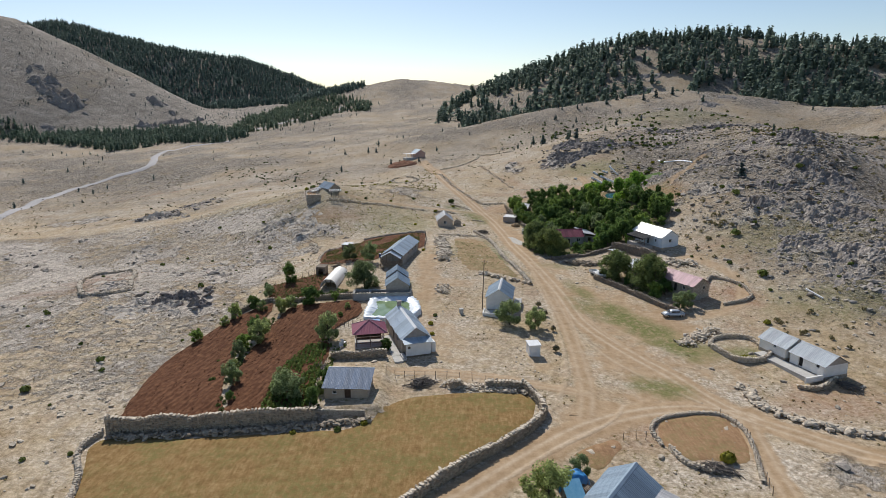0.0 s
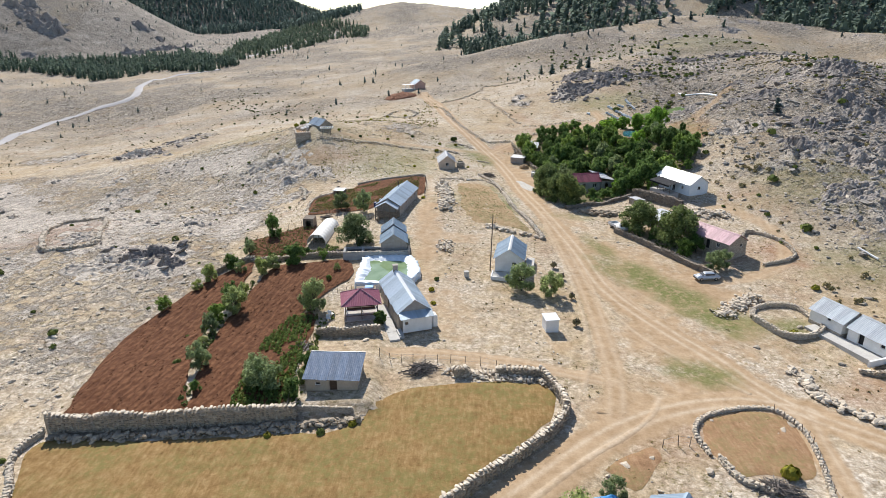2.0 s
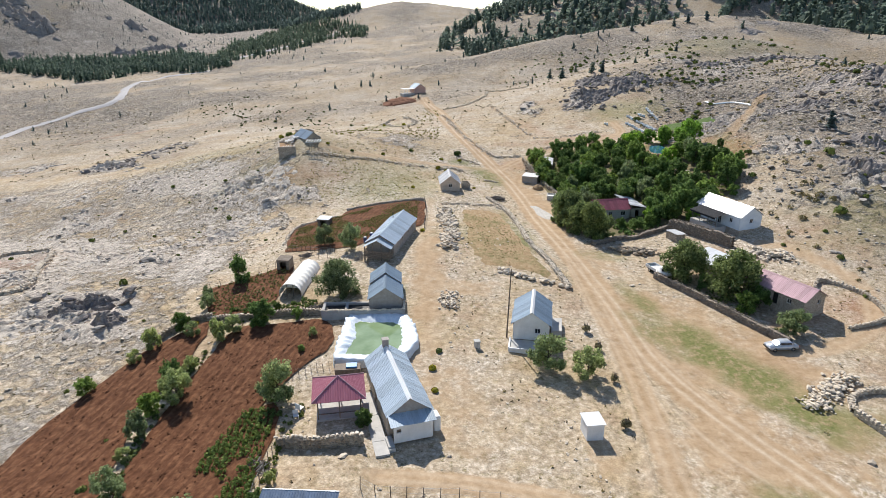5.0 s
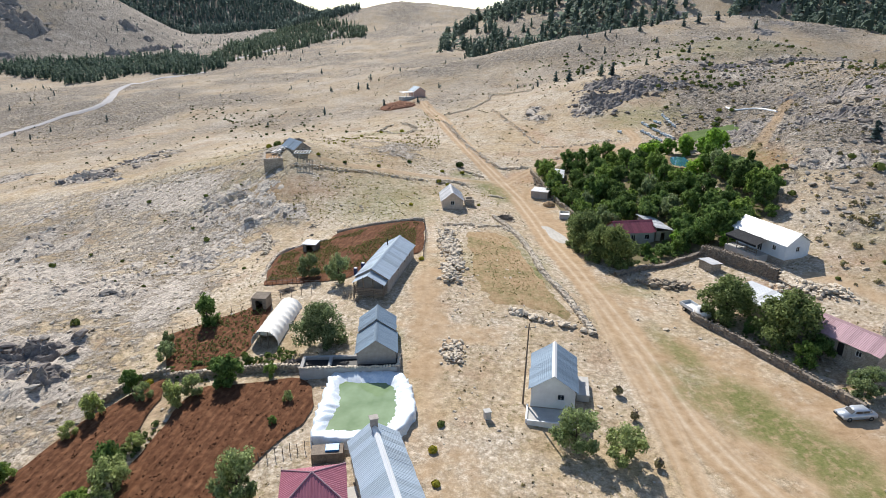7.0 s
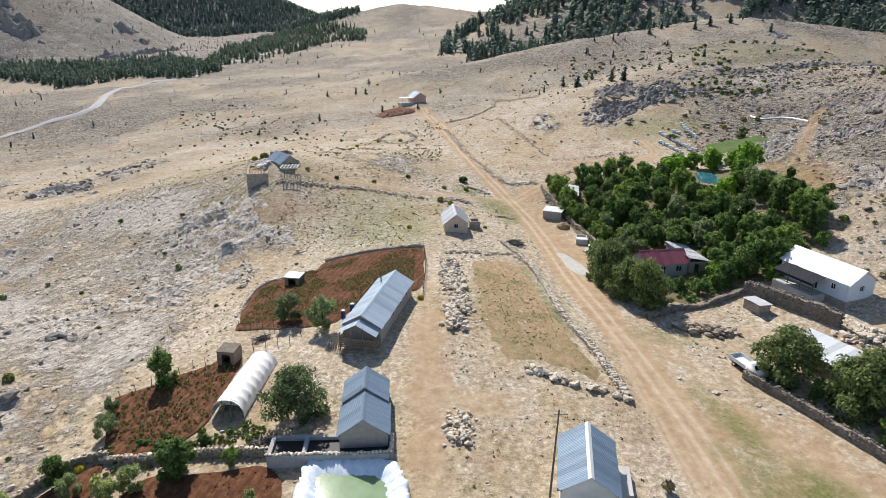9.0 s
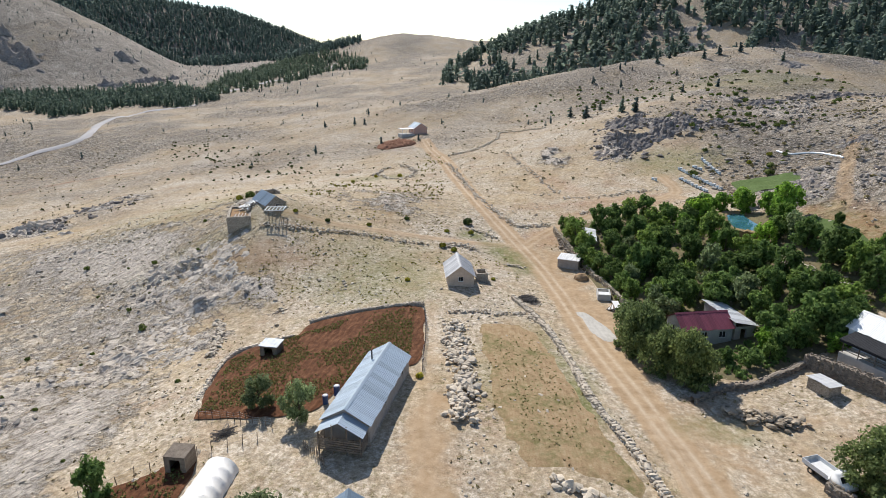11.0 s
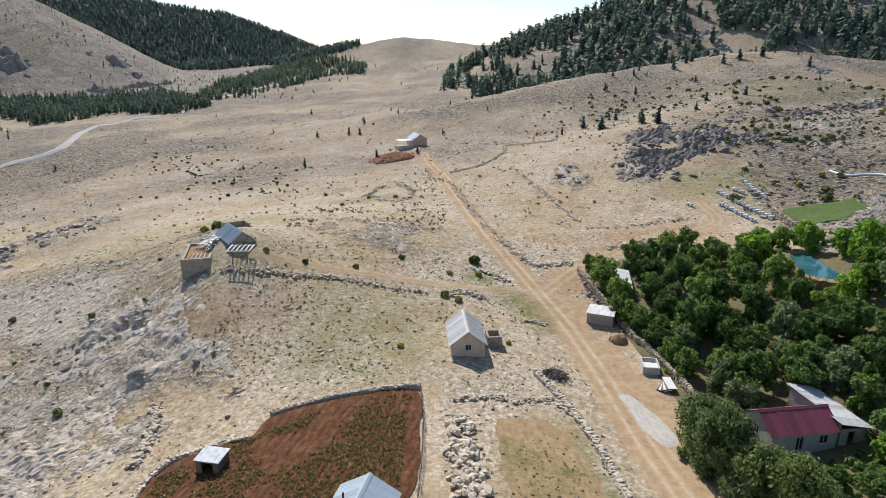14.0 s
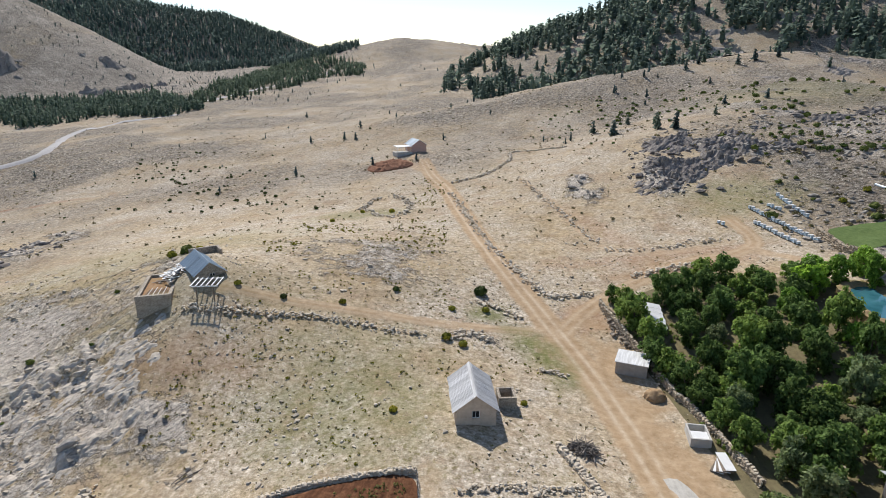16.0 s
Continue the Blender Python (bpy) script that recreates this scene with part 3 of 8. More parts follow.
HIVEBLUE = plain("pale_blue_paint", (0.48, 0.62, 0.73), (0.66, 0.77, 0.84), 0.65, scale=2, bump=0.1, vary=0.3)
# white liner; the bluish patches carry the shade of its folds as colour
LINER = plain("white_plastic_liner", (0.52, 0.62, 0.71), (0.86, 0.88, 0.89), 0.4, scale=1.6, bump=1.0, grain=5, spec=0.5, vary=0)
TARP = plain("blue_tarpaulin", (0.02, 0.16, 0.42), (0.06, 0.30, 0.62), 0.45, scale=1.0, bump=0.4, spec=0.5, vary=0)
BLUEPLASTIC = plain("blue_plastic", (0.02, 0.05, 0.16), (0.04, 0.09, 0.25), 0.4, vary=0, bump=0)
RUBBER = plain("tyre_rubber", (0.015, 0.015, 0.015), (0.03, 0.03, 0.03), 0.8, vary=0)
CARPAINT = Nodes("silver_car_paint", 0.28, 0.35, 0.5)
CARPAINT.colour(CARPAINT.ramp(CARPAINT.noise(1.5, 4), [(0.3, (0.50, 0.53, 0.57)), (0.7, (0.60, 0.63, 0.67))]))
CARPAINT = CARPAINT.m
GLASS = Nodes("dark_window_glass", 0.08, 0, 0.5)
GLASS.colour(GLASS.ramp(GLASS.noise(2, 3), [(0.3, (0.015, 0.018, 0.022)), (0.7, (0.03, 0.035, 0.04))]))
GLASS = GLASS.m
CHROME = plain("chrome", (0.55, 0.55, 0.55), (0.7, 0.7, 0.7), 0.2, 1.0, vary=0, bump=0)
REDLAMP = plain("red_lamp", (0.3, 0.01, 0.01), (0.4, 0.02, 0.02), 0.25, vary=0, bump=0)
HAY = plain("old_hay", (0.24, 0.15, 0.08), (0.44, 0.31, 0.18), 0.95, scale=2.5, bump=0.8, vary=0)
POOLWATER = Nodes("green_pool_water", 0.08, 0, 0.5)
POOLWATER.colour(POOLWATER.ramp(POOLWATER.noise(0.35, 3), [(0.35, (0.16, 0.235, 0.11)), (0.65, (0.24, 0.325, 0.18))]))
POOLWATER.bump(POOLWATER.noise(2.0, 3), 0.12, 0.03)
POOLWATER = POOLWATER.m
PONDWATER = Nodes("blue_green_pond_water", 0.06, 0, 0.5)
PONDWATER.colour(PONDWATER.ramp(PONDWATER.noise(0.3, 3), [(0.35, (0.03, 0.12, 0.15)), (0.65, (0.06, 0.19, 0.23))]))
PONDWATER.bump(PONDWATER.noise(2.5, 3), 0.15, 0.03)
PONDWATER = PONDWATER.m
WHEAT = field_material("wheat_stubble", [(0.34, (0.165, 0.092, 0.034)), (0.5, (0.275, 0.172, 0.072)), (0.66, (0.39, 0.27, 0.13))], turn=4, patch=(0.19, 0.17, 0.06))
PLOUGH = field_material("ploughed_red_earth", [(0.32, (0.052, 0.022, 0.011)), (0.50, (0.125, 0.055, 0.028)), (0.68, (0.24, 0.12, 0.064))], rows=0.30, turn=14)
ORCHARDSOIL = field_material("orchard_floor", [(0.3, (0.10, 0.085, 0.05)), (0.55, (0.19, 0.16, 0.09)), (0.75, (0.16, 0.18, 0.07))])
MEADOW = field_material("green_meadow", [(0.3, (0.06, 0.095, 0.03)), (0.55, (0.105, 0.15, 0.05)), (0.75, (0.16, 0.19, 0.075))])
BAREPLOT = field_material("bare_reddish_plot", [(0.3, (0.20, 0.11, 0.06)), (0.5, (0.33, 0.20, 0.11)), (0.70, (0.46, 0.31, 0.19))], patch=(0.25, 0.20, 0.09))
WEEDYPLOT = field_material("weedy_plot", [(0.3, (0.22, 0.14, 0.075)), (0.5, (0.35, 0.245, 0.14)), (0.7, (0.46, 0.36, 0.225))], patch=(0.135, 0.14, 0.05))
GRAVEL = field_material("pale_gravel", [(0.3, (0.36, 0.33, 0.29)), (0.5, (0.50, 0.47, 0.42)), (0.72, (0.62, 0.59, 0.54))])
REDHEAP = field_material("red_earth_heap", [(0.3, (0.19, 0.09, 0.055)), (0.6, (0.30, 0.155, 0.10)), (0.8, (0.38, 0.23, 0.16))])
LEAF = leaf_material("fruit_tree_leaf", (0.07, 0.125, 0.034), (0.19, 0.285, 0.085), glow=0.5)
WILLOW = leaf_material("willow_leaf", (0.14, 0.19, 0.085), (0.32, 0.39, 0.19), glow=0.55)
BRIGHTLEAF = leaf_material("bright_leaf", (0.10, 0.20, 0.03), (0.26, 0.43, 0.075), glow=0.42)
# needle greens lightened and blued, so that distance haze sits in the colour
PINE = leaf_material("hazed_pine_needles", (0.075, 0.115, 0.112), (0.13, 0.18, 0.17), glow=0.5)
YOUNGPINE = leaf_material("hazed_young_pine_needles", (0.075, 0.12, 0.098), (0.14, 0.19, 0.15), glow=0.5)
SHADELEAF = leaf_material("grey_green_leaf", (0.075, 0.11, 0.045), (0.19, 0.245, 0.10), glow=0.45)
GREENVEG = leaf_material("vegetable_leaf", (0.06, 0.10, 0.025), (0.16, 0.22, 0.06), glow=0.35)
POTATO = leaf_material("potato_leaf", (0.085, 0.105, 0.03), (0.20, 0.21, 0.07), glow=0.3)
THORN = leaf_material("thorn_cushion", (0.11, 0.10, 0.05), (0.27, 0.23, 0.12), glow=0.2)
DRYTUFT = leaf_material("dry_tuft", (0.085, 0.07, 0.035), (0.22, 0.175, 0.085), glow=0.2)
YELLOWBUSH = leaf_material("yellow_green_bush", (0.16, 0.17, 0.02), (0.33, 0.30, 0.04), glow=0.15)
FILM = plain("cream_greenhouse_film", (0.88, 0.84, 0.76), (0.95, 0.92, 0.86), 0.4, scale=1.0, bump=0.3, vary=0)
GREENBUSH = leaf_material("green_bush", (0.05, 0.08, 0.02), (0.12, 0.15, 0.045), glow=0.15)

# ---- tracks, fields and ground ----
TRACKS = [  # points, width, wear
    ([(-5, 365), (-2, 335), (3, 312), (7.6, 275), (11.7, 247), (15.1, 232), (18.5, 218), (21, 206), (22.6, 192), (23.4, 172), (25.2, 156), (27, 141), (28.4, 128), (29.4, 114), (34, 101), (38.5, 92), (41, 85), (45, 79), (52.5, 72.6), (62, 66), (80, 56)], 4.2, 1.0),
    ([(25.3, 153), (25.6, 139), (25.8, 126), (25.8, 112), (24.8, 98), (23.3, 86), (21, 77)], 3.0, 0.75),
    ([(-24, 42), (-8, 52), (3.2, 60.3), (11.6, 67.4), (19.4, 73.8), (28, 78.6), (37.5, 81), (45.5, 79.5)], 4.6, 1.0),
    ([(44.5, 79.5), (42.6, 72), (41.2, 65), (40.2, 58), (39, 48)], 3.0, 0.85),
    ([(-6.4, 91.6), (0.8, 90.7), (10.2, 88.6), (17.6, 86), (23, 84)], 2.2, 0.8),
    ([(-34, 220.6), (-26, 221), (-15.3, 220.2), (-6.5, 219.4), (2, 218.8), (10.8, 219.2), (17, 219.4)], 2.2, 0.75),
    ([(19, 219), (25, 227), (32.4, 233.5), (45.4, 241), (57, 244), (63, 249), (63.5, 262)], 3.0, 0.8),
    ([(60, 246), (64.7, 238.8), (68, 233)], 2.4, 0.7),
    ([(-2, 335), (-8, 352), (-10, 368), (-6, 378)], 3.0, 0.7),
    ([(27, 150), (33, 151.5), (41, 153), (47, 153)], 2.6, 0.5),
    ([(44, 119), (52, 117), (60, 119), (66, 124), (69, 134), (66, 146), (62, 151)], 2.6, 0.75),
    ([(-3.5, 112), (1.5, 128), (-1, 140), (0, 132), (-2, 150), (-1.4, 168), (-1, 186)], 2.4, 0.45),
    ([(10, 136), (0, 134), (-6, 137)], 2.6, 0.5),
    ([(26.8, 148), (28.6, 132), (30.4, 118), (33.5, 106), (36.5, 97)], 1.0, 0.8),
    ([(24.6, 150), (24.2, 136), (24.2, 118), (23.0, 102), (20.5, 88), (17, 80)], 0.9, 0.7),
    ([(27.2, 138), (27.6, 122), (27.0, 106), (27.8, 92), (31, 83)], 1.0, 0.7),
    ([(30.8, 122), (35.4, 111), (40, 103), (45.6, 95.5)], 0.9, 0.45),
    ([(26.5, 110), (30, 98), (35, 89), (40, 82.6)], 1.0, 0.7),
    ([(28, 82), (24, 76), (15, 69), (8, 63)], 0.9, 0.9),
    ([(30, 140), (36, 140), (39, 145), (42, 151)], 1.6, 0.45),
    ([(46, 77), (52, 71), (60, 64)], 1.0, 0.8),
    ([(24, 309), (28, 290), (30, 278), (34, 253), (45, 247), (59, 250)], 2.2, 0.55),
    ([(24.5, 184), (26, 178), (26.4, 172)], 2.6, 0.8),
    ([(116, 261), (104, 244), (93, 228), (84, 214), (78, 206)], 3.0, 0.75),
]
TRACKS = [(along(p, 2.0), w, s) for p, w, s in TRACKS]
ROAD_UP = [(-226, 700), (-213, 734), (-204, 775), (-192, 821), (-173, 868), (-156, 926), (-140, 952), (-137, 980), (-146, 1005)]
GREENS = [  # half-dry grass: x, y, half sizes, turn, strength
    (39.5, 115, 4.2, 15, 28, 1.0), (45, 104, 4.5, 7, 35, 1.0), (35.5, 87.5, 4.5, 3.5, -20, 0.9), (33, 122, 3, 7, 20, 0.7), (15, 166, 4.5, 14, 5, 0.6),
    (14.5, 213, 3.2, 9, 20, 0.95), (17, 157, 2.4, 6, 10, 0.9), (-20, 290, 14, 6, 0, 0.6), (8, 224, 4, 3, 0, 0.8), (-47, 243, 5, 3, 0, 0.7), (72, 272, 14, 9, 0, 0.55),
    (33, 152, 5, 3, 0, 0.5), (55, 101, 4, 3, 0, 0.9), (-6, 133, 1, 3, 0, 0.8), (84, 118, 14, 8, 0, 0.5), (90, 150, 18, 14, 0, 0.45), (76, 200, 5, 16, -10, 0.5), (-45, 215, 20, 8, 30, 0.3),
    (150, 380, 40, 30, 0, 0.4), (-60, 255, 30, 20, 20, 0.35), (-12, 200, 13, 15, 0, 0.55), (10, 160, 4, 12, 0, 0.65), (33.4, 131, 2.2, 8, 10, 0.8),
]
TRODDEN = [(-1.2, 140, 3.2, 30, 0, 0.62), (5, 134, 7, 4, 0, 0.5), (2, 104, 6, 12, 10, 0.42), (25.5, 186, 5.5, 44, 3, 0.62), (18, 215, 5, 14, 20, 0.5), (41, 116, 12, 27, 20, 0.62), (30, 150, 6, 14, 10, 0.45), (36, 96, 10, 12, 0, 0.5), (29, 118, 3, 22, 3, 0.5), (32, 96, 8, 9, 15, 0.6), (34, 84, 12, 5, 12, 0.65), (24, 79, 8, 4, 30, 0.6), (18, 94, 4, 5, 0, 0.4), (6, 89, 10, 2.4, -8, 0.45), (23, 200, 3, 20, -2, 0.4), (46, 117, 5, 3, 0, 0.5), (-1, 100, 4, 3, 0, 0.4)]
SOILS = [(75.8, 199, 3.4, 13, -2, 1.0), (12, 174, 3.5, 6, 0, 0.5), (-89, 163, 9, 10, 0, 0.5), (-150, 357, 26, 1.3, 28, 0.8), (-100, 150, 7, 5, 0, 0.4), (11, 172, 4, 7, 0, 0.35), (42, 244, 10, 4, 0, 0.4), (72, 150, 5, 9, 20, 0.35), (-15, 357, 9, 10, 20, 0.35), (46, 240, 14, 3, 10, 0.6), (24, 224, 4, 5, 0, 0.7), (77, 198, 4, 13, -14, 0.9), (66, 125, 4, 7, -15, 0.7), (58, 129, 7, 9, 0, 0.4), (-88, 150, 6, 6, 0, 0.45),
         (28, 74, 7, 4, 20, 0.4), (60, 83, 10, 5, 0, 0.45), (47, 117, 5, 3, 0, 0.5), (-40, 112, 4, 9, -20, 0.3), (-34, 207, 16, 4, -10, 0.35), (52, 148, 6, 5, 0, 0.45), (45, 246, 20, 2, 3, 0.5), (36, 262, 3, 18, 20, 0.35)]


def blobs(x, y, rows, k):
    m = np.zeros_like(x)
    for cx, cy, rx, ry, turn, s in rows:
        c, n = math.cos(radians(turn)), math.sin(radians(turn))
        u, v = (c * (x - cx) + n * (y - cy)) / rx, (c * (y - cy) - n * (x - cx)) / ry
        m = np.maximum(m, s * np.clip(1.5 - 1.1 * np.sqrt(u * u + v * v) + 0.35 * vnoise(x / 2.5, y / 2.5, k), 0, 1))
    return m


def wear(x, y):
    m = np.zeros_like(x)
    for line, w, s in TRACKS:
        d = far_from(x, y, line)
        m = np.maximum(m, s * (0.78 if w > 1.5 else 0.4) * smooth(w * 0.95, w * 0.3, d))
    return np.maximum(m, blobs(x, y, TRODDEN, 9))


def ruts(x, y):
    m = np.zeros_like(x)
    for i, (line, w, s) in enumerate(TRACKS):
        d = far_from(x, y, line)
        off = 0.0 if w < 1.5 else min(0.85, w * 0.27)
        m = np.maximum(m, s * (0.85 if i in (0, 2, 17, 18) else 0.6) * np.exp(-((d - off) / 0.34) ** 2))
    return m


def dress(me):
    """Give a piece of ground what its material asks for."""
    co = np.empty(len(me.vertices) * 3, np.float32)
    me.vertices.foreach_get("co", co)
    x, y = co[0::3].astype(float), co[1::3].astype(float)
    far = np.hypot(x, y - 120) > 420
    for name, f in (("road", lambda a, b: wear(a, b)), ("rut", lambda a, b: ruts(a, b)), ("green", lambda a, b: blobs(a, b, GREENS, 3)), ("soil", lambda a, b: blobs(a, b, SOILS, 4))):
        v = np.zeros(len(x), np.float32)
        v[~far] = f(x[~far], y[~far])
        me.attributes.new(name, "FLOAT", "POINT").data.foreach_set("value", v)
    r = np.clip(outcrop(x, y), 0, 1)
    r = np.maximum(r, 0.40 * smooth(60, 95, x) * smooth(330, 250, y) * smooth(90, 120, y))
    r = np.maximum(r, 0.95 * smooth(-230, -300, x) * smooth(660, 740, y) * smooth(-0.5, 0.1, fbm(x, y, 60, 4, 33)))
    xw = x + 9 * fbm(x, y, 14, 4, 61)
    r = np.maximum(r, smooth(-32, -44, xw) * smooth(262, 225, y) * smooth(66, 120, y) * (0.34 + 0.30 * smooth(-0.2, 0.3, fbm(x, y, 22, 3, 51))))
    r = np.maximum(r, 0.5 * np.exp(-(((x + 12) / 17) ** 2 + ((y - 246) / 22) ** 2)) * smooth(-0.3, 0.2, fbm(x, y, 9, 3, 52)))
    # how much of the haze-greyed scrub lies here, most on the distant slopes
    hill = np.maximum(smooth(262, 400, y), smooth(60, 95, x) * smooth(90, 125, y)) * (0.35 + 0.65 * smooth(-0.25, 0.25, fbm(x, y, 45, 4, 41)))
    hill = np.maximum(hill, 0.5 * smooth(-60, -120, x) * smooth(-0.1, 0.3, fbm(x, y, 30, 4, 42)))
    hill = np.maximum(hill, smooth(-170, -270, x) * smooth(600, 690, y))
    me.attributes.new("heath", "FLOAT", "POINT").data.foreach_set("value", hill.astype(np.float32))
    me.attributes.new("rock", "FLOAT", "POINT").data.foreach_set("value", r.astype(np.float32))


def spread(lo, a, b, hi, step, grow):
    mid = list(np.arange(a, b, step))
    up, d, v = [], step, mid[-1]
    while v < hi:
        d *= grow
        v += d
        up.append(v)
    down, d, v = [], step, mid[0]
    while v > lo:
        d *= grow
        v -= d
        down.append(v)
    return np.array(down[::-1] + mid + up)


gx, gy = spread(-2800, -72, 112, 2800, 0.76, 1.045), spread(-500, 52, 268, 3600, 0.76, 1.036)
XX, YY = np.meshgrid(gx, gy)
ZZ = land(XX, YY)
n_x, n_y = len(gx), len(gy)
idx = np.arange(n_x * n_y).reshape(n_y, n_x)
quads = np.stack([idx[:-1, :-1], idx[:-1, 1:], idx[1:, 1:], idx[1:, :-1]], -1).reshape(-1, 4)
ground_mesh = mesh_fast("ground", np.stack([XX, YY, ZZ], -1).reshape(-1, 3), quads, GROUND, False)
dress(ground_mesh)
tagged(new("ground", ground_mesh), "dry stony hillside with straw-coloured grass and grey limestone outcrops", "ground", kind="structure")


def ribbon(name, points, width, material, label, category, lift=0.05, step=1.2, across=7, ragged=0.25):
    line = along(points, step)
    d = np.gradient(line, axis=0)
    d /= np.linalg.norm(d, axis=1)[:, None] + 1e-9
    side = np.stack([d[:, 1], -d[:, 0]], -1)
    u = np.linspace(-0.5, 0.5, across)
    w = width * (1 + ragged * vnoise(np.arange(len(line)) * 0.45, np.full(len(line), 3.3), 8))
    p = line[:, None, :] + side[:, None, :] * (u[None, :, None] * w[:, None, None])
    k = np.arange(len(line))
    fade = np.clip(np.minimum(k, k[::-1]) / 3.0 - 0.1, -0.1, 1.0)
    z = land(p[..., 0], p[..., 1]) + lift * fade[:, None] * np.cos(u * math.pi * 0.98)[None, :]
    v = np.concatenate([p, z[..., None]], -1).reshape(-1, 3)
    i = np.arange(len(v)).reshape(len(line), across)
    f = np.stack([i[:-1, :-1], i[:-1, 1:], i[1:, 1:], i[1:, :-1]], -1).reshape(-1, 4)
    me = mesh_fast(name, v, f, material, False)
    if material is GROUND:
        dress(me)
    return tagged(new(name, me), label, category, kind="structure")


for i, (line, w, s) in enumerate(TRACKS[:7] + TRACKS[13:19]):
    ribbon("dirt_road", [tuple(q) for q in line[::3]] + [tuple(line[-1])], w * 1.35, GROUND, "dusty ochre dirt track worn by wheels" if w > 1.5 else "faint wheel ruts across trodden tan earth", "dirt road", 0.05 + 0.005 * i, 0.8, int(w * 1.35 / 0.24) + 4)
ribbon("asphalt_road", [(-212, 280), (-216, 306), (-228, 353), (-233, 398), (-221, 430), (-208, 454), (-212, 475), (-228, 516), (-232, 545), (-232, 580), (-216, 604), (-200, 622)], 6.0, ASPHALT, "narrow pale grey asphalt road across the plain", "road", 0.8, 5, 7, 0.05)
ribbon("asphalt_road", ROAD_UP, 6.5, ASPHALT, "pale grey road along the edge of the pine plantation", "road", 1.0, 6, 7, 0.05)


def draped(name, outline, step, lift, material, label, category, relief=None, ragged=0.35, kind="structure", smooth_line=True):
    """A sheet of ground inside an outline."""
    from mathutils import geometry
    ring = loop_along(outline, 1.0) if smooth_line else np.array([q for a, b in zip(outline, list(outline[1:]) + [outline[0]]) for q in (np.array(a) + (np.array(b) - np.array(a)) * np.linspace(0, 1, max(2, int(math.dist(a, b))))[:-1, None])])
    k = np.arange(len(ring))
    ring = ring + ragged * np.stack([vnoise(k * 0.6, k * 0 + 1.5, 2), vnoise(k * 0.6, k * 0 + 7.5, 3)], -1)
    lo, hi = ring.min(0), ring.max(0)
    ax, ay = np.meshgrid(np.arange(lo[0], hi[0], step), np.arange(lo[1], hi[1], step))
    ax, ay = ax.ravel(), ay.ravel()
    keep = inside(ax, ay, ring) & (far_from(ax, ay, np.vstack([ring, ring[:1]])) > step * 0.6)
    pts = [Vector(q) for q in ring] + [Vector(q) for q in zip(ax[keep], ay[keep])]
    n = len(ring)
    vs, _, fs, *_ = geometry.delaunay_2d_cdt(pts, [(i, (i + 1) % n) for i in range(n)], [], 1, 1e-4)
    x, y = np.array([v.x for v in vs]), np.array([v.y for v in vs])
    z = land(x, y) + lift
    edge = far_from(x, y, np.vstack([ring, ring[:1]]))
    if relief:
        z = z + relief(x, y) * smooth(0.1, 1.2, edge)
    z = z - 0.12 * (edge < 0.05)
    me = mesh_fast(name, np.stack([x, y, z], -1), [tuple(f) for f in fs if len(f) == 3], material, False)
    return tagged(new(name, me), label, category, kind=kind)


def furrows(turn, pitch, deep):
    c, s = math.cos(radians(turn)), math.sin(radians(turn))
    return lambda x, y: deep * np.sin(2 * math.pi * ((c * x + s * y) / pitch + 0.25 * vnoise(x / 4, y / 4, 5))) + deep * 1.2 * fbm(x, y, 1.3, 3, 6)


WHEATLINE = [(-40, 52), (-43, 66), (-45.8, 76.4), (-31.7, 75.8), (-18, 75.2), (-10.5, 75.6), (-5, 81.8), (2.2, 83.4), (13.4, 83.4), (14.2, 78.6), (10.6, 73), (4, 67.2), (-2.5, 60.5), (-12, 50)]
draped("wheat_field", WHEATLINE, 0.7, 0.14, WHEAT, "golden cut wheat field with thin green streaks", "field", furrows(88, 2.4, 0.03))
REDA = [(-44.5, 79.2), (-46.6, 88), (-47.2, 99), (-45, 109), (-41, 119.5), (-37, 124.5), (-34.4, 126.5), (-33.6, 119), (-34.5, 111), (-35.3, 103), (-33.5, 92), (-31.5, 84), (-30.5, 79.2)]
REDB = [(-29.5, 79.2), (-31, 86), (-32.6, 95), (-32.6, 106), (-31.4, 115), (-29.4, 123.4), (-22, 124), (-16, 124), (-14.6, 117), (-17, 113), (-21, 104.5), (-23, 97), (-24.5, 88), (-24.8, 79.2)]
draped("ploughed_field", REDA, 0.5, 0.30, PLOUGH, "freshly ploughed red-brown earth plot", "field", furrows(12, 1.3, 0.085))
draped("ploughed_field", REDB, 0.5, 0.30, PLOUGH, "ploughed red-brown earth plot with clods", "field", furrows(-10, 1.3, 0.09))
draped("vegetable_garden", [(-25.6, 79.2), (-25.2, 88), (-23.4, 97), (-20.5, 104.5), (-18.4, 102), (-18.2, 92), (-18.2, 84), (-18.4, 79.2)], 0.5, 0.24, PLOUGH, "small vegetable garden on red earth", "garden", furrows(5, 1.0, 0.06))
draped("garden_plot", [(-39, 139), (-33, 143), (-29, 145.5), (-25.8, 146.4), (-25.6, 136), (-26.5, 130.5), (-30, 127.5), (-35, 128.5)], 0.5, 0.24, PLOUGH, "small weedy plot of red earth beside the polytunnel", "field", furrows(20, 1.2, 0.06))
draped("potato_field", [(-29, 154.5), (-30.5, 163), (-30.4, 172), (-25.4, 175.8), (-22, 176.5), (-20, 181), (-12, 183.2), (-3, 184.6), (-2.2, 172), (-3, 164), (-8, 163.5), (-12.5, 158), (-16, 153)], 0.5, 0.24, PLOUGH, "planted red-brown field with rows of low green leaves", "field", furrows(-8, 1.1, 0.07))
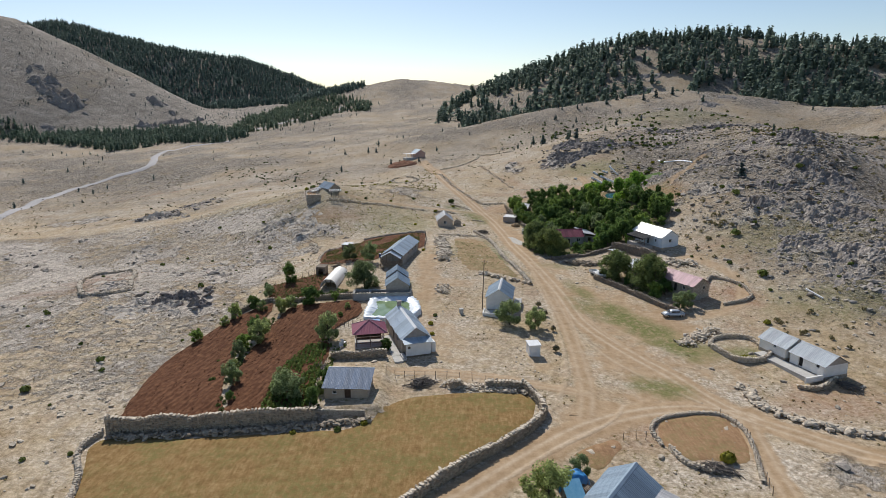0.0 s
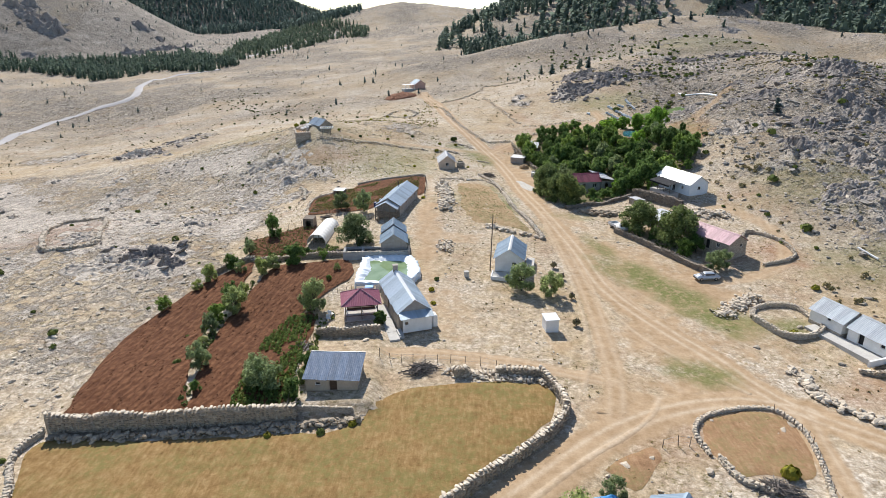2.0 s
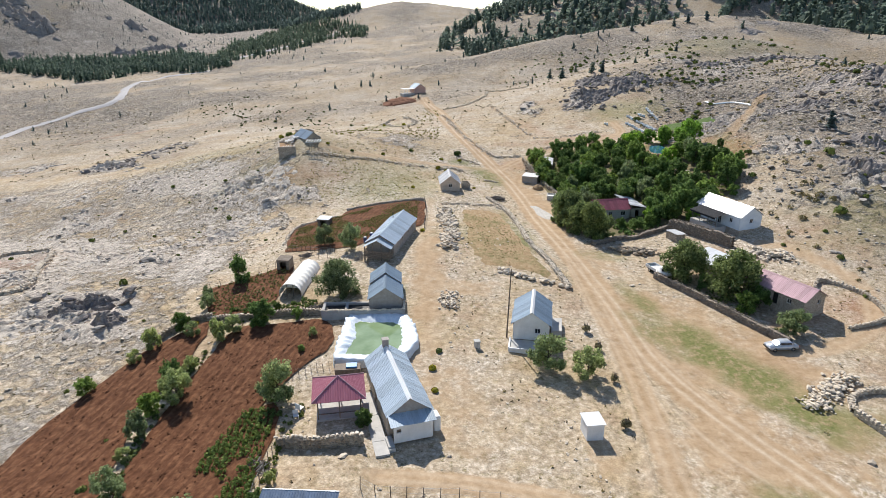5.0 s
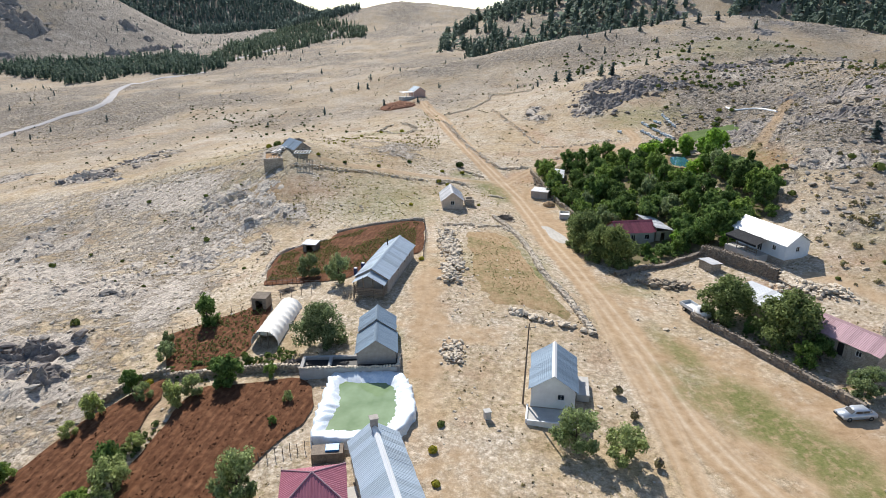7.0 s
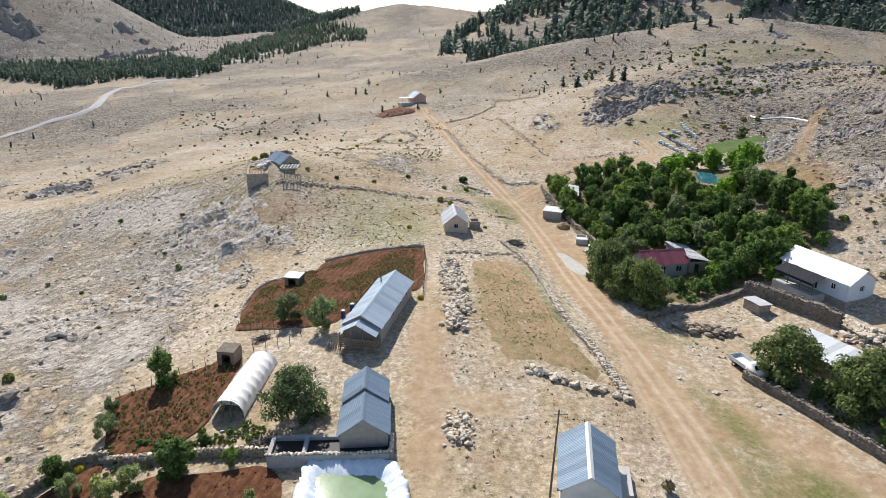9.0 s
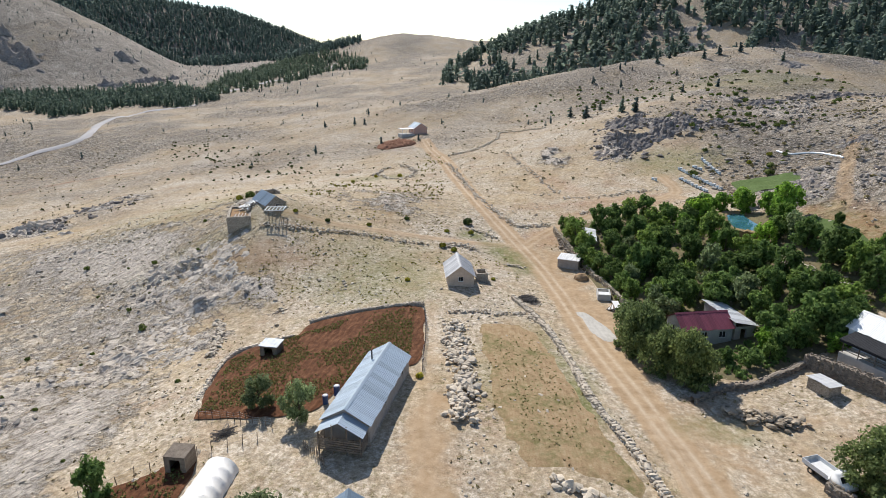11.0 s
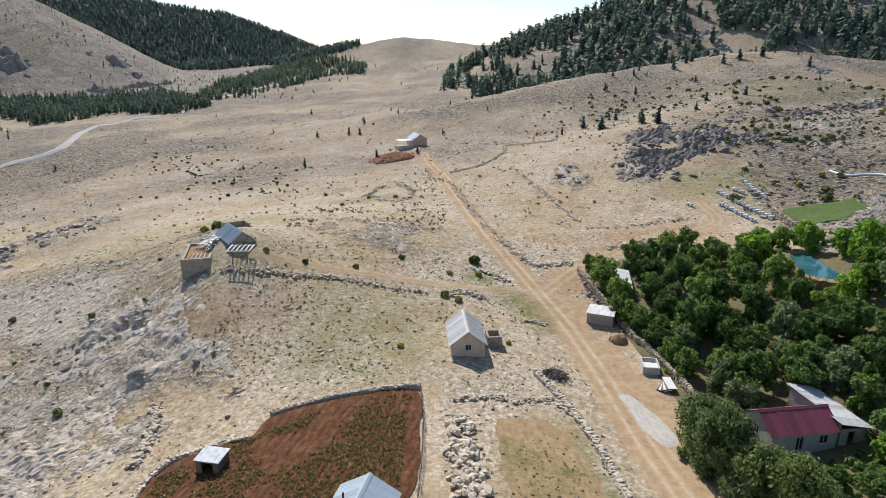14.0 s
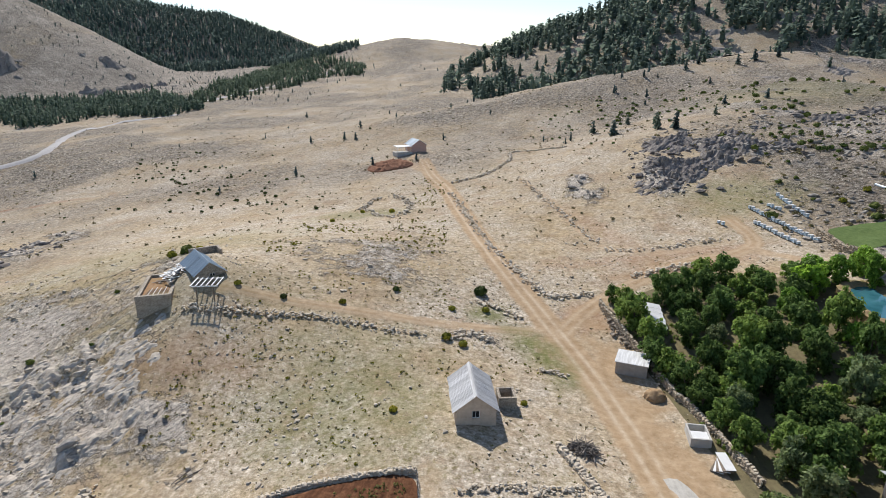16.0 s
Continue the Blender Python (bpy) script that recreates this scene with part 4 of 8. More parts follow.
draped("bare_plot", [(30, 71), (30.2, 75), (33, 78), (38, 79.2), (41, 78.6), (41.8, 75.5), (40.8, 70.8), (38.6, 67.6), (34, 67.8), (30.6, 67.6)], 0.7, 0.14, BAREPLOT, "dry reddish fenced plot inside a ring of stones", "field", furrows(10, 2, 0.03))
draped("small_plot", [(17.6, 68), (20.5, 70.6), (24.0, 71.6), (22.6, 68.2), (19.6, 65.2)], 0.7, 0.14, BAREPLOT, "small dry plot by the road", "field")
draped("orchard_floor", [(29.5, 229), (28.8, 212), (30.2, 194), (31, 181), (33, 168), (40, 163), (50, 166), (60, 170), (70, 178), (73, 195), (72, 208), (66, 226), (54, 232), (42, 234)], 1.2, 0.12, ORCHARDSOIL, "shady grassy orchard floor", "orchard floor")
draped("weedy_plot", [(6.4, 178.5), (13, 178.8), (15.6, 171), (16.9, 157), (19, 146.6), (20.4, 140.2), (13, 142.8), (8.6, 144), (7.0, 152), (6.4, 165)], 0.8, 0.1, WEEDYPLOT, "dry brown plot with green weeds inside a row of stones", "field", furrows(5, 2.2, 0.03), ragged=0.9)
draped("gravel_patch", [(23.2, 186.5), (23.6, 179.5), (25.0, 174.6), (27.6, 176.2), (26.4, 182.4), (24.8, 186.6)], 0.6, 0.1, GRAVEL, "pale gravel spread on the track", "gravel")
draped("green_meadow", [(75.2, 236), (75.8, 243), (78.0, 249.6), (84, 249.2), (91.5, 247.2), (90, 240), (82, 235)], 1.2, 0.25, MEADOW, "small irrigated green meadow below the rocks", "meadow", lambda x, y: 0.15 * fbm(x, y, 1.5, 3, 4))
draped("green_meadow", [(68, 196), (70, 206), (74, 206), (75, 196), (72, 186), (68.5, 184)], 1.2, 0.25, MEADOW, "narrow strip of green grass beside the orchard", "meadow", lambda x, y: 0.15 * fbm(x, y, 1.5, 3, 4))


# ---- dry-stone walls and heaps ----
def stone_wall(points, high, thick=0.7, label="dry-stone field wall of pale limestone", seed=1, size=0.42, coping=True, closed=False, tumbled=0.0, material=None):
    mat = material or (STONE if high > 0.85 else LOOSE)
    rng = np.random.RandomState(seed)
    line = loop_along(points, 0.5) if closed else along(points, 0.5)
    if closed:
        line = np.vstack([line, line[:1]])
    base = thing("stone_wall", line[0][0], line[0][1], ground(*line[0]), 0, label, "stone wall", "dry-stone walls")
    o = np.array([line[0][0], line[0][1], base.matrix_basis.translation.z])
    d = np.gradient(line, axis=0)
    d /= np.linalg.norm(d, axis=1)[:, None] + 1e-9
    side = np.stack([d[:, 1], -d[:, 0]], -1)
    top = high * (1 + 0.18 * vnoise(np.arange(len(line)) * 0.21, np.full(len(line), seed * 1.7), seed))
    if tumbled:
        top = top * np.clip(1 - tumbled * np.maximum(0, vnoise(np.arange(len(line)) * 0.13, np.full(len(line), seed * 2.3), seed + 3)) * 1.6, 0.25, 1)
    # solid heart of the wall
    sect = np.array([(-0.42, -0.3), (-0.34, 0.9), (0.0, 0.97), (0.34, 0.9), (0.42, -0.3)])
    p = line[:, None, :] + side[:, None, :] * (sect[None, :, :1] * thick)
    z = land(line[:, 0], line[:, 1])[:, None] + sect[None, :, 1] * top[:, None]
    v = np.concatenate([p, z[..., None]], -1).reshape(-1, 3) - o
    i = np.arange(len(v)).reshape(len(line), 5)
    f = np.stack([i[:-1, :-1], i[:-1, 1:], i[1:, 1:], i[1:, :-1]], -1).reshape(-1, 4)
    again("wall_core", mesh_fast("wall_core", v, f, mat, True), base, Matrix())
    rows = []
    total = np.r_[0, np.cumsum(np.linalg.norm(np.diff(line, axis=0), axis=1))]
    for course in range(int(high / (size * 0.62)) + 1):
        for face in (-1, 1):
            s = rng.rand() * size
            while s < total[-1]:
                wide = size * rng.uniform(0.6, 1.5)
                k = min(np.searchsorted(total, s), len(line) - 1)
                zz = course * size * 0.62 + rng.uniform(0, 0.08)
                if zz < top[k]:
                    q = line[k] + side[k] * face * thick * (0.42 - 0.08 * zz / max(high, 0.1)) + rng.randn(2) * 0.03
                    rows.append((q[0] - o[0], q[1] - o[1], ground_at(line[k]) + zz + 0.08 - o[2], wide, size * 0.7, size * rng.uniform(0.5, 0.8), math.degrees(math.atan2(d[k][1], d[k][0])) + rng.randn() * 9))
                s += wide * 0.95
    again("stone_facing", mesh_fast("stone_facing", *rocks(rows, seed), mat, True), base, Matrix())["kind"] = "stuff"
    # coping takes the paler stone, which puts the sunlit wall top into colour
    if coping:
        rows = []
        s = 0.0
        while s < total[-1]:
            wide = size * rng.uniform(0.6, 1.4)
            k = min(np.searchsorted(total, s), len(line) - 1)
            q = line[k] + side[k] * rng.randn() * 0.08
            rows.append((q[0] - o[0], q[1] - o[1], ground_at(line[k]) + top[k] + 0.05 - o[2], wide, thick * rng.uniform(0.45, 0.95), size * rng.uniform(0.35, 0.75), math.degrees(math.atan2(d[k][1], d[k][0])) + rng.randn() * 14))
            s += wide * 0.9
        again("coping", mesh_fast("coping", *rocks(rows, seed + 50), BOULDER, True), base, Matrix(), "coping stones coloured paler for the sunlit wall top")["kind"] = "stuff"
    return base


_cache = {}


def ground_at(q):
    key = (round(float(q[0]), 1), round(float(q[1]), 1))
    if key not in _cache:
        _cache[key] = ground(*key)
    return _cache[key]


def stone_heap(points, spreadw, high, count, label, seed, sizes=(0.25, 0.8), big=0, name="stone_heap", material=None):
    """A heap along a line; the largest stones are pieces of their own."""
    rng = np.random.RandomState(seed)
    line = along(points, 0.5) if len(points) > 1 else np.array(points, float)
    c = line[len(line) // 2]
    base = thing(name, c[0], c[1], ground(*c), 0, label, "stone heap", "stone heaps")
    o = np.array([c[0], c[1], base.matrix_basis.translation.z])
    rows = []
    for _ in range(count):
        q = line[rng.randint(len(line))]
        r = np.clip(rng.randn(2) * 0.42, -1, 1)
        q = q + r * spreadw
        s = sizes[0] + (sizes[1] - sizes[0]) * rng.rand() ** 2.2
        h = high * max(0, 1 - (r ** 2).sum()) * rng.uniform(0.2, 1)
        rows.append((q[0] - o[0], q[1] - o[1], ground_at(q) + h + s * 0.2 - o[2], s * rng.uniform(1, 1.5), s, s * rng.uniform(0.5, 0.9), rng.uniform(0, 360)))
    again("rubble", mesh_fast("rubble", *rocks(rows, seed, 0.25), material or BOULDER, True), base, Matrix())["kind"] = "stuff"
    kinds = [mesh_fast("boulder", *rocks([(0, 0, 0, 1.35, 1.0, 0.8, 0)], seed + j, 0.28), material or BOULDER, True) for j in range(5)]
    for j in range(big):
        q = line[rng.randint(len(line))] + np.clip(rng.randn(2) * 0.4, -0.9, 0.9) * spreadw
        s = sizes[1] * rng.uniform(0.6, 1.2)
        ob = again("boulder", kinds[j % 5], base, pose(q[0] - o[0], q[1] - o[1], ground_at(q) + high * 0.35 + s * 0.2 - o[2], rng.uniform(-20, 20), rng.uniform(-20, 20), rng.uniform(0, 360)) @ Matrix.Scale(s, 4))
    return base


stone_wall([(-45.6, 78.3), (-38, 78.3), (-31, 78.0), (-24, 77.7), (-16.4, 77.7)], 2.2, 0.9, "tall dry-stone retaining wall with pale coping", 3, 0.45)
stone_heap([(-45, 77.0), (-38, 76.9), (-31, 76.6), (-24, 76.4), (-16, 76.4), (-9, 76.6)], 0.75, 0.45, 520, "steep bank of earth and stones below the terrace wall", 49, (0.2, 0.8), 20, "stone_bank", STONE)
stone_wall([(-46.3, 78.4), (-47.2, 74), (-44.2, 68.5), (-42.2, 62), (-40, 54)], 0.6, 0.7, "low tumbled dry-stone wall at the wheat field", 4, tumbled=0.4)
stone_wall([(13.6, 85.4), (15.2, 80.4), (15.0, 77.0), (11.9, 72.6), (6.8, 68.2), (2.4, 64.5), (-2.4, 60.2), (-12, 49.5)], 1.35, 0.9, "curved dry-stone wall between wheat field and road", 5, 0.45)
stone_wall([(2.3, 85.2), (7, 85.6), (13.6, 85.2)], 1.3, 1.2, "broken dry-stone wall at the head of the wheat field", 6, 0.42, tumbled=0.8)
stone_heap([(1.5, 86.2), (6, 84.6), (12, 84.4), (14.6, 83)], 1.1, 0.5, 340, "tumbled stones along the broken field wall", 45, (0.15, 0.5), 6)
stone_wall([(29.4, 70.6), (29.4, 74.8), (32.2, 77.9), (38, 79.7), (41.2, 79.2), (42.4, 75.6), (41.4, 70.6), (40.0, 66.8), (38.8, 63.5)], 0.4, 0.5, "low ring of stones round the dry plot", 7, 0.34, tumbled=0.2)
stone_wall([(30.2, 70.2), (31, 67), (33.5, 65.4)], 0.55, 0.7, "low row of stones at the dry plot", 8, 0.45)
stone_heap([(-84.8, 143.2), (-95.3, 161.7), (-98.0, 173.2), (-94.0, 175.7), (-86.5, 173.4), (-80.3, 159.1), (-75.3, 147.3), (-78.2, 141.8), (-83.1, 142.3), (-84.8, 143.2)], 0.7, 0.7, 420, "pale stones tumbled round the sheepfold", 47, (0.25, 0.8), 30)
stone_wall([(-84.8, 143.2), (-95.3, 161.7), (-98.0, 173.2), (-94.0, 175.7), (-86.5, 173.4), (-80.3, 159.1), (-75.3, 147.3), (-78.2, 141.8), (-83.1, 142.3)], 0.6, 0.9, "round drystone sheepfold on the slope", 9, 0.75, closed=True, tumbled=0.2)
stone_wall([(13.2, 191), (15.5, 184), (17.2, 176), (18.2, 166), (18.6, 157), (20.8, 147), (22.4, 136.5)], 0.5, 1.0, "low row of field stones along the track", 10, 0.55, tumbled=0.3)
stone_heap([(22.2, 136), (18.6, 137.8), (14, 139.4), (10.9, 141.7)], 0.7, 0.4, 60, "row of pale boulders at the end of the grass plot", 11, (0.4, 0.9), 16)
stone_wall([(38.8, 141.8), (42.4, 135.3), (46.0, 127.6), (49.2, 121.4), (50.4, 118.6)], 1.15, 0.7, "dry-stone yard wall by the farm track", 12, 0.42, coping=False, material=DIMSTONE)
stone_wall([(50.2, 103.4), (52.6, 97.8), (57.4, 98.2), (59.8, 100.6)], 0.85, 0.6, "stone pen wall of stacked limestone", 13, 0.4)
stone_wall([(59.6, 101), (58.8, 106.2), (55.8, 107.6), (52, 106.6), (50.4, 104)], 0.6, 0.8, "tumbled stone pen wall", 14, 0.4, tumbled=0.4)
stone_heap([(46.2, 104.6), (49.2, 107.6), (53.5, 110)], 1.9, 0.7, 330, "spread of pale stones beside the pen", 15, (0.25, 0.7), 14)
stone_heap([(49, 88.5), (48.6, 83), (51.2, 79.4), (56, 76.2), (64, 73.5)], 1.3, 0.4, 420, "long row of pale stones at the roadside", 16, (0.25, 0.9), 24)
stone_heap([(2.6, 178), (2.3, 170), (3.2, 163), (2.7, 156), (2.4, 151)], 2.0, 0.9, 420, "long heap of cleared pale boulders", 17, (0.3, 0.9), 90)
stone_heap([(2.4, 131.5), (2.2, 128)], 1.7, 0.5, 170, "small heap of cleared stones", 18, (0.2, 0.6), 14)
stone_heap([(2, 182.5), (6, 183.4), (10, 183), (14, 183.5), (16.5, 180)], 0.9, 0.3, 170, "scatter of stones at the plot's edge", 19, (0.2, 0.6), 10)
stone_wall([(-30.8, 160), (-30.8, 172), (-27, 175.5), (-22, 176.4)], 0.35, 0.6, "low stone edge of the red field", 20, 0.5, tumbled=0.5)
stone_wall([(-20.6, 181.2), (-12, 184), (-2.6, 185.2)], 0.6, 0.6, "low stone wall along the red field", 21, 0.45, tumbled=0.4)
stone_heap([(-34.3, 174.5), (-34.9, 179.6), (-36.0, 184.2), (-37.6, 187.4)], 0.9, 0.4, 230, "tumbled old wall of pale stones", 22, (0.25, 0.7), 12)
stone_heap([(-41.0, 191.8), (-43.6, 197.6), (-45.4, 203.4), (-48.4, 211.8)], 0.5, 0.15, 70, "thin row of pale stones up the rocky slope", 23, (0.2, 0.5), 5)
stone_heap([(6.4, 227.6), (9.4, 226.2), (13.0, 223.8)], 1.2, 0.3, 120, "scattered pale stones beside the track", 49, (0.2, 0.6), 5)
stone_heap([(1.0, 214.6), (4.6, 216.8), (8.2, 214.8)], 1.3, 0.3, 150, "scattered pale stones above the stone house", 50, (0.2, 0.6), 6)
stone_heap([(14.2, 208.0), (17.0, 207.4)], 0.8, 0.25, 60, "small heap of pale stones beside the track", 51, (0.2, 0.5), 3)
stone_heap([(28.2, 226.0), (27.8, 221.0), (28.0, 215.6)], 1.1, 0.35, 150, "rough stones and earth before the orchard wall", 52, (0.2, 0.7), 8, material=DIMSTONE)
stone_heap([(4.2, 307), (8.9, 270.5), (12.6, 250), (15.8, 239), (18.8, 232.6)], 1.3, 0.35, 520, "low tumbled stone bank along the track", 24, (0.2, 0.7), 20)
stone_heap([(24, 311), (27, 290), (29.6, 276), (33.4, 255), (36, 250), (45, 249), (58, 251.4)], 1.3, 0.3, 380, "low stony bank above the terrace track", 46, (0.2, 0.65))
stone_heap([(-20.5, 298), (-18.5, 309), (-12.5, 311), (-7.5, 299), (-9, 286), (-14.5, 286), (-20.5, 298)], 1.6, 0.4, 300, "tumbled ring of an old stone fold", 48, (0.25, 0.9), 10)
stone_heap([(18.8, 232.4), (22, 231.6), (26, 232.6)], 1.2, 0.35, 150, "low stone bank at the fork", 25, (0.2, 0.7), 4)
stone_heap([(4.7, 319), (15.5, 325), (24.4, 341), (28.6, 359), (45, 352)], 1.0, 0.5, 420, "far low stone field bank", 26, (0.3, 0.9))
stone_heap([(-38, 215.7), (-32, 215.7), (-25, 216.9), (-18, 217.2), (-11, 216.2), (-3, 214.8)], 1.1, 0.35, 420, "rubble bank below the path", 27, (0.15, 0.6), 16)
stone_wall([(27.3, 228.6), (27.6, 225.0), (28.8, 217.9), (30.4, 202.9), (31.2, 200.4), (32.4, 191.1), (33.0, 185)], 1.0, 0.6, "stone orchard wall along the track", 28, 0.42)
stone_heap([(36, 238), (42, 239.5), (47, 240)], 1.3, 0.5, 160, "heap of pale stones beside the orchard", 29, (0.25, 0.6), 6)
stone_heap([(35, 155.4), (38, 154), (42, 152.8)], 1.6, 0.8, 260, "heap of rough stones and rubble", 30, (0.2, 0.9), 14, material=STONE)
stone_wall([(31.5, 157.5), (37, 160.5), (42, 161.6), (49.5, 164.6)], 0.9, 0.8, "rough stone wall below the farmhouse garden", 31, 0.5, coping=False, tumbled=0.6, material=DIMSTONE)
stone_wall([(49.6, 164.8), (53, 158.5), (56.8, 151.6)], 2.2, 1.0, "high grey dry-stone terrace wall below the white house", 32, 0.42, coping=False, material=DIMSTONE)
stone_heap([(56.5, 149), (60, 147.5), (63, 144)], 2.2, 0.7, 240, "rubble slope of broken stones", 33, (0.3, 0.9), 18)
stone_heap([(60.4, 202), (61.4, 196), (62.4, 190), (63.4, 184), (64, 179)], 1.5, 0.9, 300, "stony bank in the orchard", 34, (0.3, 0.9), 26)
stone_wall([(60.6, 130.2), (64.2, 135.4), (68.0, 130), (67.4, 123.4), (61, 121.8)], 0.55, 0.5, "low curved stone yard edge", 35, 0.4, tumbled=0.3)
stone_wall([(75.4, 249.6), (74.4, 244), (73.7, 238.5), (74.6, 234.2)], 1.3, 0.9, "rough stone bank at the meadow", 36, 0.6, coping=False)
stone_wall([(57.5, 88.5), (60.5, 87.6), (64.5, 90.2)], 0.9, 0.6, "broken stone yard wall at the barn", 37, 0.45, tumbled=0.3)
stone_wall([(-17.2, 96.6), (-13, 95.9), (-8, 96.0)], 1.3, 0.6, "stone yard wall before the summer house", 38, 0.42)
stone_wall([(-34.8, 127), (-30, 126.6), (-25, 127), (-17.5, 126.4)], 0.9, 0.6, "dry-stone wall between the red plots", 39, 0.42, tumbled=0.3)
stone_wall([(-41.5, 121), (-38, 126.4), (-34.5, 127.5)], 0.9, 0.5, "dry-stone wall at the plot's corner", 40, 0.42)

# upright shelter stones, loose stones and broken rock over the slopes
def scatter(count, seed, keep, sizes, box4):
    rng = np.random.RandomState(seed)
    x, y = rng.uniform(box4[0], box4[1], count), rng.uniform(box4[2], box4[3], count)
    ok = rng.rand(count) < keep(x, y)
    x, y = x[ok], y[ok]
    s = sizes[0] + (sizes[1] - sizes[0]) * rng.rand(len(x)) ** 4
    z = land(x, y) + s * 0.12
    return np.stack([x, y, z, s * rng.uniform(1, 1.7, len(x)), s, s * rng.uniform(0.45, 0.85, len(x)), rng.uniform(0, 360, len(x))], -1)


CLEAR = [np.array(p) for p in (WHEATLINE, REDA, REDB)]


MEADOW_LINE = [(75.2, 236), (75.8, 243), (78.0, 249.6), (84, 249.2), (91.5, 247.2), (90, 240), (82, 235)]


def open_ground(x, y):
    m = (1 - smooth(0.15, 0.4, wear(x, y))) * (1 - inside(x, y, MEADOW_LINE))
    for poly in CLEAR:
        m = m * (1 - inside(x, y, poly))
    m = m * (1 - inside(x, y, [(-14, 96), (-8, 127), (-30, 155), (-3, 186), (0, 160), (0, 96)]))
    return m


def stony(x, y):
    r = outcrop(x, y)
    return open_ground(x, y) * np.clip(0.05 + 0.9 * r + 0.5 * smooth(60, 85, x) + 0.35 * smooth(-35, -55, x) + 0.35 * smooth(0.1, 0.5, fbm(x, y, 14, 3, 12)), 0, 1)


tagged(new("loose_stones", mesh_fast("loose_stones", *rocks(scatter(20000, 5, stony, (0.12, 0.85), (-95, 120, 54, 260)), 8, 0.25), LOOSE, True)), "loose pale limestone scattered over dry ground", "stones", kind="stuff")
tagged(new("small_stones", mesh_fast("small_stones", *rocks(scatter(17000, 15, lambda x, y: open_ground(x, y) * (0.12 + 0.88 * smooth(-0.1, 0.35, fbm(x, y, 8, 3, 13))), (0.10, 0.42), (-46, 64, 86, 250)), 18, 0.25), LOOSE, True)), "small pale stones littering the dry ground", "stones", kind="stuff")
HILLTOP = lambda x, y: open_ground(x, y) * smooth(64, 82, x) * smooth(104, 122, y) * smooth(-0.3, 0.25, fbm(x, y, 13, 4, 35)) * (1 - 0.6 * smooth(262, 300, y))
tagged(new("boulder_field", mesh_fast("boulder_field", *rocks(scatter(10500, 16, HILLTOP, (0.25, 1.5), (62, 180, 100, 340)), 19, 0.3), GREYROCK, True)), "grey limestone boulders strewn over the rocky hill", "rock", kind="stuff")
tagged(new("broken_rock", mesh_fast("broken_rock", *rocks(scatter(70000, 6, lambda x, y: open_ground(x, y) * smooth(0.35, 0.9, outcrop(x, y)) * (0.35 + 0.65 * smooth(-20, 40, x)), (0.25, 1.6), (-180, 175, 60, 345)), 9, 0.3), GREYROCK, True)), "broken grey limestone crags on the slopes", "rock", kind="stuff")


def clods(poly, count, seed, name="earth_clods"):
    rng = np.random.RandomState(seed)
    p = np.array(poly, float)
    x, y = rng.uniform(p[:, 0].min(), p[:, 0].max(), count), rng.uniform(p[:, 1].min(), p[:, 1].max(), count)
    ok = inside(x, y, p)
    x, y = x[ok], y[ok]
    s = 0.07 + 0.16 * rng.rand(len(x)) ** 2
    rows = np.stack([x, y, land(x, y) + 0.30, s * 1.3, s, s * 0.9, rng.uniform(0, 360, len(x))], -1)
    tagged(new(name, mesh_fast(name, *rocks(rows, seed, 0.3), PLOUGH, True)), "turned clods of red-brown earth", "earth clods", kind="stuff")


clods(REDA, 2600, 71)
clods(REDB, 3000, 72)
# crags that stand out of the hill: beds of broken blocks with open joints
def blocks(x, y, long, broad, turn, k):
    """Which block of a broken bed a point lies in: its own height, its tilt there, and how near the joint is."""
    c, n = math.cos(radians(turn)), math.sin(radians(turn))
    bend = 0.35 * vnoise(x / 3.1, y / 3.1, k + 2)
    u, v = (c * x + n * y) / long + bend, (c * y - n * x) / broad + bend
    iu, iv = np.floor(u).astype(int), np.floor(v).astype(int)
    d1, d2 = np.full(x.shape, 9.0), np.full(x.shape, 9.0)
    rise, lean = np.zeros_like(x), np.zeros_like(x)
    for du in (-1, 0, 1):
        for dv in (-1, 0, 1):
            p, q = (iu + du + 17 * k) % 256, (iv + dv + 29 * k) % 256
            su, sv = iu + du + 0.5 + 0.42 * TABLE[p, q], iv + dv + 0.5 + 0.42 * TABLE[q, p]
            d = np.hypot(u - su, v - sv)
            near = d < d1
            d2 = np.where(near, d1, np.minimum(d2, d))
            d1 = np.where(near, d, d1)
            rise = np.where(near, TABLE[(p + 71) % 256, q], rise)
            lean = np.where(near, (u - su) * TABLE[p, (q + 53) % 256] + (v - sv) * 0.7, lean)
    return rise, lean, d2 - d1


def crags(label, box4, step, mask, high, long, broad, turn, material, seed):
    x, y = np.meshgrid(np.arange(box4[0], box4[1], step), np.arange(box4[2], box4[3], step))
    m = mask(x, y)
    x, y = x + 0.3 * step * vnoise(x * 1.7, y * 1.7, seed), y + 0.3 * step * vnoise(x * 1.9, y * 1.9, seed + 5)
    r1_, l1_, j1_ = blocks(x, y, long, broad, turn, seed)
    r2_, l2_, j2_ = blocks(x, y, long * 0.42, broad * 0.42, turn + 25, seed + 7)
    lump = 0.25 + 0.36 * r1_ + 0.22 * l1_ + 0.15 * r2_ + 0.16 * l2_ - 0.26 * smooth(0.2, 0.0, j1_) - 0.10 * smooth(0.25, 0.0, j2_) + 0.55 * fbm(x, y, long * 5, 4, seed + 3)
    z = land(x, y) + high * (m * (0.62 + lump) - 0.5) - 0.04
    i = np.arange(x.size).reshape(x.shape)
    f = np.stack([i[:-1, :-1], i[:-1, 1:], i[1:, 1:], i[1:, :-1]], -1).reshape(-1, 4)
    g_ = (z > land(x, y) - 0.25 * high - 0.1).ravel()
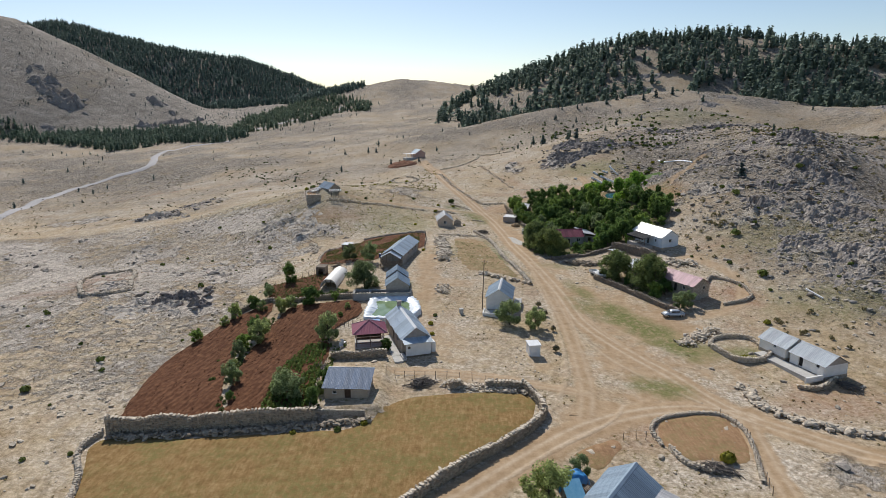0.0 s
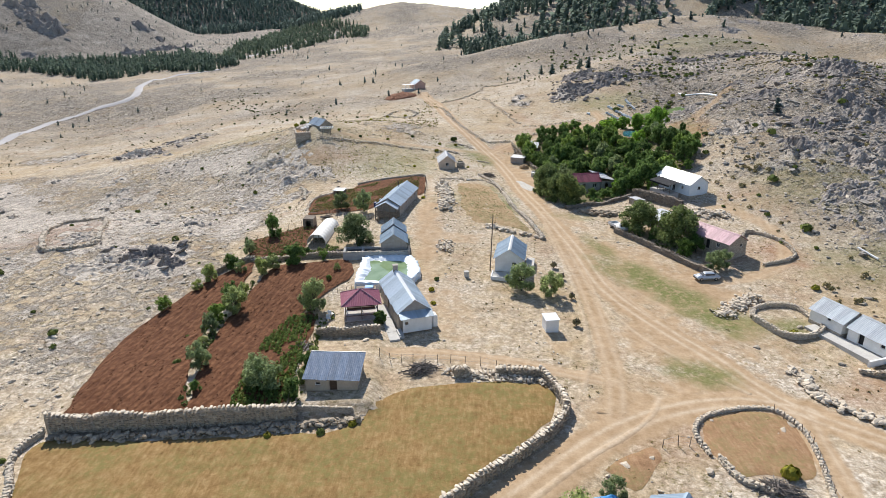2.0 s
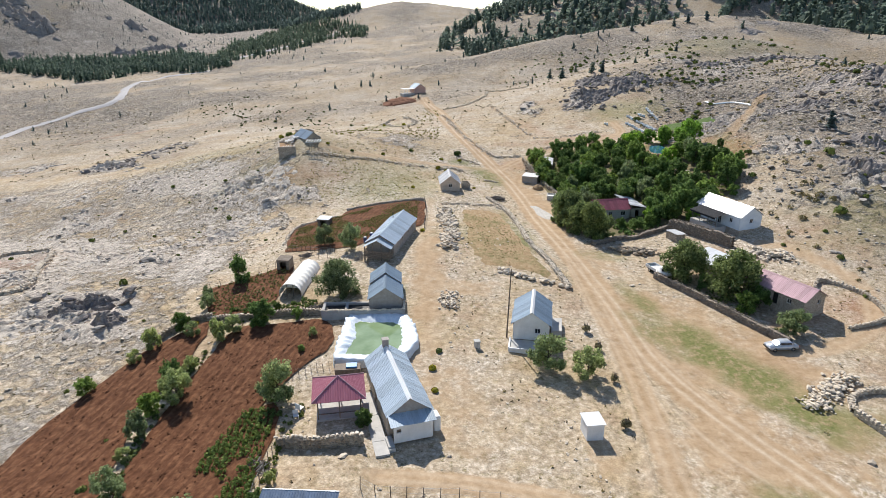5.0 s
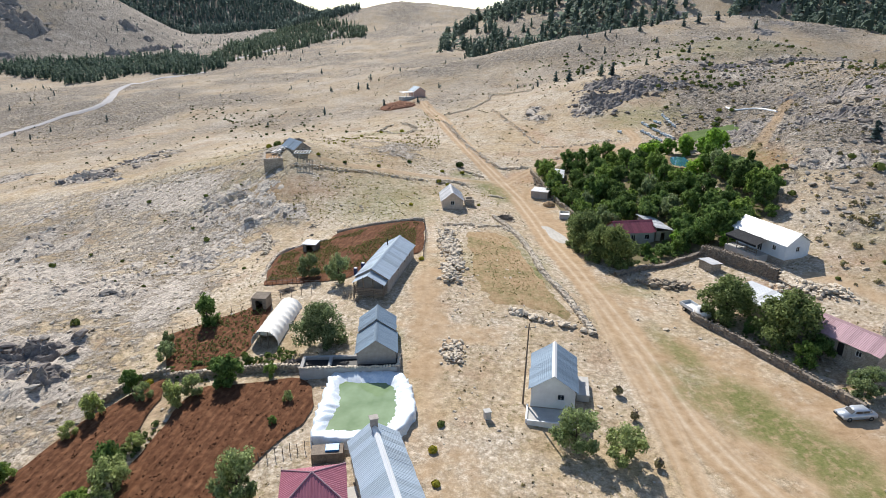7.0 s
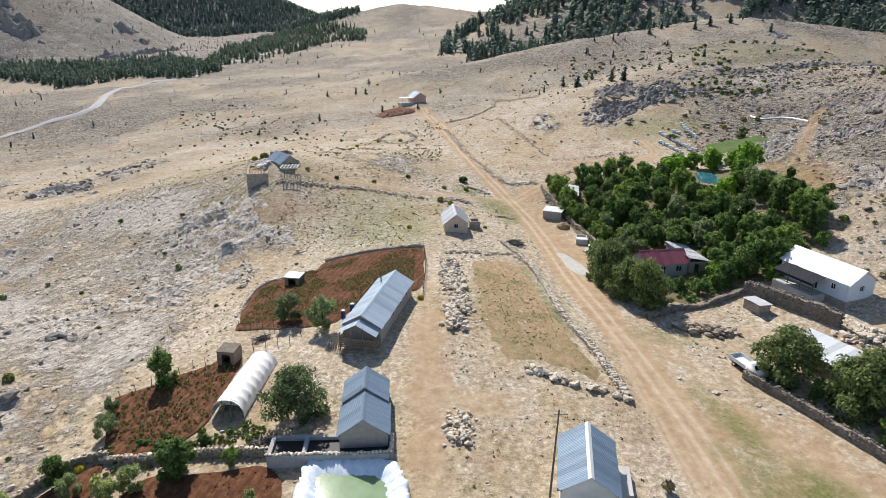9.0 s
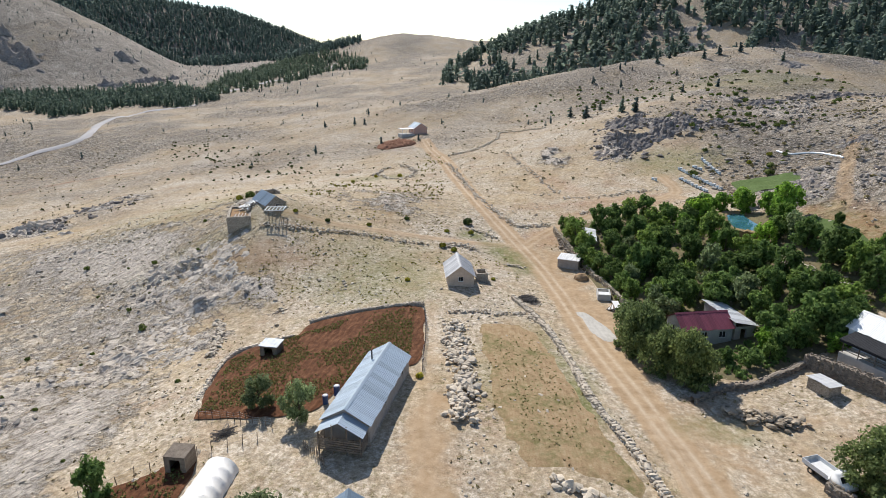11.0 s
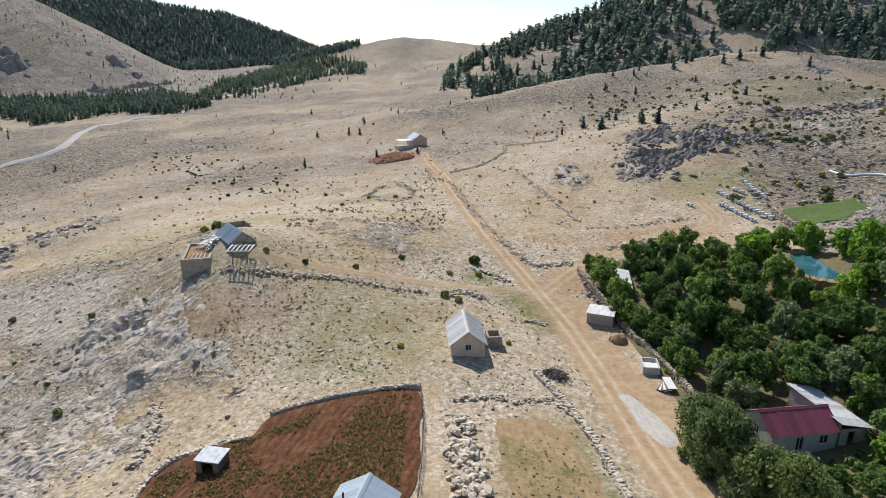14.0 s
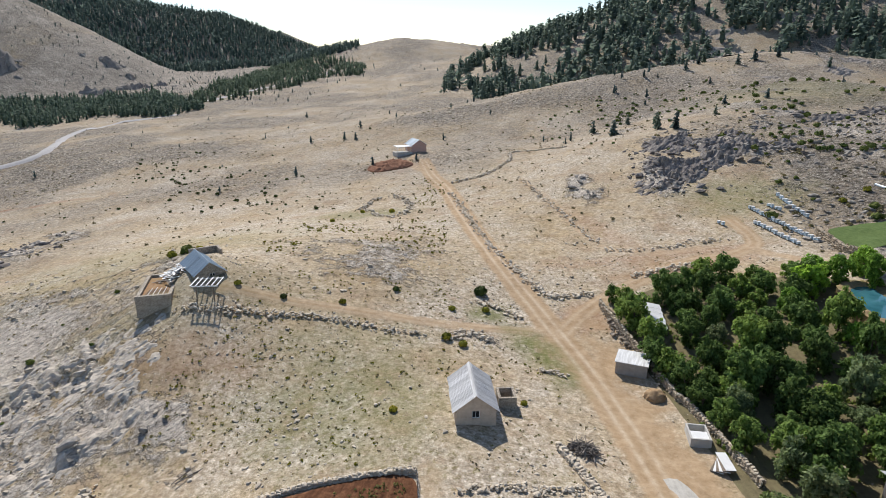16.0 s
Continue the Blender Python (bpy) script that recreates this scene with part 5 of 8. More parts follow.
    f = f[g_[f].any(1)]
    used = np.unique(f)
    back = np.zeros(x.size, int)
    back[used] = np.arange(len(used))
    v = np.stack([x, y, z], -1).reshape(-1, 3)[used]
    return tagged(new("rock_outcrop", mesh_fast("rock_outcrop", v, back[f], material, True)), label, "rock", kind="stuff")


def spots_of(rows, k, ragged=0.55):
    def mask(x, y):
        m = np.zeros_like(x)
        for cx, cy, rx, ry, turn, s in rows:
            c, n = math.cos(radians(turn)), math.sin(radians(turn))
            u, v = (c * (x - cx) + n * (y - cy)) / rx, (c * (y - cy) - n * (x - cx)) / ry
            m = np.maximum(m, s * np.clip(1.35 - np.hypot(u, v), 0, 1))
        return np.clip(m + ragged * m * fbm(x, y, 7, 4, k) * 2, 0, 1.3)
    return mask


CRAG_LABEL = "grey limestone crag of broken weathered blocks"
crags(CRAG_LABEL, (44, 108, 268, 332), 0.62, spots_of([(63, 292, 8, 13, -20, 1.1), (67, 312, 8, 10, 0, 0.9), (80, 303, 10, 9, 10, 1.05), (72, 297, 9, 9, 0, 1.0), (92, 299, 9, 7, 0, 0.95), (86, 312, 9, 6, 0, 0.8), (54, 283, 6, 9, -30, 0.6), (97, 318, 9, 7, 0, 0.6), (74, 322, 10, 6, 0, 0.6)], 61), 1.7, 2.6, 1.5, 35, DARKROCK, 21)
crags(CRAG_LABEL, (104, 190, 300, 352), 0.8, spots_of([(128, 332, 10, 5, 10, 1.1), (143, 336, 9, 5, 0, 1.1), (158, 338, 11, 5, 0, 0.8), (112, 318, 9, 5, 0, 0.6), (176, 328, 12, 6, 0, 0.6)], 62), 1.5, 2.8, 1.6, 20, DARKROCK, 22)
BARE_EARTH = lambda x, y: np.maximum(smooth(6, 3, far_from(x, y, [(76.5, 212), (75.8, 200), (75, 190), (74.4, 183)])), smooth(3.4, 1.6, far_from(x, y, [(116, 261), (104, 244), (93, 228), (84, 214), (78, 206)])))
RIGHT_ROCK = lambda x, y: (1 - BARE_EARTH(x, y)) * smooth(67, 76, x) * smooth(98, 112, y) * smooth(274, 250, y) * smooth(-0.25, 0.3, fbm(x, y, 13, 4, 35) + 0.22 * fbm(x, y, 3.2, 3, 44)) * (0.45 + 0.75 * np.clip(outcrop(x, y), 0, 1))
crags("jagged pale limestone beds breaking through the stony hill", (66, 128, 100, 270), 0.42, RIGHT_ROCK, 0.85, 1.9, 0.85, 28, CRAG, 23)
crags(CRAG_LABEL, (80, 160, 140, 290), 0.55, spots_of([(118, 199, 8, 11, 20, 1.0), (103, 181, 6, 9, 15, 0.9), (121, 184, 7, 9, 10, 0.9), (108, 216, 7, 10, 0, 0.9), (92, 170, 6, 7, 0, 0.75), (106, 229, 6, 8, 0, 0.7), (115, 259, 8, 6, 0, 0.75), (132, 222, 9, 14, -10, 0.9), (147, 250, 10, 16, -15, 0.8), (110, 160, 7, 10, 10, 0.8), (146, 284, 10, 6, 0, 0.6)], 63), 1.6, 2.4, 1.4, 30, DARKROCK, 24)
LEFT_ROCK = lambda x, y: smooth(-31, -40, x + 9 * fbm(x, y, 14, 4, 61)) * smooth(116, 132, y) * smooth(258, 236, y) * smooth(0.0, 0.5, fbm(x, y, 16, 4, 31) + 0.45 * fbm(x, y, 2.2, 3, 45) + 0.2 * np.clip(outcrop(x, y), 0, 1))
crags("pale grey tilted limestone slabs on the dry slope", (-112, -31, 116, 258), 0.36, LEFT_ROCK, 0.42, 1.5, 0.55, 118, SLAB, 25)
crags(CRAG_LABEL, (-72, -40, 118, 148), 0.4, spots_of([(-59, 136, 6, 5, -20, 1.1), (-52, 130, 5, 4, -30, 0.8)], 64), 1.9, 1.5, 0.9, 15, DARKROCK, 26)
crags(CRAG_LABEL, (-180, -96, 248, 310), 0.8, spots_of([(-119, 270, 9, 9, 0, 0.9), (-110, 290, 7, 12, 0, 0.9), (-104, 256, 8, 6, 0, 0.7), (-165, 295, 14, 5, 20, 0.6), (-98, 226, 11, 8, 0, 0.7)], 65), 1.7, 2.4, 1.2, 30, SLAB, 27)
FALLEN = spots_of([(63, 292, 10, 15, -20, 0.9), (67, 312, 10, 12, 0, 0.8), (80, 303, 13, 11, 10, 0.9), (93, 299, 10, 8, 0, 0.8), (128, 332, 12, 7, 10, 0.9), (143, 336, 11, 7, 0, 0.9), (158, 338, 13, 7, 0, 0.7), (118, 199, 11, 14, 20, 0.7), (104, 182, 10, 12, 15, 0.7), (132, 220, 14, 18, -10, 0.6), (108, 222, 10, 16, 0, 0.6), (-59, 136, 8, 7, -20, 0.9), (-119, 270, 11, 11, 0, 0.6), (-110, 290, 9, 14, 0, 0.6)], 67)
tagged(new("fallen_blocks", mesh_fast("fallen_blocks", *rocks(scatter(60000, 26, lambda x, y: 0.55 * FALLEN(x, y), (0.35, 2.4), (-135, 175, 120, 350)), 29, 0.3), DARKROCK, True)), "broken grey blocks lying over and below the crags", "rock", kind="stuff")
# broken rock faces low on the far hills
crags("grey rock faces on the bare far hill", (-600, -300, 730, 1010), 2.6, lambda x, y: spots_of([(-389, 840, 45, 30, 0, 0.9), (-350, 900, 50, 26, 20, 0.9), (-476, 832, 40, 30, 0, 0.8), (-433, 765, 40, 18, 0, 0.7), (-520, 860, 40, 40, 0, 0.7), (-397, 935, 50, 24, 0, 0.7)], 66)(x, y) * 1.35 * smooth(-0.35, 0.15, fbm(x, y, 34, 4, 46)), 8.0, 13.0, 7.0, 30, CRAG, 28)
crags("grey rock faces between the cedars of the hill", (150, 420, 500, 640), 2.0, lambda x, y: 0.8 * smooth(0.05, 0.4, fbm(x, y, 32, 4, 47)), 4.0, 7.0, 4.0, 25, CRAG, 29)
crags("low grey rocks on the tan spur", (90, 300, 380, 500), 1.2, lambda x, y: 0.75 * smooth(0.08, 0.42, fbm(x, y, 22, 4, 48)), 1.6, 3.2, 1.6, 25, CRAG, 30)
# ---- houses ----
def walled(bm, length, high, thick, holes):
    """An upright wall along x from 0, with openings (x0, z0, x1, z1)."""
    xs = sorted({0.0, length, *[h[0] for h in holes], *[h[2] for h in holes]})
    zs = sorted({0.0, high, *[h[1] for h in holes], *[h[3] for h in holes]})
    for x0, x1 in zip(xs, xs[1:]):
        for z0, z1 in zip(zs, zs[1:]):
            cx, cz = (x0 + x1) / 2, (z0 + z1) / 2
            if not any(h[0] < cx < h[2] and h[1] < cz < h[3] for h in holes):
                box(bm, x0, 0, z0, x1, thick, z1)
    bmesh.ops.remove_doubles(bm, verts=bm.verts, dist=1e-4)
    inner = [f for f in bm.faces if all(len(e.link_faces) > 2 for e in f.edges)]
    bmesh.ops.delete(bm, geom=inner, context="FACES_ONLY")
    return bm


def ribbed(wide, long, ribs=4, rib=0.018, thick=0.012):
    """One roof sheet: ribs run down the slope (y), across x; lies on z = 0."""
    bm = fresh()
    prof = []
    step = wide / ribs
    for i in range(ribs):
        a = i * step
        prof += [(a, 0), (a + step * 0.55, 0), (a + step * 0.68, rib), (a + step * 0.87, rib)]
    prof.append((wide + 0.03, 0))
    top0 = [bm.verts.new((x, 0, z)) for x, z in prof]
    top1 = [bm.verts.new((x, long, z)) for x, z in prof]
    bot0 = [bm.verts.new((x, 0, z - thick)) for x, z in prof]
    bot1 = [bm.verts.new((x, long, z - thick)) for x, z in prof]
    for i in range(len(prof) - 1):
        bm.faces.new((top0[i], top0[i + 1], top1[i + 1], top1[i]))
        bm.faces.new((bot0[i + 1], bot0[i], bot1[i], bot1[i + 1]))
        bm.faces.new((bot0[i], bot0[i + 1], top0[i + 1], top0[i]))
        bm.faces.new((top1[i], top1[i + 1], bot1[i + 1], bot1[i]))
    bm.faces.new((top0[0], top1[0], bot1[0], bot0[0]))
    bm.faces.new((top0[-1], bot0[-1], bot1[-1], top1[-1]))
    bmesh.ops.recalc_face_normals(bm, faces=bm.faces)
    me = bpy.data.meshes.new("roof_sheet")
    bm.to_mesh(me)
    bm.free()
    return me


def slope(parent, a, along_dir, down_dir, length, fall, material, wide=0.95, jitter=0.012, seed=1, label=""):
    """Sheets side by side from corner a; along_dir and down_dir are unit vectors."""
    rng = random.Random(seed)
    n = max(1, round(length / wide))
    w = length / n
    me = ribbed(w, fall)
    me.materials.append(material)
    x, y = Vector(along_dir), Vector(down_dir)
    z = x.cross(y)
    flip = z.z < 0
    if flip:
        a, x = Vector(a) + x * length, -x
        z = -z
    for i in range(n):
        o = Vector(a) + x * (i * w) + z * (rng.uniform(0, jitter * 2) + 0.004) + y * rng.uniform(-0.06, 0.06)
        m = Matrix((x, y, z)).transposed().to_4x4()
        m.translation = o
        again("roof_sheet", me, parent, m @ pose(0, 0, 0, rng.uniform(-0.25, 0.25), rng.uniform(-0.3, 0.3), 0), label if i == 0 else "")


def window(parent, m, w, h, bars=1, frame=None, dark=False):
    """Fills a hole; m puts x along the wall, y inwards, z up, from the hole's lower left."""
    f = fresh()
    t = 0.07
    box(f, 0, 0.02, 0, w, 0.10, t)
    box(f, 0, 0.02, h - t, w, 0.10, h)
    box(f, 0, 0.02, t, t, 0.10, h - t)
    box(f, w - t, 0.02, t, w, 0.10, h - t)
    for i in range(bars):
        x = w * (i + 1) / (bars + 1)
        box(f, x - 0.025, 0.03, t, x + 0.025, 0.09, h - t)
    win = part("window", f, frame or WHITEPAINT, parent, "", m)
    part("pane", box(fresh(), t, 0.06, t, w - t, 0.075, h - t), DARK if dark else GLASS, win, "dark glass pane")
    part("sill", box(fresh(), -0.06, -0.06, -0.06, w + 0.06, 0.12, -0.003), CONCRETE, win)


def door(parent, m, w, h, material=None):
    d = part("door", box(fresh(), 0.02, 0.05, 0.0, w - 0.02, 0.10, h - 0.02), material or DOORPAINT, parent, "", m)
    part("handle", box(fresh(), w - 0.2, 0.0, h * 0.48, w - 0.08, 0.05, h * 0.48 + 0.04), CHROME, d, "metal handle")
    part("door_frame", box(box(box(fresh(), 0, 0, 0, 0.06, 0.12, h), w - 0.06, 0, 0, w, 0.12, h), 0.06, 0, h - 0.06, w - 0.06, 0.12, h), WOOD, d)


def gabled(name, label, x, y, turn, wide, long, high, ridge, wall, roof, base=None, over=0.3, front=(), back=(), left=(), right=(), cap=None, sheet=0.95, seed=1, sink=0.6, group="village houses", category="house", bare=False, gable=None):
    """A house whose ridge runs along its own y; openings are (kind, from the wall's left corner, height of sill, width, height)."""
    z = ground(x, y) if base is None else base
    h = thing(name, x, y, z, turn, label, category, group)
    t = 0.35
    hw, hl = wide / 2, long / 2
    part("foundation", box(fresh(), -hw - 0.05, -hl - 0.05, -sink - 0.6, hw + 0.05, hl + 0.05, 0.12), MASONRY, h)
    sides = [("front", front, pose(-hw, -hl, 0.12), wide), ("right", right, pose(hw, -hl + t, 0.12, 0, 0, 90), long - 2 * t),
             ("back", back, pose(hw, hl, 0.12, 0, 0, 180), wide), ("left", left, pose(-hw, hl - t, 0.12, 0, 0, -90), long - 2 * t)]
    for side, holes, m, length in sides:
        bm = walled(fresh(), length, high - 0.12, t, [(o[1], o[2], o[1] + o[3], o[2] + o[4]) for o in holes])
        w = part("wall", bm, wall, h, "", m)
        if side in ("front", "back"):
            part("gable", prism(fresh(), [(0, 0), (length, 0), (length / 2, ridge - high - 0.05)], 0.002, t - 0.002), gable or wall, w, "", pose(0, 0, high - 0.12))
        for kind, ox, oz, ow, oh in holes:
            mm = m @ pose(ox, 0.08, oz)
            if kind == "door":
                door(h, mm, ow, oh)
            elif kind == "hole":
                # near-black panel gives the unlit room behind the opening as colour
                part("dark_inside", box(fresh(), 0, 0.2, 0, ow, 0.22, oh), DARK, h, "dark doorway", mm)
            else:
                window(h, mm, ow, oh, 1 if ow > 0.7 else 0, dark=kind == "dark")
    part("floor_slab", box(fresh(), -hw + t, -hl + t, 0.0, hw - t, hl - t, 0.14), CONCRETE, h)
    run = Vector((hw + over, 0, -(ridge - high) * (hw + over) / hw))
    fall = run.length
    for s in (-1, 1):
        d = Vector((s * run.x, 0, run.z)).normalized()
        slope(h, (0, -hl - over, ridge + 0.05), (0, 1, 0), d, long + 2 * over, fall, roof, sheet, seed=seed + s)
        # eaves purlin and two rafters that carry the sheets
        part("eaves_beam", box(fresh(), s * (hw - 0.05) - 0.06, -hl - over + 0.05, high - 0.14, s * (hw - 0.05) + 0.06, hl + over - 0.05, high - 0.02), WOOD, h)
    c = fresh()
    k = (ridge - high) / hw
    prism(c, [(-0.28, ridge + 0.12 - 0.28 * k), (0, ridge + 0.13), (0.28, ridge + 0.12 - 0.28 * k), (0.28, ridge + 0.10 - 0.28 * k), (0, ridge + 0.11), (-0.28, ridge + 0.10 - 0.28 * k)], -hl - over - 0.03, hl + over + 0.03)
    part("ridge_cap", c, cap or BRIGHTTIN, h, "pale folded ridge cap")
    return h


def post_row(parent, name, pts, r, high, material):
    for p in pts:
        part(name, rod(fresh(), (p[0], p[1], p[2] if len(p) > 2 else 0), (p[0], p[1], high), r, r * 0.9), material, parent)


# house with the slate-blue roof in one slope, over the wheat field
blue = thing("roadside_house", -12.5, 83.6, 0.25, -4, "small mud-walled house with slate-blue single-slope sheet roof", "house", "village houses")
part("foundation", box(fresh(), -3.25, -2.15, -1.4, 3.25, 2.2, 0.1), MASONRY, blue)
part("wall", walled(fresh(), 6.4, 1.75, 0.35, [(1.15, 0.95, 1.85, 1.4), (2.95, 0.0, 3.9, 1.72)]), MUD, blue, "", pose(-3.2, -2.1, 0.1))
part("wall", walled(fresh(), 6.4, 2.8, 0.35, []), MUD, blue, "", pose(-3.2, 1.8, 0.1))
for px in (-3.2, 2.85):
    side = fresh()
    prism(side, [(0, 0), (3.55, 0), (3.55, 2.62), (0, 1.82)], 0, 0.35)
    part("wall", side, MUD, blue, "", pose(px + 0.35, -1.75, 0.1, 0, 0, 90))
door(blue, pose(-0.25, -2.0, 0.1), 0.95, 1.72)
window(blue, pose(-2.05, -2.0, 1.05), 0.7, 0.45, 0, dark=True)
slope(blue, (-3.5, 2.6, 3.1), (1, 0, 0), Vector((0, -4.95, -1.12)).normalized(), 7.0, 5.08, BLUETIN, 0.95, seed=3)
part("roof_edge", box(fresh(), -3.5, 2.55, 2.98, 3.5, 2.68, 3.16, 0.02), BRIGHTTIN, blue, "bent pale sheet edge")
for px in (-3.0, -1.0, 1.0, 3.0):
    part("rafter", box(fresh(), -0.06, -2.5, -0.16, 0.06, 2.5, -0.03), WOOD, blue, "", pose(px, 0.1, 2.55, 12.75, 0, 0))
part("terrace", box(fresh(), -3.3, -5.1, -1.6, 3.1, -2.16, 0.06), CONCRETE, blue, "pale concrete terrace")
part("terrace_wall", box(fresh(), -3.4, -5.45, -2.4, 3.2, -5.1, 0.2), MASONRY, blue, "stone wall that carries the terrace")
rows = [(-3.3 + 0.3 * k, -5.28, 0.3, random.Random(k).uniform(0.25, 0.45), 0.35, 0.22, 31 * k) for k in range(22)]
again("coping", mesh_fast("coping", *rocks(rows, 57), BOULDER, True), blue, Matrix(), "pale coping stones")

# long house with chimney and front porch
lh = gabled("long_house", "long whitewashed house with grey-blue sheet roof and chimney", -4.7, 104.0, 16.5, 4.9, 12.4, 2.55, 4.35, MUD, PALETIN, 0.7, 0.25, seed=5, gable=BLOCK,
            right=[("window", 3.0, 1.0, 0.8, 0.8), ("window", 8.0, 1.0, 0.8, 0.8)], left=[("door", 5.0, 0.05, 0.95, 1.95), ("window", 2.0, 1.0, 0.8, 0.8), ("window", 8.3, 1.0, 0.8, 0.8)], front=[("hole", 2.1, 1.9, 0.35, 0.3)])
part("porch_wall", walled(fresh(), 4.3, 2.1, 0.2, [(0.3, 1.2, 0.8, 1.7)]), PLASTER, lh, "whitewashed porch wall", pose(-2.15, -7.7, 0))
part("porch_side", walled(fresh(), 1.2, 2.1, 0.2, []), PLASTER, lh, "", pose(2.15, -7.5, 0, 0, 0, 90))
slope(lh, (-2.5, -6.2, 2.66), (1, 0, 0), Vector((0, -1.75, -0.42)).normalized(), 5.0, 1.85, PALETIN, 0.85, seed=9)
part("chimney", box(box(fresh(), -0.35, 5.5, 3.2, 0.35, 6.1, 5.2), -0.45, 5.4, 5.2, 0.45, 6.2, 5.3), BLOCK, lh, "square block chimney with pale slab")
part("corner_buttress", box(fresh(), 2.6, -6.6, -0.5, 3.4, -5.0, 1.5, 0.15), PLASTER, lh, "rough plastered buttress")
part("porch_steps", box(box(fresh(), -2.9, -8.3, -0.4, -2.2, -6.4, 0.15), -2.9, -8.6, -0.4, -2.2, -8.3, 0.0), CONCRETE, lh)

# summer house with the maroon pyramid roof
gz = thing("summer_house", -11.4, 103.3, ground(-11.4, 103.3) + 0.05, 9, "open summer house with maroon pyramid sheet roof", "summer house")
part("plinth", box(fresh(), -2.6, -2.4, -0.8, 2.6, 2.4, 0.12), CONCRETE, gz)
for px in (-2.4, 0, 2.4):
    for py in (-2.2, 2.2):
        part("post", box(fresh(), px - 0.07, py - 0.07, 0.12, px + 0.07, py + 0.07, 2.6), WOOD, gz)
for y0 in (-2.2, 2.2):
    part("rail", box(fresh(), -2.33, y0 - 0.05, 0.75, 2.33, y0 + 0.05, 0.85), WOOD, gz)
part("bench", box(box(fresh(), -2.2, 1.4, 0.12, 2.2, 2.0, 0.5), -2.2, 2.0, 0.12, 2.2, 2.1, 0.95), DOORPAINT, gz, "dark bench along the back")
for a, (ex, ey) in enumerate(((3.05, 2.75), (2.75, 3.05), (3.05, 2.75), (2.75, 3.05))):
    # four triangular faces, each with ribs running down the slope
    bm = fresh()
    apex = bm.verts.new((0, 0, 4.25))
    n = 22
    low = []
    for i in range(n * 2 + 1):
        u = -ex + 2 * ex * i / (n * 2)
        low.append((u, -ey, 2.62 + (0.05 if i % 2 else 0.0)))
    lows = [bm.verts.new(p) for p in low]
    # ribs are parallel, so each reaches the hip where it meets it
    tops = []
    for u, yy, zz in low:
        t = 1 - abs(u) / ex
        tops.append(bm.verts.new((u, -ey * (1 - t), zz + (4.25 - 2.62) * t)))
    for i in range(len(lows) - 1):
        bm.faces.new((lows[i], lows[i + 1], tops[i + 1], tops[i]))
    bm.verts.remove(apex)
    bmesh.ops.remove_doubles(bm, verts=bm.verts, dist=1e-4)
    bmesh.ops.solidify(bm, geom=bm.faces[:], thickness=0.02)
    part("roof_face", bm, SKYMAROONTIN, gz, "ribbed maroon roof sheet", pose(0, 0, 0, 0, 0, 90 * a))
for sx, sy in ((1, 1), (1, -1), (-1, 1), (-1, -1)):
    part("hip_cap", rod(fresh(), (0, 0, 4.3), (sx * 3.02, sy * 2.72, 2.70), 0.07, 0.07, 6), PINKTIN, gz, "faded hip cap")

# white gabled house by the track, with its porch platform
wh = gabled("white_house", "whitewashed gabled house with grey-blue sheet roof", 13.9, 121.4, -11, 5.0, 7.6, 2.65, 4.35, PLASTER, MIDTIN, 1.1, 0.3, seed=12, cap=WHITEMETAL,
            front=[("window", 3.0, 1.0, 0.8, 0.8)], left=[("window", 3.0, 1.0, 0.8, 0.9)])
part("porch_floor", box(fresh(), -2.7, -6.6, -0.8, 2.6, -3.9, 0.05), CONCRETE, wh, "grey concrete porch floor")
part("porch_edge", box(box(fresh(), -2.75, -6.85, -0.8, 2.65, -6.62, 0.25, 0.03), -2.95, -6.6, -0.8, -2.72, -3.6, 0.25, 0.03), WHITEPAINT, wh, "whitewashed porch edge")
part("side_slab", box(fresh(), 2.8, -1.0, -0.5, 4.3, 3.2, 0.4, 0.03), CONCRETE, wh, "grey concrete side platform")

# cabin above the pool, its roof in two lengths
cb = gabled("cabin", "small block cabin with grey-blue sheet roof", -7.7, 128.6, 3.0, 4.9, 5.0, 2.3, 4.0, BLOCK, MIDTIN, 1.6, 0.25, seed=15, cap=MIDTIN)
cb2 = gabled("cabin_annexe", "rear part of the cabin with slightly higher roof", -8.0, 133.4, 3.0, 4.9, 4.2, 2.45, 4.2, BLOCK, MIDTIN, 1.7, 0.1, seed=17, cap=MIDTIN)

# long barn with fenced front porch
bn = gabled("barn", "long animal barn with pale blue sheet roof", -8.2, 154.6, -13.0, 5.2, 15.6, 2.4, 3.9, BLOCK, PALETIN, 3.0, 0.3, seed=20, cap=PALETIN,
            right=[("hole", 5, 1.2, 0.6, 0.5), ("hole", 9, 1.2, 0.6, 0.5), ("hole", 12, 1.2, 0.6, 0.5)])
for s in (-1, 1):
    d = Vector((s * 2.7, 0, -1.45)).normalized()
    slope(bn, (0, -10.0, 3.45), (0, 1, 0), d, 2.1, 3.0, PALETIN, 1.0, seed=40 + s)
for px in (-2.3, -0.8, 0.8, 2.3):
    part("porch_post", rod(fresh(), (px, -9.8, -0.6), (px, -9.8, 2.2 + (0.85 if abs(px) < 1 else 0)), 0.09), WOOD, bn)
for k in range(5):
    part("board", box(fresh(), -2.4, -9.93, 0.1 + 0.27 * k, 2.4, -9.88, 0.30 + 0.27 * k), WOOD, bn)
for s in (-1, 1):
    for k in range(5):
        part("board", box(fresh(), s * 2.42 - 0.02, -9.8, 0.1 + 0.27 * k, s * 2.42 + 0.02, -7.9, 0.30 + 0.27 * k), WOOD, bn)
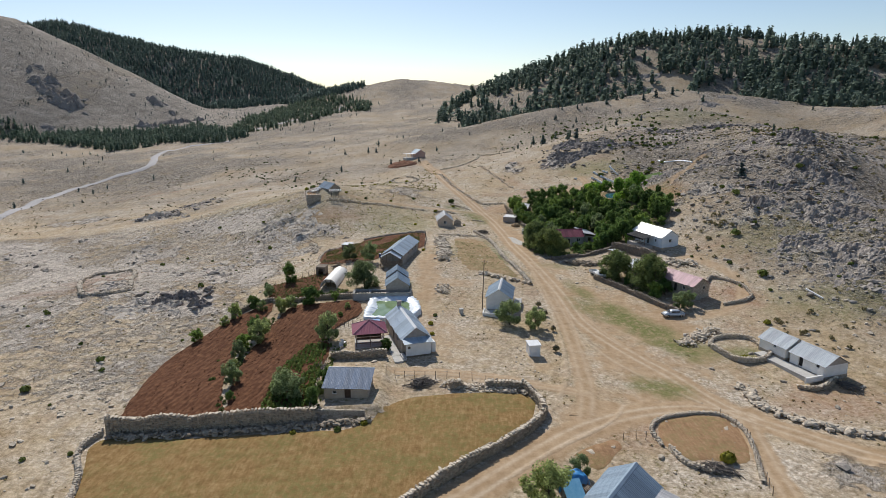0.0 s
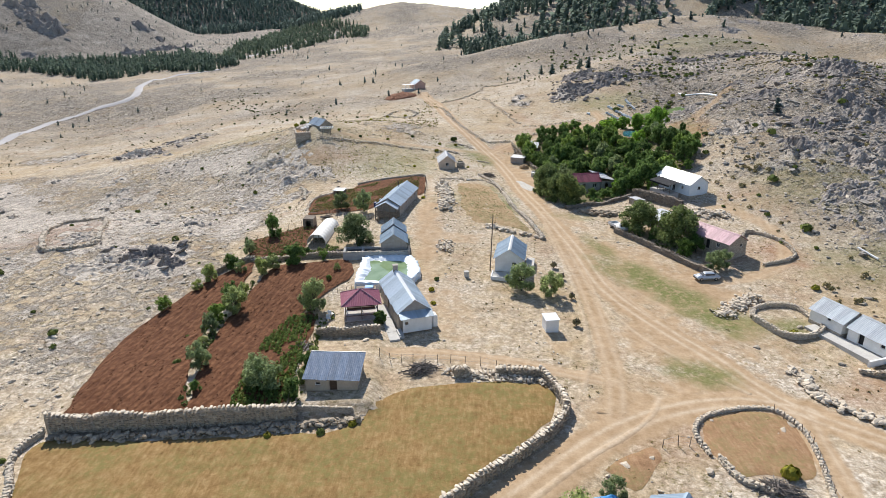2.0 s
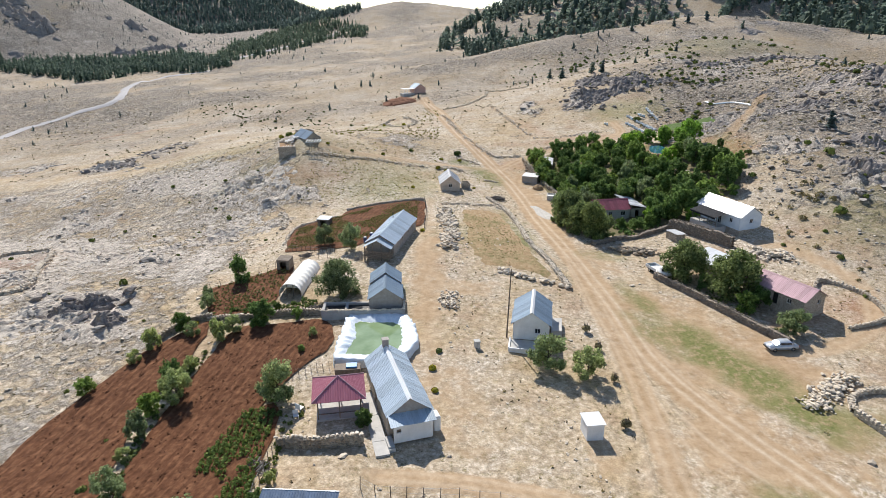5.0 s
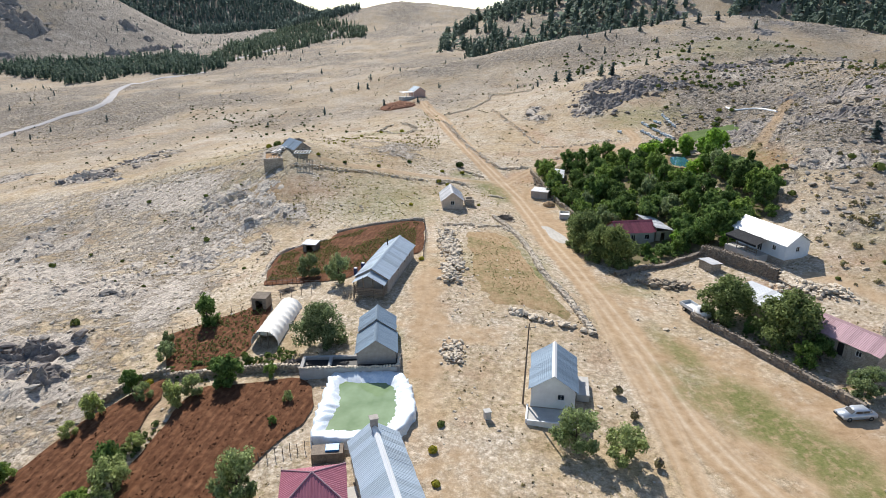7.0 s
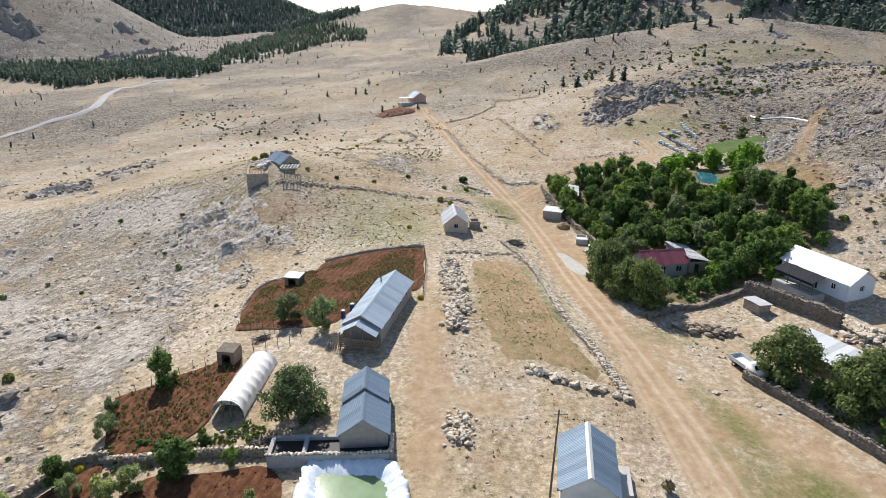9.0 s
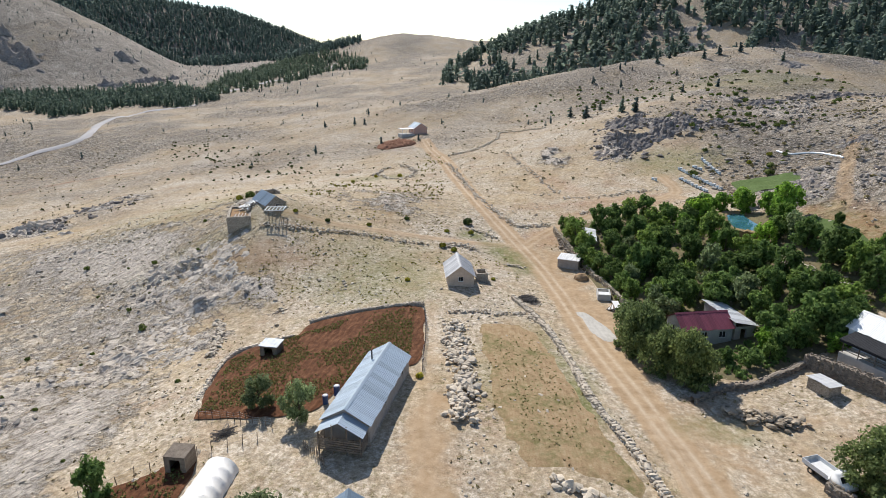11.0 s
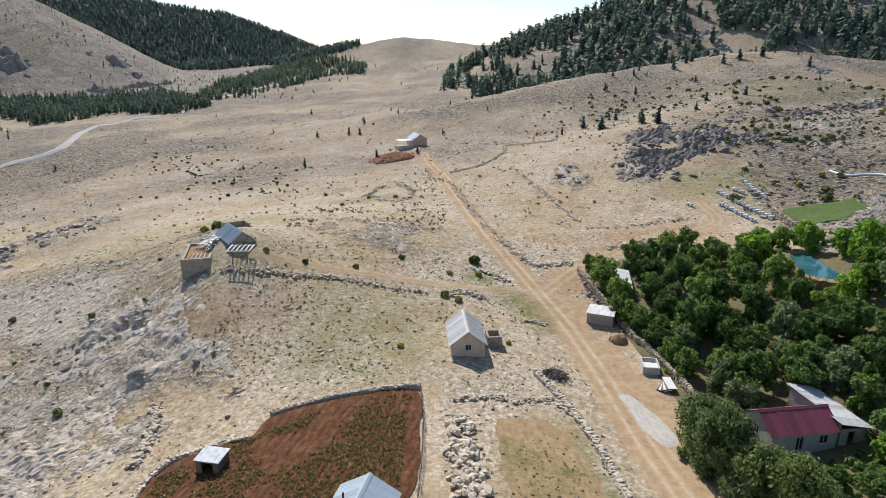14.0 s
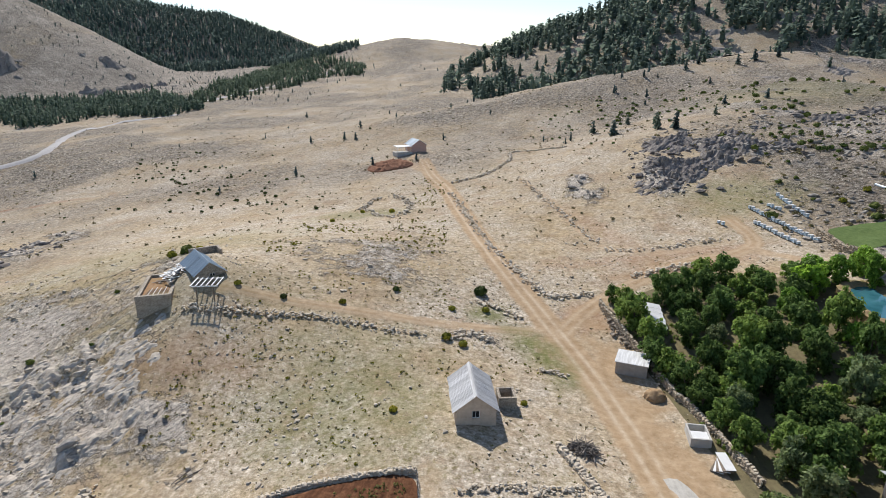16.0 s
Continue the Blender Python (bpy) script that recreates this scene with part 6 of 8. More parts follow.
part("flue", rod(fresh(), (-1.1, 4.3, 3.0), (-1.1, 4.3, 4.6), 0.09), RUBBER, bn, "dark stovepipe")

# stone house on the slope with worn roof
sh = gabled("stone_house", "roughly built stone house with worn silver sheet roof", 3.9, 197.2, 3.0, 4.7, 7.6, 2.3, 4.1, PALEWALL, WORNTIN, 2.5, 0.35, seed=25, cap=WORNTIN,
            front=[("dark", 1.9, 1.0, 0.9, 0.95)], right=[("hole", 2.5, 0.05, 0.9, 1.8)])
ax = thing("stone_annexe", 8.2, 199.0, ground(8.2, 199.0), 3, "small roofless stone outbuilding", "outbuilding")
part("wall", walled(fresh(), 2.2, 1.9, 0.3, []), MASONRY, ax, "", pose(-1.1, -1.2, -0.3))
part("wall", walled(fresh(), 2.2, 1.9, 0.3, []), MASONRY, ax, "", pose(-1.1, 1.2, -0.3))
part("wall", walled(fresh(), 2.1, 1.9, 0.3, []), MASONRY, ax, "", pose(1.1, -0.9, -0.3, 0, 0, 90))
part("wall", walled(fresh(), 2.1, 1.9, 0.3, [(0.6, 0, 1.4, 1.5)]), MASONRY, ax, "", pose(-0.8, -0.9, -0.3, 0, 0, 90))

# old house with pergola on the left shoulder
rh = gabled("old_house", "old stone house with slate-blue sheet roof and pergola", -37.6, 225.8, 35, 4.5, 8.0, 2.2, 3.9, MASONRY, MIDTIN, 9.0, 0.3, seed=30, cap=MIDTIN,
            front=[("dark", 2.2, 1.1, 0.8, 0.9)])
pg = thing("pergola", -34.5, 218.9, 8.62, 3, "whitewashed wooden pergola frame on thin poles", "pergola")
for px in (-1.15, 1.35):
    part("pole", rod(fresh(), (px, -1.7, -2.1), (px, -1.7, 2.28), 0.085), WOOD, pg)
for py in (-1.75, 1.75):
    part("beam", box(fresh(), -2.0, py - 0.07, 2.28, 2.0, py + 0.07, 2.42), WHITEPAINT, pg)
for k in range(6):
    part("slat", box(fresh(), -1.98 + k * 0.76, -1.85, 2.425, -1.82 + k * 0.76, 1.9, 2.52), WHITEPAINT, pg)
yd = thing("ruined_yard", -42.6, 219.8, ground(-42.4, 218.6) + 1.1, 14, "roofless stone yard with fallen timbers", "ruin")
part("wall", walled(fresh(), 4.8, 3.3, 0.5, []), MASONRY, yd, "", pose(-2.4, -3.4, -2.2))
part("wall", walled(fresh(), 9.6, 3.0, 0.5, []), MASONRY, yd, "", pose(-1.9, -2.9, -2.1, 0, 0, 90))
part("wall", walled(fresh(), 6.4, 1.5, 0.5, []), MASONRY, yd, "", pose(2.4, -2.9, -0.7, 0, 0, 90))
part("earth_fill", box(fresh(), -1.9, -2.9, -0.9, 1.9, 6.6, 0.55, 0.1), BAREPLOT, yd, "reddish earth inside the walls")
part("wall", walled(fresh(), 4.0, 1.1, 0.4, []), MASONRY, yd, "", pose(-2.0, 6.9, -0.2))
for k in range(9):
    part("timber", rod(fresh(), (-1.4 + 0.35 * k, -1.6 + 0.1 * (k % 3), 0.55), (-1.0 + 0.33 * k, 0.4 + 0.2 * (k % 4), 0.7 + 0.1 * (k % 2)), 0.06), WHITEPAINT if k % 2 else WOOD, yd)
bo = thing("board_pile", -42.2, 224.0, ground(-42.2, 224.0), 0, "heap of bleached white boards beside the old house", "board pile")
r8 = random.Random(8)
spots8 = np.array([(r8.gauss(0, 1.1), r8.gauss(0, 1.5)) for _ in range(52)])
lie8 = land(spots8[:, 0] - 42.2, spots8[:, 1] + 224.0) - ground(-42.2, 224.0)
for k, (px, py) in enumerate(spots8):
    part("board", box(fresh(), -r8.uniform(0.5, 1.3), -0.14, 0, r8.uniform(0.5, 1.3), 0.16, 0.05), WHITEPAINT if k % 4 else WOOD, bo, "", pose(px, py, lie8[k] + 0.06 + 0.012 * k, r8.uniform(-6, 6), r8.uniform(-6, 6), r8.uniform(0, 180)))
rb = thing("back_pen", -41.0, 232.4, ground(-41.0, 232.4), 32, "small roofless stone pen behind the old house", "outbuilding")
part("wall", walled(fresh(), 5.0, 1.4, 0.4, []), MASONRY, rb, "", pose(-1.0, 1.2, -0.3))
part("wall", walled(fresh(), 3.0, 1.4, 0.4, []), MASONRY, rb, "", pose(3.9, -1.6, -0.3, 0, 0, 90))

# farmhouse with the maroon roof between the trees
mh = gabled("maroon_roofed_house", "grey plastered farmhouse with maroon sheet roof", 39.6, 175.6, 90 + 7, 5.0, 7.8, 2.7, 4.3, GREYPLASTER, MAROONTIN, 1.0, 0.3, seed=33, cap=MAROONTIN,
            left=[("dark", 5.4, 0.9, 1.1, 1.1), ("dark", 2.6, 0.3, 0.95, 1.7)], back=[("dark", 1.6, 1.0, 1.0, 1.1)])
sl = thing("lean_to", 45.3, 177.2, ground(45.3, 177.2), 8, "lean-to with bright tin roof sheets", "outbuilding")
part("wall", walled(fresh(), 3.4, 2.0, 0.25, [(1.0, 0, 1.9, 1.7)]), BLOCK, sl, "", pose(-1.7, -3.4, 0))
part("wall", walled(fresh(), 8.0, 2.0, 0.25, []), BLOCK, sl, "", pose(1.7, -3.15, 0, 0, 0, 90))
slope(sl, (-2.1, -3.8, 3.0), (0, 1, 0), Vector((4.2, 0, -0.9)).normalized(), 9.2, 4.2, BRIGHTTIN, 0.95, 0.03, seed=36)
part("rear_wall", walled(fresh(), 8.0, 2.7, 0.25, []), BLOCK, sl, "", pose(-1.5, -3.15, 0, 0, 0, 90))

# white two-tone house on its terrace
w2 = gabled("terrace_house", "white and pale blue house with bright metal roof", 60.2, 161.6, 19.5, 5.4, 11.6, 2.9, 4.6, BLUEPLASTER, BRIGHTTIN, 4.3, 0.35, seed=38, cap=BRIGHTTIN,
            front=[("window", 2.4, 1.2, 0.9, 0.9)], left=[("window", 8.4, 1.1, 0.8, 0.9), ("dark", 5.4, 0.05, 0.95, 2.0)], sink=2.5)
part("veranda_floor", box(fresh(), -5.4, -2.5, -1.6, -2.72, 4.7, 0.1), CONCRETE, w2)
for py in (-2.2, 0.0, 2.2, 4.4):
    part("veranda_post", rod(fresh(), (-5.2, py, 0.1), (-5.2, py, 2.2), 0.07), WOOD, w2)
for zz in (0.5, 0.9):
    part("veranda_rail", box(fresh(), -5.25, -2.2, zz, -5.17, 4.4, zz + 0.08), WOOD, w2)
slope(w2, (-2.6, -2.4, 2.75), (0, 1, 0), Vector((-3.0, 0, -0.6)).normalized(), 7.0, 3.3, SHADENET, 1.0, seed=44)
part("shaded_awning", box(fresh(), -5.84, -2.35, 1.75, -5.76, 4.55, 2.12), SHADENET, w2, "dark awning edge")

# long low house with the faded pink roof
ph = gabled("pink_roofed_house", "long stone house with faded pink sheet roof", 55.3, 130.5, 26, 5.0, 10.6, 2.5, 3.9, MASONRY, PINKTIN, 1.0, 0.3, seed=46, cap=PINKTIN,
            front=[("dark", 3.2, 1.2, 0.7, 0.7)], left=[("dark", 2.0, 1.0, 0.8, 0.8), ("hole", 5.0, 0.05, 0.95, 1.9), ("dark", 7.4, 1.0, 0.8, 0.8)], sink=1.5)
gs = thing("grey_roofed_shed", 50.2, 144.6, ground(50.2, 144.6), 24, "low stone shed with pale tin roof", "shed")
part("wall", walled(fresh(), 5.0, 2.2, 0.35, [(1.8, 0.3, 2.9, 1.9)]), MASONRY, gs, "", pose(-2.5, -3.2, -0.5))
part("wall", walled(fresh(), 6.4, 2.5, 0.35, []), MASONRY, gs, "", pose(2.5, -2.85, -0.5, 0, 0, 90))
part("wall", walled(fresh(), 6.4, 1.9, 0.35, []), MASONRY, gs, "", pose(-2.15, -2.85, -0.5, 0, 0, 90))
part("wall", walled(fresh(), 4.2, 2.2, 0.35, []), MASONRY, gs, "", pose(-2.1, 3.2, -0.5))
slope(gs, (2.8, -3.6, 2.45), (0, 1, 0), Vector((-5.6, 0, -0.75)).normalized(), 7.4, 5.7, BRIGHTTIN, 1.0, 0.03, seed=48)
ls = thing("low_white_store", 48.8, 159.0, ground(48.8, 159.0), 20, "low store with white tin lid", "shed")
part("body", box(fresh(), -1.1, -1.5, -0.6, 1.1, 1.5, 1.3), MASONRY, ls)
slope(ls, (-1.3, -1.7, 1.5), (0, 1, 0), Vector((2.6, 0, -0.19)).normalized(), 3.4, 2.6, WHITEMETAL, 1.1, 0.01, seed=50)

# barn at the road with two roof steps
rbz = ground(62.5, 96.5)
rb1 = gabled("stone_barn", "white-walled barn with stepped silver sheet roof", 61.6, 100.4, 17, 4.9, 5.6, 1.9, 3.3, PLASTER, TIN, -1.0, 0.25, seed=52, cap=TIN, left=[("dark", 2.6, 1.1, 0.6, 0.7)], sink=1.0)
rb2 = gabled("stone_barn", "white-walled barn with stepped silver sheet roof", 63.9, 93.9, 17, 5.0, 6.6, 2.0, 3.45, PLASTER, TIN, -1.3, 0.25, seed=55, cap=TIN, left=[("dark", 4.6, 1.1, 0.7, 0.7), ("hole", 1.3, 0.05, 0.9, 1.8)], gable=BLOCK, sink=1.0)
part("forecourt", box(fresh(), -4.9, -3.0, -0.8, -2.6, 8.5, 0.02), CONCRETE, rb2, "pale concrete forecourt")
part("court_wall", walled(fresh(), 3.6, 0.9, 0.3, []), PLASTER, rb2, "", pose(-6.2, -3.4, -0.3))

# house at the near road end
nh = gabled("near_house", "small house with blue-grey sheet roof beside the road", 19.4, 56.4, -38, 5.6, 8.6, 2.3, 4.0, BLOCK, MIDTIN, -0.5, 0.3, seed=58, cap=MIDTIN, back=[("dark", 2.4, 1.0, 0.8, 0.8)])
part("side_roof_support", box(fresh(), 2.9, 1.0, 0, 4.6, 4.0, 1.9), BLOCK, nh)
slope(nh, (2.9, 0.7, 2.25), (0, 1, 0), Vector((2.1, 0, -0.3)).normalized(), 3.6, 2.1, WORNTIN, 0.9, seed=60)

# salmon house far up the valley with its terrace, beside a heap of red earth
fh = gabled("salmon_house", "salmon-plastered house with pale blue roof on the ridge", -8.4, 384, 24, 6.2, 7.4, 3.0, 5.0, PINKPLASTER, PALETIN, 7.2, 0.35, seed=62, cap=PALETIN, front=[], sink=1.0)
part("terrace_floor", box(fresh(), -9.5, -4.0, -1.2, -3.12, 1.5, 0.3), CONCRETE, fh)
for px in (-9.2, -7.4, -5.4, -3.6):
    part("terrace_post", rod(fresh(), (px, -3.7, 0.3), (px, -3.7, 2.6), 0.09), WHITEPAINT, fh)
part("terrace_roof", box(fresh(), -9.5, -4.2, 2.6, -3.15, 1.0, 2.75), WHITEPAINT, fh, "flat white terrace roof")
part("terrace_rail", box(fresh(), -9.2, -3.78, 0.95, -3.6, -3.72, 1.02), WHITEPAINT, fh)


def hut(name, label, x, y, turn, w, d, h, wall, roof, opening=True, tilt=0.12, over=0.15):
    t = thing(name, x, y, ground(x, y), turn, label, "hut", "small huts")
    part("wall", walled(fresh(), w, h, 0.12, [(w * 0.25, 0, w * 0.75, h * 0.85)] if opening else []), wall, t, "", pose(-w / 2, -d / 2, -0.15))
    part("wall", walled(fresh(), w, h, 0.12, []), wall, t, "", pose(-w / 2, d / 2 - 0.12, -0.15))
    for s in (-1, 1):
        part("wall", walled(fresh(), d - 0.24, h, 0.12, []), wall, t, "", pose(s * w / 2 + (0.12 if s < 0 else 0), -d / 2 + 0.12, -0.15, 0, 0, 90))
    part("roof", box(fresh(), -w / 2 - over, -d / 2 - over, -0.03, w / 2 + over, d / 2 + over, 0.05, 0.01), roof, t, "", pose(0, 0, h - 0.09, math.degrees(tilt) * 0.5, 0, 0))
    # floor coloured near-black for the unlit inside of the hut
    part("dark_floor", box(fresh(), -w / 2 + 0.13, -d / 2 + 0.13, -0.2, w / 2 - 0.13, d / 2 - 0.13, 0.02), DARK, t)
    return t


hut("outhouse", "small white-painted outhouse with flat roof", 17.1, 98.3, 6, 1.9, 2.1, 2.1, WHITEPAINT, WHITEMETAL, False, 0.05)
hut("plank_hut", "dark plank hut with open doorway", -27.0, 145.2, -8, 2.3, 2.2, 2.2, WOOD, WOOD, over=0.04)
hut("field_hut", "small concrete hut with tin lid at the red field", -24.2, 171.6, -12, 2.6, 2.2, 1.8, WOOD, TIN)
hut("orchard_hut", "low block hut with patched white tin roof", 27.0, 209.2, -24, 4.2, 3.5, 1.9, BLOCK, PATCHTIN, False, 0.1)
tk = thing("water_tank", 29.9, 193.6, ground(29.9, 193.6), -10, "low pale grey concrete water tank with open top", "water tank")
for py in (-1.6, 1.4):
    part("tank", walled(fresh(), 2.3, 1.35, 0.2, []), CONCRETE, tk, "", pose(-1.15, py, -0.3))
for px in (-0.95, 1.15):
    part("tank", walled(fresh(), 2.8, 1.35, 0.2, []), CONCRETE, tk, "", pose(px, -1.4, -0.3, 0, 0, 90))
part("slab", box(fresh(), -0.94, -1.39, -0.1, 0.94, 0.2, 0.95), WHITEPAINT, tk, "whitewashed cover slab")
wo = thing("orchard_trough", 30.6, 188.6, ground(30.6, 188.6), -24, "stack of pale boards beside the orchard wall", "board stack")
for k in range(6):
    part("board", box(fresh(), -0.9 + 0.12 * k, -1.6, 0.05 + 0.12 * k, 0.2 + 0.12 * k, 1.6, 0.12 + 0.12 * k), WHITEPAINT if k % 2 else WOOD, wo, "", pose(0, 0, 0, 0, 0, 7 * k - 15))


# long low shelter with white roof under the orchard trees
os_ = thing("orchard_shelter", 33.6, 220.6, ground(33.6, 220.6), -12, "long low shelter with white sheet roof in the orchard", "shelter")
for px in (-1.1, 1.1):
    for py in (-4.4, 0, 4.4):
        part("post", rod(fresh(), (px, py, -0.4), (px, py, 2.1 if px < 0 else 1.8), 0.07), WOOD, os_)
slope(os_, (-1.5, -5.0, 2.3), (0, 1, 0), Vector((3.0, 0, -0.4)).normalized(), 10.0, 3.0, WHITEMETAL, 1.0, 0.02, seed=71)
# ---- trees ----
def leaves(centres, reach, count, size, seed, droop=0.0, long=1.6):
    """Arrays of small leaf sprays round some clump centres."""
    rng = np.random.RandomState(seed)
    c = np.asarray(centres)[rng.randint(len(centres), size=count)]
    d = rng.randn(count, 3)
    d /= np.linalg.norm(d, axis=1)[:, None]
    p = c[:, :3] + d * (c[:, 3:4] * reach * rng.rand(count, 1) ** 0.45)
    n = d * 0.7 + rng.randn(count, 3) * 0.55 + np.array([0, 0, 0.45])
    n /= np.linalg.norm(n, axis=1)[:, None]
    u = np.cross(n, rng.randn(count, 3))
    u[:, 2] -= droop
    u /= np.linalg.norm(u, axis=1)[:, None]
    v = np.cross(n, u)
    s = size * rng.uniform(0.6, 1.3, (count, 1))
    a, b = u * s * long * 0.5, v * s * 0.5
    quad = np.stack([p - a, p - b * 0.9 + n * s * 0.08, p + a, p + b * 0.9 + n * s * 0.08], 1)
    return quad.reshape(-1, 3), np.arange(count * 4).reshape(-1, 4)


def trunk_mesh(high, lean, limbs, seed, thick):
    rng = random.Random(seed)
    bm = fresh()
    top = Vector((lean[0], lean[1], high * 0.55))
    rod(bm, (0, 0, -0.4), top * 0.5, thick, thick * 0.78, 8)
    rod(bm, top * 0.48, top, thick * 0.8, thick * 0.55, 8)
    ends = []
    for k in range(limbs):
        a = 2 * math.pi * (k + rng.uniform(-0.3, 0.3)) / limbs
        st = top * rng.uniform(0.55, 0.95)
        e = st + Vector((math.cos(a) * high * rng.uniform(0.2, 0.34), math.sin(a) * high * rng.uniform(0.2, 0.34), high * rng.uniform(0.16, 0.34)))
        m = (st + e) / 2 + Vector((0, 0, -0.05 * high))
        rod(bm, st, m, thick * 0.42, thick * 0.3, 5)
        rod(bm, m, e, thick * 0.3, thick * 0.12, 5)
        ends.append(e)
    return bm, top, ends


def broadleaf(name, label, x, y, high, wide, leaf, seed, count=2000, size=0.26, base=0.28, trunk=0.13, droop=0.0, category="tree", group="village trees", clumps_in=20):
    rng = np.random.RandomState(seed)
    t = thing(name, x, y, ground(x, y), seed * 37 % 360, label, category, group)
    bm, top, ends = trunk_mesh(high, (rng.uniform(-0.2, 0.2), rng.uniform(-0.2, 0.2)), 6, seed, trunk)
    part("trunk", bm, BARK, t)
    clumps = [(e.x, e.y, e.z, high * 0.15) for e in ends]
    for _ in range(clumps_in):
        a, r, h = rng.uniform(0, 2 * math.pi), wide * 0.5 * rng.rand() ** 0.5, rng.uniform(base, 1.0)
        bulge = math.sin(math.pi * min(1, (h - base) / (1 - base) * 0.8 + 0.16)) ** 0.7
        clumps.append((math.cos(a) * r * bulge, math.sin(a) * r * bulge, high * h * 0.93, high * rng.uniform(0.09, 0.17)))
    v, f = leaves(clumps, 1.15, count, size, seed, droop)
    again("crown", mesh_fast("crown", v, f, leaf, True), t, Matrix())
    return t


def plant_copies(kinds, spots, seed, lo=0.8, hi=1.2):
    rng = random.Random(seed)
    for i, (x, y, s) in enumerate(spots):
        k = kinds[i % len(kinds)]
        q = s * rng.uniform(lo, hi)
        copy_thing(k, pose(x, y, ground(x, y), 0, 0, rng.uniform(0, 360)) @ Matrix.Diagonal((q * rng.uniform(0.82, 1.05), q * rng.uniform(0.82, 1.05), q * rng.uniform(0.9, 1.3), 1)))


# orchard
FRUIT = "dense green fruit tree in the walled orchard"
fruit = [broadleaf("fruit_tree", FRUIT, 37.5 + 6 * k, 188 + 5 * (k % 2), 5.2, 5.0, LEAF, 100 + k, 2300, 0.36, 0.08, group="orchard trees") for k in range(4)]
fruit.append(broadleaf("fruit_tree", "bright green fruit tree beside the pond", 61, 226, 5.0, 5.2, BRIGHTLEAF, 110, 2300, 0.36, 0.08, group="orchard trees"))
fruit.append(broadleaf("fruit_tree", "grey-green young fruit tree in the walled orchard", 37, 181.5, 4.6, 4.2, WILLOW, 111, 2300, 0.34, 0.08, group="orchard trees"))
rng = random.Random(21)
spots = []
ORCHARD = [(30.5, 226), (29.6, 212), (31.2, 194), (32, 183), (34, 180.5), (48, 180), (48, 168), (56, 168), (66, 174), (71, 183), (68, 192), (66, 203), (57, 204), (56.5, 217), (63, 231), (54, 234), (43, 234)]
tries = 0
while len(spots) < 84 and tries < 6000:
    tries += 1
    x, y = rng.uniform(29, 73), rng.uniform(167, 233)
    if not inside(np.array([x]), np.array([y]), ORCHARD)[0] or any(math.dist((x, y), s[:2]) < 3.3 for s in spots):
        continue
    if abs(x - 39.6) < 6.5 and abs(y - 176.5) < 6 or math.dist((x, y), (65, 213)) < 8 or math.dist((x, y), (33.6, 218)) < 3.6 or math.dist((x, y), (33.2, 223)) < 3.4 or far_from(np.array([x]), np.array([y]), [(60.4, 202), (62.4, 190), (64, 179)])[0] < 3.0 or math.dist((x, y), (45.5, 178)) < 4.5:
        continue
    if abs(x - 34.3) < 2.8 and 205 < y < 229 or y < 207 and far_from(np.array([x]), np.array([y]), [(30.4, 203), (31.2, 200.4), (32.4, 191), (33, 185)])[0] < 3.0:
        continue
    spots.append((x, y, rng.uniform(0.75, 1.1)))
plant_copies(fruit[:4] + fruit[:4] + [fruit[5]], spots, 22)
plant_copies([fruit[4]], [(58, 222, 0.9), (64, 224, 1.0), (67.5, 221, 1.0), (70.5, 216.5, 1.05), (70.5, 210.5, 1.1), (66.5, 204.5, 1.15), (62, 201.5, 0.95), (53.5, 218, 0.95), (69, 226, 0.9), (56, 206.5, 0.8), (47.5, 170.5, 0.7), (55, 166.6, 0.75)], 23)
# scrub at the orchard's outer edge
plant_copies(fruit[1:4], [(72, 192, 0.55), (73, 186, 0.5), (70, 180, 0.6), (66, 172.5, 0.6), (74, 199, 0.5), (60, 170.5, 0.7), (52, 169.5, 0.7), (46, 167, 0.6), (43, 166, 0.5), (40, 167.5, 0.45)], 24)

# row of round willows at the track
wil = broadleaf("willow", "round grey-green willow beside the dirt track", 28.8, 174.5, 6.6, 7.2, SHADELEAF, 130, 8500, 0.27, 0.0, 0.18, 0.5, group="roadside willows", clumps_in=52)
plant_copies([wil], [(29.4, 169.8, 0.98), (31.0, 165.4, 0.94), (32.4, 161.6, 0.95), (35.0, 162.4, 0.75)], 25, 0.95, 1.08)

# yard and garden trees
big = broadleaf("poplar", "large shady tree in the farm yard", 43.8, 141.4, 7.0, 7.4, SHADELEAF, 140, 9500, 0.27, 0.02, 0.2, clumps_in=60)
copy_thing(big, pose(49.2, 134.2, ground(49.2, 134.2), 0, 0, 110) @ Matrix.Scale(1.12, 4))
plant_copies([fruit[0], fruit[2]], [(48.6, 128.6, 0.66), (51.4, 129.6, 0.6), (45.5, 137.2, 0.4)], 26)
small = broadleaf("olive_like_tree", "small grey-green tree with open crown", 14.6, 111.4, 5.0, 5.2, WILLOW, 150, 3800, 0.23, 0.2, 0.13)
copy_thing(small, pose(19.3, 109.7, ground(19.3, 109.7), 0, 0, 80) @ Matrix.Scale(0.88, 4))
plant_copies([small], [(51.6, 121.6, 0.75), (53.6, 122.4, 0.65), (-19.0, 105.2, 0.85), (-31.6, 89.6, 0.8), (-21.3, 82.4, 0.75), (-31.8, 106.6, 0.8), (-15.9, 151.6, 1.0), (-21.5, 155.4, 0.8), (-22.5, 84.2, 0.6), (17.0, 63.6, 0.6), (12.4, 58.6, 1.0), (-19.5, 107, 0.5)], 27)
willow2 = broadleaf("garden_willow", "tall willow beside the block cabin", -15.2, 131.8, 6.2, 7.4, WILLOW, 160, 9000, 0.24, 0.05, 0.2, 0.3, clumps_in=44)
